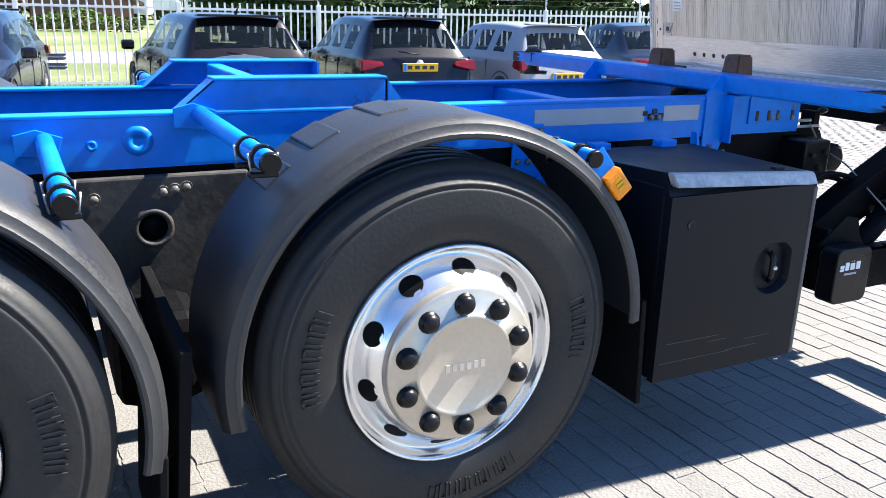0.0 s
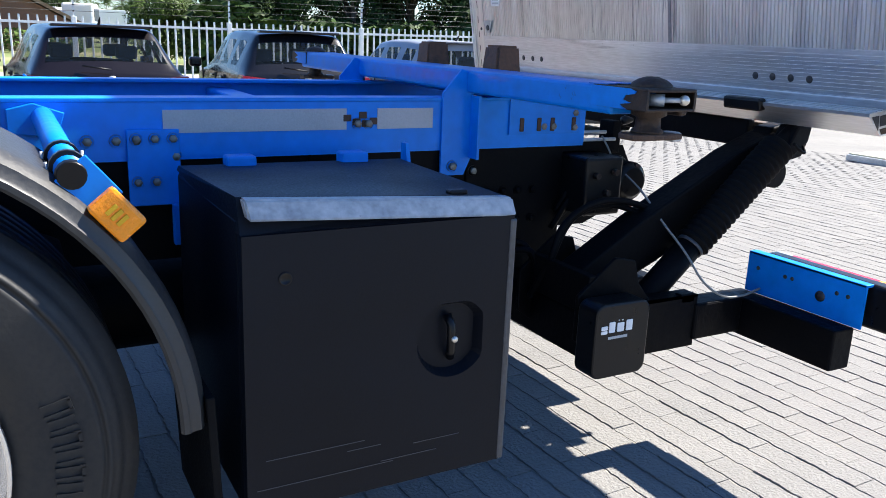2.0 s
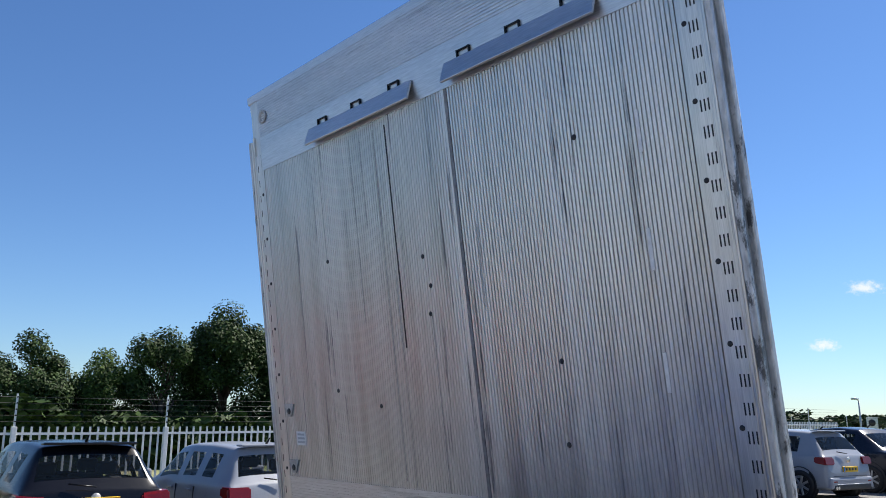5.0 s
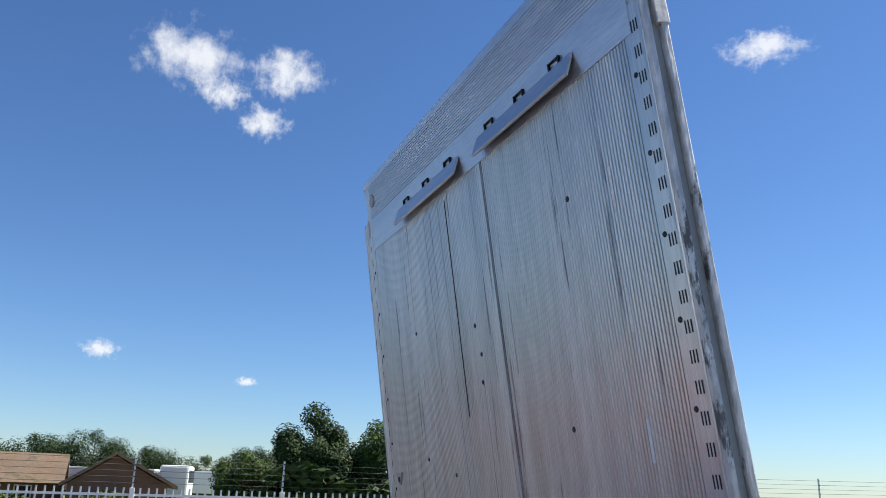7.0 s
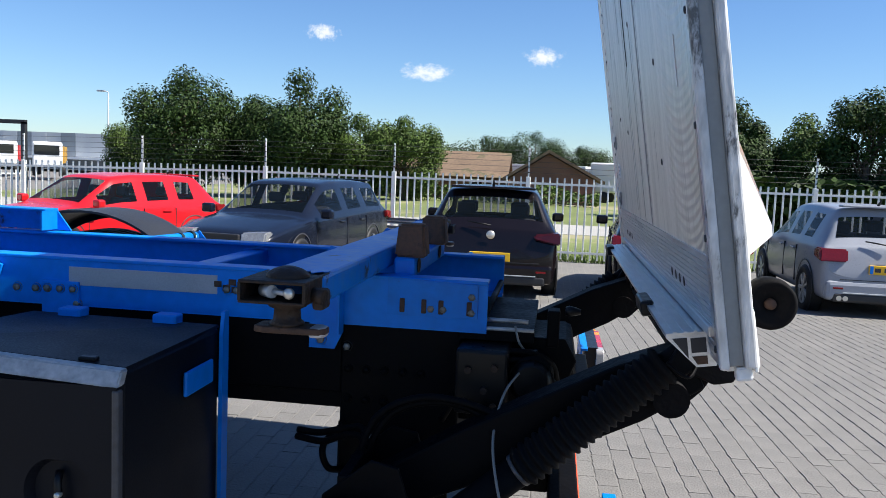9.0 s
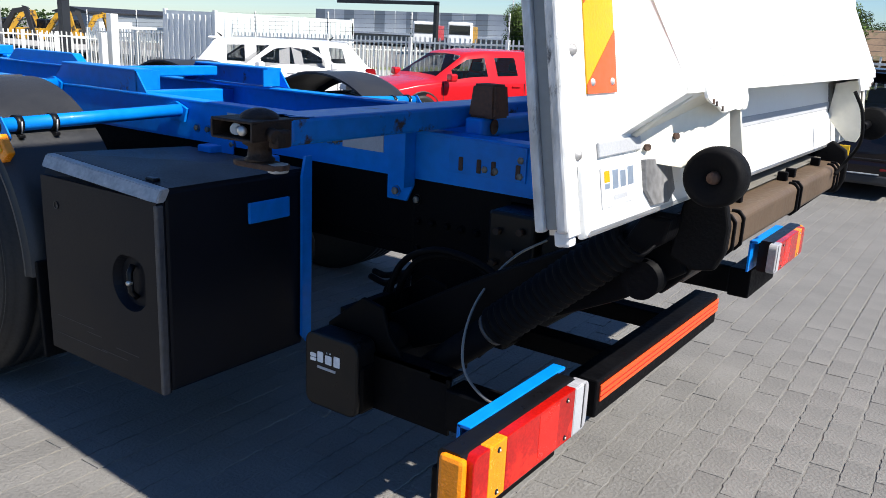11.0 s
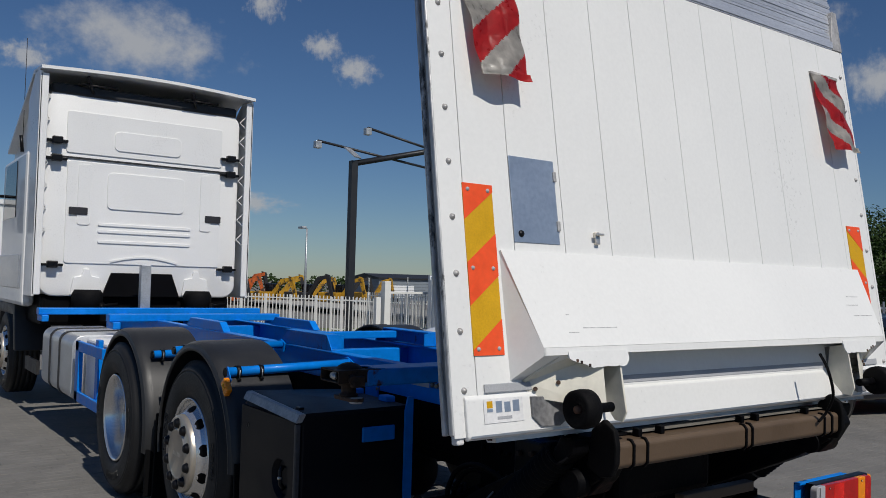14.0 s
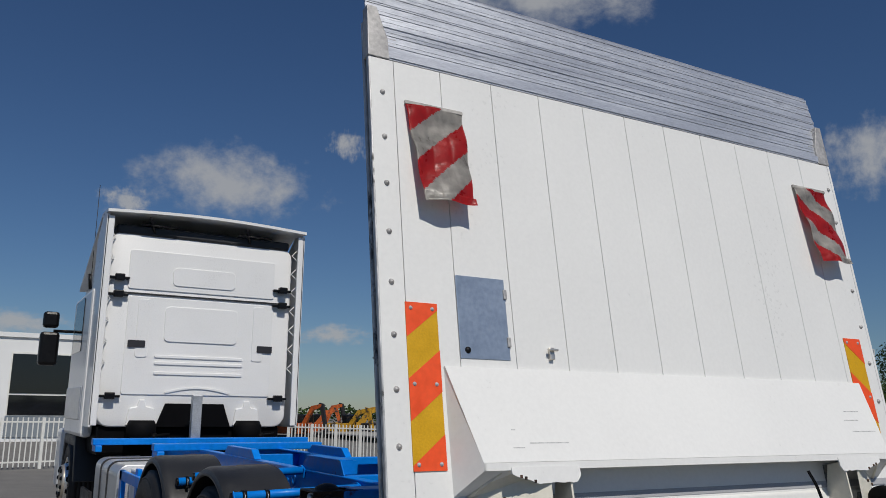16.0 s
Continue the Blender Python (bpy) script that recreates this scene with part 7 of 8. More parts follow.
build_hedge("far_tree_belt", (40, 92, -0.4), (-40, 92, -0.4), 4.2, 3, 1, M_LEAF, "far belt of green trees on the horizon", 20000)
build_hedge("far_tree_belt", (82, 60, -0.3), (82, -30, -0.3), 4.0, 3, 2, M_LEAF, "far belt of green trees on the horizon", 26000)
build_hedge("far_tree_belt", (-90, 75, -0.5), (-90, -20, -0.5), 3.2, 3, 3, M_LEAF, "far belt of green trees on the horizon", 6000)
build_hedge("roadside_bushes", (-14, 48, -0.45), (5, 47, -0.45), 1.5, 1.0, 4, M_LEAF2, "low green bushes along the field", 3500)
build_hedge("roadside_bushes", (7, 31, -0.45), (26, 30, -0.45), 3.4, 1.4, 5, M_LEAF, "low green bushes behind the fence", 15000)


def build_grass():
    rnd = random.Random(8)
    verts, faces = [], []
    for k in range(15000):
        x, y = rnd.uniform(-24, 34), 15.3 + abs(rnd.gauss(0, 0.5))
        z = ground_z(x, y) - 0.02
        a, b = rnd.uniform(0, 6.28), rnd.uniform(0.10, 0.30)
        d = Vector((math.cos(a), math.sin(a), 0))
        lean = Vector((rnd.gauss(0, 0.05), rnd.gauss(0, 0.05), b))
        i = len(verts)
        verts += [Vector((x, y, z)) - d * 0.012, Vector((x, y, z)) + d * 0.012, Vector((x, y, z)) + lean]
        faces.append((i, i + 1, i + 2))
    me = bpy.data.meshes.new("grass")
    me.from_pydata([tuple(v) for v in verts], [], faces)
    me.materials.append(mat("verge_grass", (0.11, 0.17, 0.03), 0.7, vary=0.3, scale=2, island_random=0.35))
    tagged(new("verge_grass", me), "rough green grass along the foot of the fence", "grass", kind="stuff")


build_grass()
M_ROADGREY = mat("far_road", (0.33, 0.32, 0.30), 0.9, vary=0.1, scale=0.4)
part("far_road", B(-60, 60, 24, 29, -0.50, -0.40), M_ROADGREY, None)
tagged(bpy.data.objects["far_road"], "pale concrete road beyond the grass verge", "road", kind="structure")

M_THATCH = mat("old_roof_tiles", (0.17, 0.115, 0.075), 0.9, vary=0.35, scale=0.8, bump=0.6, bump_scale=9, spots=(0.10, 0.09, 0.05), spot_scale=0.8)
M_BRICKWALL = mat("red_brown_brick_wall", (0.20, 0.10, 0.07), 0.9, vary=0.2, scale=1.2, bump=0.3, bump_scale=20)
M_PANELG = mat("grey_cladding", (0.42, 0.45, 0.48), 0.5, vary=0.06, scale=0.6)
M_PANELD = mat("dark_grey_cladding", (0.20, 0.23, 0.26), 0.5, vary=0.06, scale=0.6)
M_WALLWHITE = mat("white_cladding", (0.75, 0.76, 0.76), 0.5, vary=0.05, scale=0.5)
M_MACHY = mat("yellow_machine_paint", (0.45, 0.24, 0.012), 0.55, vary=0.3, scale=2, spots=(0.03, 0.028, 0.025), spot_scale=1.1, spot_amount=0.54)
M_MACHO = mat("orange_machine_paint", (0.45, 0.09, 0.012), 0.55, vary=0.3, scale=2, spots=(0.03, 0.028, 0.025), spot_scale=1.1, spot_amount=0.54)
M_CONTAINER = mat("pale_grey_container", (0.66, 0.69, 0.70), 0.5, vary=0.1, scale=1)
M_SLAB = mat("pale_yellow_slab", (0.50, 0.47, 0.34), 0.8, vary=0.15, scale=2, bump=0.2)


def build_barn():
    b = thing("farmhouse", "long low farmhouse with a weathered brown roof", "house", (-0.36, 0, -0.5))
    b.scale = (1.4, 1, 1.3)
    part("wall", B(-8.4, -0.4, 53.4, 58.6, 0, 1.35), M_BRICKWALL, b)
    part("roof", PR([(52.8, 1.2), (56.0, 2.55), (59.2, 1.2), (56.0, 2.35)], "x", -8.7, -0.3), M_THATCH, b)
    for x in (-6.6, -4.4, -2.2):
        w = part("window", B(x, x + 0.7, 53.34, 53.42, 0.5, 1.1), M_FENCE, b)
        part("pane", B(x + 0.06, x + 0.64, 53.32, 53.35, 0.56, 1.04), M_DARKGLASS, w)
    part("gable_wall", PR([(-0.1, 0), (3.7, 0), (3.7, 1.25), (1.6, 2.45), (-0.1, 1.25)], "y", 49.6, 56), M_BRICKWALL, b)
    r = bmesh.new()
    quad_box(r, [(-0.4, 49.3, 1.1), (1.6, 49.3, 2.5), (1.6, 56.2, 2.5), (-0.4, 56.2, 1.1), (-0.4, 49.3, 1.25), (1.6, 49.3, 2.65), (1.6, 56.2, 2.65), (-0.4, 56.2, 1.25)])
    quad_box(r, [(1.6, 49.3, 2.5), (4.1, 49.3, 1.1), (4.1, 56.2, 1.1), (1.6, 56.2, 2.5), (1.6, 49.3, 2.65), (4.1, 49.3, 1.25), (4.1, 56.2, 1.25), (1.6, 56.2, 2.65)])
    part("gable_roof", r, M_THATCH, b)
    part("chimney", B(-6.9, -6.5, 55.8, 56.2, 2.2, 2.9), M_BRICKWALL, b)


def build_warehouse():
    w = thing("warehouse", "long grey panelled warehouse in the distance", "warehouse", (0, 0, -0.5))
    part("base_wall", B(-90, -50, 95, 110, 0, 1.6), M_PANELD, w)
    for k in range(20):
        x = -90 + k * 2.0
        part("panel", B(x, x + 1.96, 94.9 - 0.05 * (k % 2), 96, 1.6, 4.6), M_PANELG if k % 3 else M_PANELD, w)
    part("canopy", B(-90, -49, 93, 95, 1.3, 1.6), M_WALLWHITE, w)


def build_lamp_post(p, h, label, arm=(1.0, 0)):
    l = thing("street_lamp", label, "street lamp", p, group="street lamps")
    part("pole", T([(0, 0, 0), (0, 0, h)], [0.09, 0.05], 10), M_GALV, l)
    part("arm", T([(0, 0, h), (-0.5 * arm[0], -0.5 * arm[1], h + 0.08)], 0.035, 8), M_GALV, l)
    part("lantern", B(-0.95, -0.3, -0.14, 0.14, h + 0.03, h + 0.16, bevel=0.03), M_GALV, l)


def build_gate_frame():
    g = thing("goal_frame", "black steel portal frame beyond the fence", "frame", (-26.8, 40, -0.5))
    part("post", B(-0.12, 0.12, -0.12, 0.12, 0, 3.6), M_POLE, g)
    part("beam", B(-8, 0.12, -0.12, 0.12, 3.5, 3.72), M_POLE, g)


def build_yard_pole():
    """The dark portal with two long lamp arms."""
    g = thing("yard_light_pole", "dark steel yard pole with long lamp arms", "light pole", (-21.8, 13.3, ground_z(-21.8, 13.3)))
    part("pole", B(-0.13, 0.13, -0.13, 0.13, 0, 6.55, bevel=0.01), M_POLE, g)
    a = Vector((0, 0, 6.45))
    part("beam", T([a, a + Vector((0, 8.0, 2.0))], 0.11, 4), M_POLE, g)
    for e, q in (((-0.4, -1.3, 0.75), (0, 5.0, 0.0)), ((-0.4, 0.8, 1.5), (0, 5.5, 0.6))):
        s0 = a + Vector(e)
        part("lamp_arm", T([s0, a + Vector(q)], 0.05, 6), M_POLE, g)
        h = part("lamp_head", B(s0.x - 0.12, s0.x + 0.12, s0.y - 0.12, s0.y + 0.12, s0.z - 0.28, s0.z - 0.02, bevel=0.02), M_GALV, g)
    part("solar_panel", shift(B(-0.3, 0.3, -0.25, 0.25, -0.02, 0.02), pose(0, -0.05, 6.85, 0, 40, 30)), M_GALV, g)


def build_container(x0, x1, y0, y1, z0, h):
    c = thing("shipping_container", "pale grey corrugated steel container", "container", (x0, y0, z0))
    L1, W1 = x1 - x0, y1 - y0
    part("shell", B(0.03, L1 - 0.03, 0.03, W1 - 0.03, 0.05, h - 0.05), M_CONTAINER, c)
    for k in range(int(L1 / 0.25)):
        part("corrugation", B(0.1 + k * 0.25, 0.22 + k * 0.25, 0.0, 0.03, 0.15, h - 0.15), M_CONTAINER, c)
    for k in range(int(W1 / 0.25)):
        part("corrugation", B(L1 - 0.03, L1, 0.1 + k * 0.25, 0.22 + k * 0.25, 0.15, h - 0.15), M_CONTAINER, c)
    for y in (0, W1 - 0.1):
        for x in (0, L1 - 0.1):
            part("corner_post", B(x, x + 0.1, y, y + 0.1, 0, h), M_CONTAINER, c)


def build_excavator(x, y, m, a, seed):
    """A parked digger: tracks, house, boom, stick and bucket."""
    e = thing("excavator", "parked excavator with a raised boom in a far yard", "excavator", (x, y, -1.35), a, group="excavators")
    e.scale = (0.78, 0.78, 0.86)
    for s in (-1, 1):
        part("track", PR(round_rect(-1.6, 1.6, 0, 0.8, 0.38), "y", s * 1.0 - 0.25, s * 1.0 + 0.25), M_TRIM, e)
    part("house", B(-1.5, 0.9, -1.1, 1.1, 0.9, 1.9, bevel=0.1), m, e)
    part("cab", B(0.0, 1.0, 0.2, 1.1, 1.0, 2.7, bevel=0.1), M_DARKGLASS, e)
    rnd = random.Random(seed)
    t = rnd.uniform(-0.3, 0.3)
    part("boom", PR([(0.8, 1.5), (2.2, 3.3 + t), (3.4, 3.5 + t), (3.4, 3.2 + t), (2.4, 2.9 + t), (1.3, 1.4)], "y", -0.3, 0.05), m, e)
    part("stick", PR([(3.1, 3.6 + t), (3.6, 3.5 + t), (4.2, 1.2), (3.9, 1.2)], "y", -0.28, 0.02), m if seed % 2 else M_TRIM, e)
    part("bucket", PR([(3.7, 1.3), (4.4, 1.2), (4.3, 0.6), (3.6, 0.5)], "y", -0.6, 0.4), M_TRIM, e)


def build_showroom():
    b = thing("white_building", "white building with dark glass bays", "building", (-45, -6, -0.5))
    part("wall", B(-12, 0, -20, 11.5, 0, 5.8, bevel=0.02), M_WALLWHITE, b)
    for y0, y1 in ((-18, -12.5), (-11.5, -6.0), (6.8, 10.6)):
        w = part("window", B(-0.02, 0.06, y0, y1, 1.4, 4.8), M_FENCE, b)
        part("pane", B(0.05, 0.09, y0 + 0.08, y1 - 0.08, 2.6, 4.7), M_DARKGLASS, w)
        part("pane", B(0.05, 0.09, y0 + 0.08, y1 - 0.08, 1.45, 2.5), M_DARKGLASS, w)
    part("roof_edge", B(-12.1, 0.12, -20.1, 11.6, 5.6, 5.85), M_WALLWHITE, b)
    for y0, y1 in ((6.8, 10.6),):
        part("dark_band", B(0.02, 0.08, y0, y1, 0.3, 1.35), M_PANELD, b)


def build_lorry(x, y, m, m2, rz):
    t = thing("lorry", "parked lorry in a far yard", "lorry", (x, y, -0.5), rz, group="far lorries")
    part("cab", B(-1.0, 0.9, -1.1, 1.1, 0.8, 2.9, bevel=0.15), m, t)
    part("windscreen", B(0.86, 0.93, -0.95, 0.95, 1.8, 2.6, bevel=0.02), M_DARKGLASS, t)
    part("trailer", B(-8, -1.3, -1.15, 1.15, 1.1, 2.6, bevel=0.03), m2, t)
    for xx in (0, -4.5, -6):
        for yy in (-1.0, 1.0):
            part("wheel", L([(0, -0.15), (0.4, -0.15), (0.45, 0), (0.4, 0.15), (0, 0.15)], (xx, yy, 0.45), seg=16), M_TYRE, t)


build_barn()
build_warehouse()
build_gate_frame()
build_yard_pole()
build_showroom()
shed = thing("dark_shed", "long dark grey shed beyond the yard", "shed", (-72, 45.3, -1.5))
part("wall", B(-6, 0, 0, 22, 0, 3.1, bevel=0.03), M_PANELD, shed)
part("roof", PR([(-6.2, 3.1), (0.2, 3.1), (0.2, 3.25), (-3, 3.7), (-6.2, 3.25)], "y", -0.2, 22.2), M_TRIM, shed)
part("white_panel", B(0.01, 0.08, 0.9, 4.6, 1.0, 2.4, bevel=0.02), M_WALLWHITE, shed)
gate = thing("sliding_gate", "white steel sliding gate with upright bars", "gate", (-19.0, 12.8, ground_z(-19, 13)))
part("gate_post", B(-0.09, 0.09, -0.09, 0.09, 0, 1.5, bevel=0.01), M_FENCE, gate)
part("gate_post", B(-0.12, 0.12, 0.22, 0.46, 0, 2.05, bevel=0.01), M_FENCE, gate)
part("bottom_beam", B(-0.06, 0.06, 0.46, 3.2, 0.28, 0.44, bevel=0.01), M_FENCE, gate)
part("top_beam", B(-0.04, 0.04, 0.46, 3.2, 1.62, 1.70, bevel=0.01), M_FENCE, gate)
for k in range(19):
    part("bar", B(-0.012, 0.012, 0.56 + k * 0.14, 0.58 + k * 0.14, 0.44, 1.62), M_GALV, gate)
build_lamp_post((-33.4, 60, -0.5), 7.0, "tall galvanised street lamp beyond the fence")
build_lamp_post((60, 23.0, -0.2), 3.4, "tall galvanised street lamp beyond the fence")
build_lamp_post((-40, 20.5, -0.6), 5.1, "tall galvanised street lamp beyond the fence")
build_container(-18.6, -16.2, 14.6, 20.6, 1.74 - 2.45, 2.45)
for k, (y, m) in enumerate(((20.0, M_MACHO), (21.4, M_MACHO), (22.8, M_MACHO), (24.1, M_MACHY), (25.3, M_MACHY), (26.4, M_MACHY), (27.5, M_TRIM), (28.5, M_MACHY), (29.6, M_TRIM), (30.8, M_MACHY), (32.2, M_TRIM), (36.0, M_MACHY))):
    build_excavator(-60 - 1.5 * (k % 3), y + 2.5, m, 35 + 30 * (k % 3), k)
for k, (x, y, m, m2) in enumerate(((-40, 62, M_WALLWHITE, M_MACHY), (-47, 66, M_WALLWHITE, M_FLAGRED), (-33, 66, M_WALLWHITE, M_WALLWHITE), (6.0, 58, M_WALLWHITE, M_WALLWHITE), (10.5, 60, M_WALLWHITE, M_WALLWHITE), (-56, 20, M_WALLWHITE, M_WALLWHITE))):
    build_lorry(x, y, m, m2, -60 if k < 3 else -15)
build_fence("yard_fence", (-24.3, 9.2, 0), (0.75, 0.62, 0), 6, 1.45, 0.13, "white bar fence at the yard entrance", wires=False)
build_fence("yard_fence", (-21.0, -4.2, 0), (-0.75, 2.55, 0), 5, 1.45, 0.145, "white bar fence at the yard entrance", wires=False)
build_fence("yard_fence", (-24.5, 14.0, 0), (1.6, 1.5, 0), 6, 1.45, 0.145, "white bar fence at the yard entrance", wires=False)
build_fence("yard_fence", (41, 24.0, 0), (0.0, -2.7, 0), 14, 1.45, 0.16, "white bar fence along the far side of the yard", wires=True)

# guard rail section in front of the fence, slab, sign
g = thing("guard_rail", "short galvanised guard rail section by the fence", "guard rail", (0, 0, ground_z(-0.6, 14.3)))
for z in (0.50, 0.66):
    part("beam", PR([(14.20, z), (14.26, z + 0.03), (14.20, z + 0.06), (14.26, z + 0.09), (14.20, z + 0.12), (14.23, z + 0.12), (14.30, z + 0.09), (14.24, z + 0.06), (14.30, z + 0.03), (14.23, z)], "x", -1.15, -0.35), M_GALV, g)
part("post", B(-0.75, -0.65, 14.26, 14.36, 0, 0.75), M_GALV, g)
slab = thing("concrete_slab", "long pale yellowish slab lying on the paving", "slab", (9.55, -1.5, 0.045))
part("plate", B(0, 0.66, 0, 6.4, -0.04, 0.05, bevel=0.01), M_SLAB, slab)
part("edge_strip", B(-0.04, 0.0, 0, 6.4, -0.04, 0.03), M_GALV, slab)
sg = thing("parking_sign", "small square sign on a post", "sign", (52, 19.07, -0.2))
part("post", T([(0, 0, -0.2), (0, 0, 2.2)], 0.04, 8), M_GALV, sg)
part("board", B(-0.05, -0.02, -0.32, 0.32, 1.5, 2.2, bevel=0.01), M_FENCE, sg)
part("disc", L([(0, -0.07), (0.2, -0.07), (0.2, -0.05)], (0, 0, 1.88), "x", seg=20), M_INK, sg)


def build_flag(at):
    """A tall pole with a narrow dark blue flag; its lettering stays plain shapes."""
    f = thing("banner_flag", "tall dark blue banner flag with white shapes on a pole", "flag", (at[0], at[1], ground_z(*at)))
    part("pole", T([(0, 0, 0), (0, 0, 3.48)], [0.028, 0.020], 10), M_GALV, f)
    n = 10
    bm = bmesh.new()
    cols = []
    for k in range(n + 1):
        t = k / n
        x = 0.035 * math.sin(5.0 * t)
        cols.append([bm.verts.new((x + d, -0.03 - 0.62 * t, z)) for d in (0.0, 0.006) for z in (1.98, 3.44 - 0.05 * t)])
    for p, q in zip(cols, cols[1:]):
        for i, j in ((0, 1), (1, 3), (3, 2), (2, 0)):
            bm.faces.new((p[i], p[j], q[j], q[i]))
    bm.faces.new([cols[0][i] for i in (0, 1, 3, 2)])
    bm.faces.new([cols[-1][i] for i in (2, 3, 1, 0)])
    bmesh.ops.recalc_face_normals(bm, faces=bm.faces)
    cloth = part("cloth", bm, mat("dark_blue_flag_cloth", (0.02, 0.022, 0.16), 0.7, vary=0.2, scale=5, bump=0.2, bump_scale=12), f, "dark blue cloth")
    for k, z in enumerate((2.25, 2.52, 2.80, 3.08)):
        part("white_shape", B(-0.012, -0.004, -0.34 + 0.02 * (k % 2), -0.10, z, z + 0.17, bevel=0.003), M_PAPERWHITE, cloth)


build_flag((14.0, 3.265))


# ---- clouds: far soft sheets ----
def cloud_material(seed):
    m = bpy.data.materials.new("cloud")
    m.use_nodes = True
    n, l = m.node_tree.nodes, m.node_tree.links
    n.remove(n["Principled BSDF"])
    out = n["Material Output"]
    tc = n.new("ShaderNodeTexCoord")
    gr = n.new("ShaderNodeTexGradient")
    gr.gradient_type = "SPHERICAL"
    mp = n.new("ShaderNodeMapping")
    mp.inputs["Location"].default_value = (seed * 7.3, seed * 3.1, 0)
    mp.inputs["Scale"].default_value = (1.6, 0.8, 1)
    l.new(tc.outputs["Object"], mp.inputs[0])
    l.new(tc.outputs["Object"], gr.inputs[0])
    nz = n.new("ShaderNodeTexNoise")
    nz.inputs["Scale"].default_value, nz.inputs["Detail"].default_value, nz.inputs["Roughness"].default_value = 2.2, 8, 0.62
    l.new(mp.outputs[0], nz.inputs[0])
    ad = n.new("ShaderNodeMath")
    ad.operation = "MULTIPLY_ADD"
    ad.inputs[1].default_value, ad.inputs[2].default_value = 1.5, -0.98
    l.new(nz.outputs[0], ad.inputs[0])
    sm = n.new("ShaderNodeMath")
    sm.operation = "ADD"
    l.new(ad.outputs[0], sm.inputs[0])
    l.new(gr.outputs[0], sm.inputs[1])
    rg = n.new("ShaderNodeMapRange")
    rg.interpolation_type = "SMOOTHSTEP"
    rg.inputs[1].default_value, rg.inputs[2].default_value, rg.inputs[4].default_value = 0.0, 0.75, 0.85
    l.new(sm.outputs[0], rg.inputs[0])
    em = n.new("ShaderNodeEmission")
    em.inputs[0].default_value, em.inputs[1].default_value = (0.95, 0.97, 1.0, 1), 0.6
    tr = n.new("ShaderNodeBsdfTransparent")
    mx = n.new("ShaderNodeMixShader")
    l.new(rg.outputs[0], mx.inputs[0])
    l.new(tr.outputs[0], mx.inputs[1])
    l.new(em.outputs[0], mx.inputs[2])
    l.new(mx.outputs[0], out.inputs[0])
    return m


CLOUDS = ((165.3, 15.2, 14.0, 5.0), (171.9, 13.3, 4.0, 1.8), (157.0, 18.2, 3.0, 2.0), (154.7, 19.4, 2.4, 1.4), (152.9, 15.8, 3.2, 1.8), (150.6, 14.4, 4.0, 2.0), (142.8, 28.5, 18, 5.5), (121.0, 16.0, 8, 4.5), (157.4, 5.0, 6.0, 1.5), (177.8, 5.0, 8, 1.8),
          (99.1, 6.6, 4.2, 1.2), (91.2, 7.9, 3.0, 1.2), (106.4, 8.9, 2.4, 1.1), (88.0, 27.8, 8.0, 4.0), (80.9, 27.5, 6.0, 3.2), (85.5, 25.7, 4.2, 2.2), (82.4, 24.1, 4.2, 2.2), (44.9, 28.8, 6.0, 2.2), (115.7, 13.1, 5.6, 3.4), (81.7, 6.4, 1.9, 0.7), (21.2, 8.4, 2.6, 0.9), (23.8, 4.9, 2.2, 0.8), (140, 9.5, 5, 1.2))
for k, (az, el, w, h) in enumerate(CLOUDS):
    d = Vector((math.cos(radians(el)) * math.cos(radians(az)), math.cos(radians(el)) * math.sin(radians(az)), math.sin(radians(el))))
    r = 1500.0
    bm = bmesh.new()
    bmesh.ops.create_grid(bm, x_segments=1, y_segments=1, size=1.0)
    o = part("cloud", bm, cloud_material(k), None)
    o.matrix_world = look((2.5, 0, 1.5), (2.5 + d.x, d.y, 1.5 + d.z)) @ Matrix.Translation((0, 0, -r)) @ Matrix.Diagonal((r * math.tan(radians(w * 0.62)), r * math.tan(radians(h * 0.75)), 1, 1))
    tagged(o, "soft white fair weather cloud", "cloud", kind="structure")


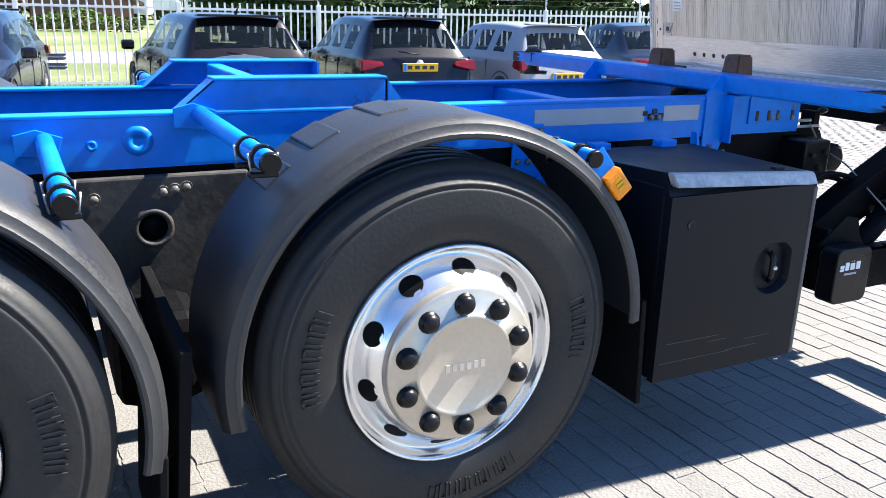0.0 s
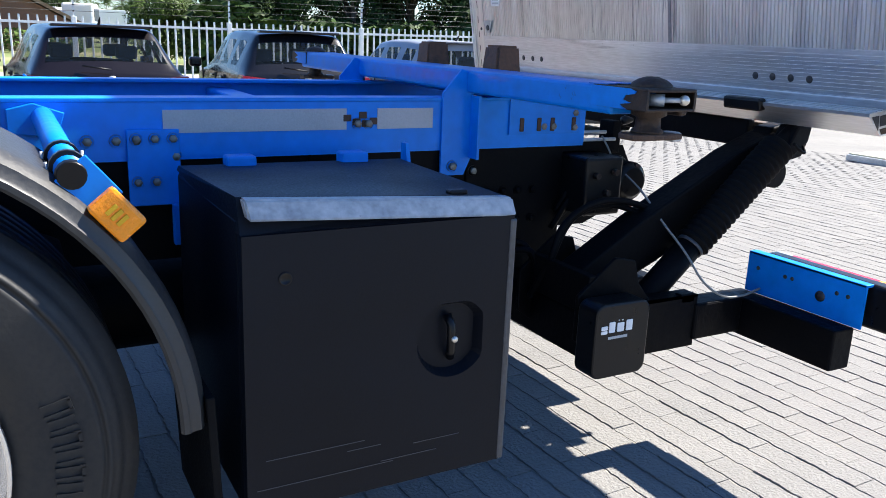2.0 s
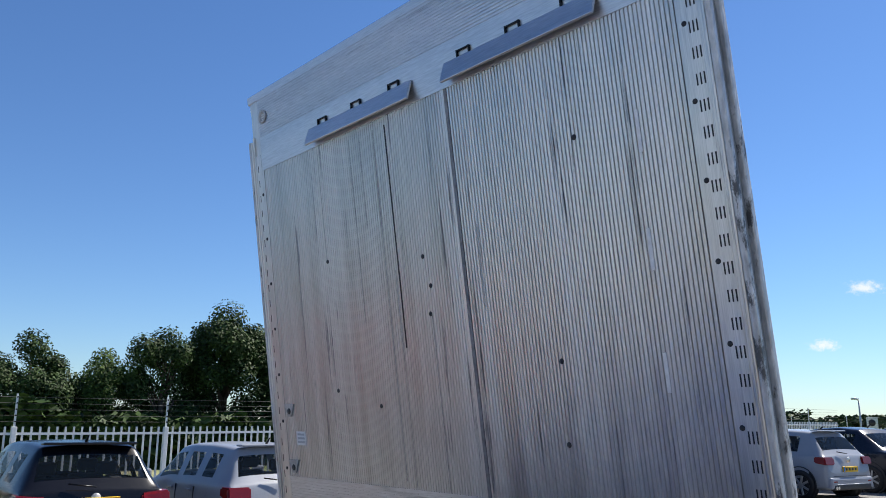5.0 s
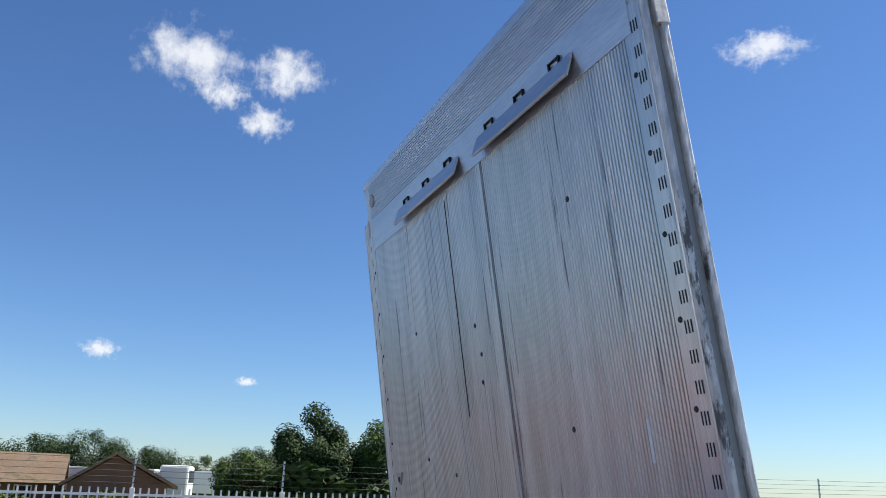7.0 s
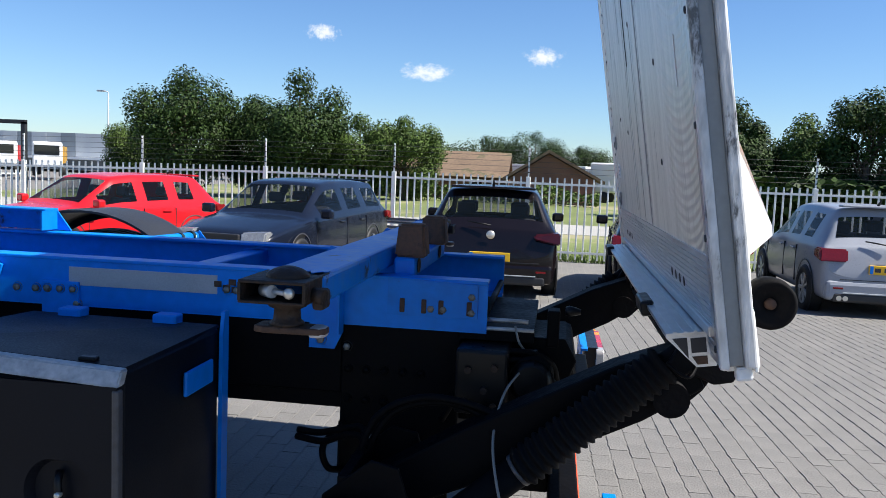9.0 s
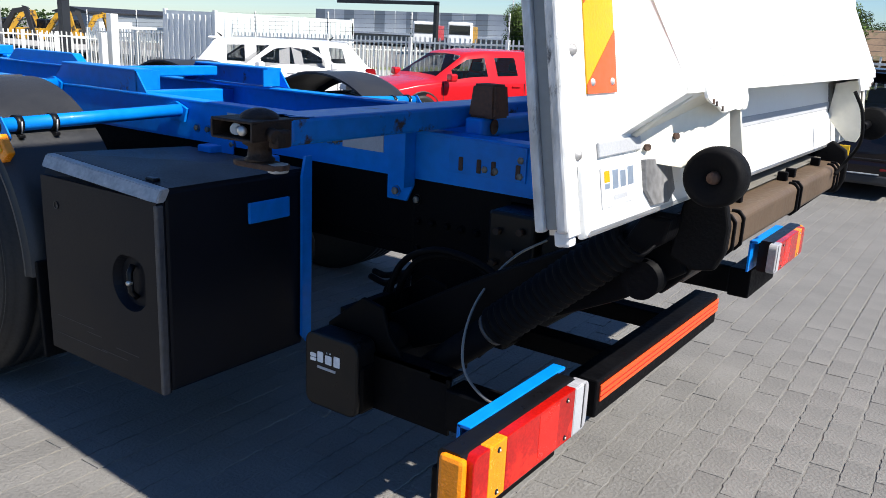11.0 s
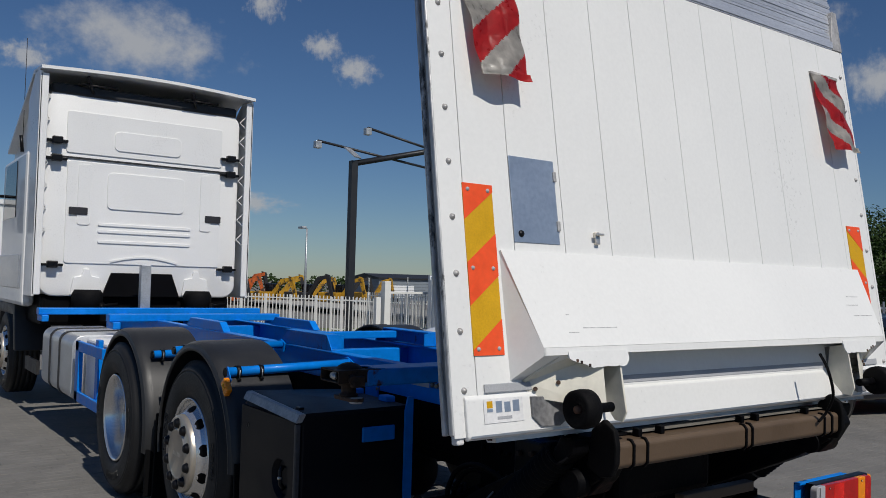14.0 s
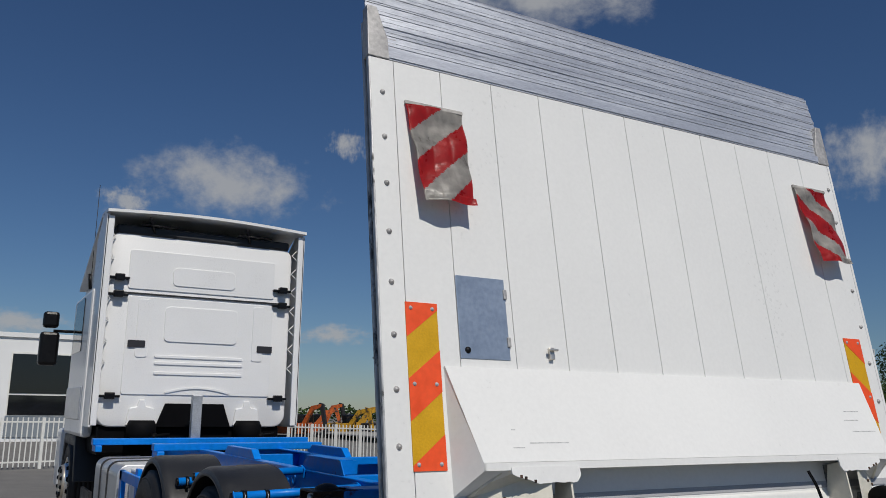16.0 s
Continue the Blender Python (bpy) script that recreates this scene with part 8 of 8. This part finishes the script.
# ---- paving blocks near the truck ----
def brick_outline(seed):
    rnd = random.Random(seed)
    hw, hl = 0.0488, 0.1046
    pts = []
    for side in (1, -1):
        for k in range(15):
            wave = 0.0022 * math.sin(k * 2 * math.pi / 7)
            pts.append((side * hw + wave * side + rnd.uniform(-0.0026, 0.0026), side * (-hl + 2 * hl * k / 14)))
    return pts


def brick_mesh(seed):
    pts = brick_outline(seed)
    n = len(pts)
    v = [(x * 0.965, y * 0.993, 0.0) for x, y in pts] + [(x, y, -0.0035) for x, y in pts] + [(x, y, -0.016) for x, y in pts]
    f = [tuple(range(n))]
    for r in range(2):
        for k in range(n):
            j = (k + 1) % n
            f.append((r * n + k, (r + 1) * n + k, (r + 1) * n + j, r * n + j))
    return v, f


def build_bricks():
    rnd = random.Random(21)
    kinds = [brick_mesh(k) for k in range(5)]
    shared = []
    for k, (v, f) in enumerate(kinds):
        me = bpy.data.meshes.new("brick")
        me.from_pydata(v, [], f)
        me.materials.append(M_BRICKOB)
        shared.append(me)
    turn = radians(1.5)
    c, s = math.cos(turn), math.sin(turn)
    verts, faces = [], []
    single = 0
    for i in range(-46, 88):
        for j in range(-14, 48):
            x = 1.0 + i * 0.105
            y = j * 0.21 + (0.105 if i % 2 else 0.0)
            wx, wy = c * x - s * y, s * x + c * y
            dz = rnd.uniform(-0.0018, 0.0018)
            z = ground_z(wx, wy) + dz
            k = rnd.randrange(5)
            tx, ty = rnd.gauss(0, 0.006), rnd.gauss(0, 0.006)
            if 2.55 < wx < 3.95 and 0.3 < wy < 4.6 and single < 300:
                o = new("brick", shared[k])
                o.parent = ground
                o.matrix_local = Matrix.Translation((wx, wy, z)) @ Euler((ty * 0.6, tx * 0.6, turn + rnd.gauss(0, 0.004))).to_matrix().to_4x4()
                single += 1
                continue
            v, f = kinds[k]
            b = len(verts)
            for px, py, pz in v:
                verts.append((wx + c * px - s * py, wy + s * px + c * py, z + pz + px * tx + py * ty * 0.5))
            faces += [tuple(b + q for q in ff) for ff in f]
    me = bpy.data.meshes.new("paving_bricks")
    me.from_pydata(verts, [], faces)
    me.materials.append(M_BRICK)
    o = new("paving_bricks", me)
    o.parent = ground
    o["kind"] = "stuff"


build_bricks()
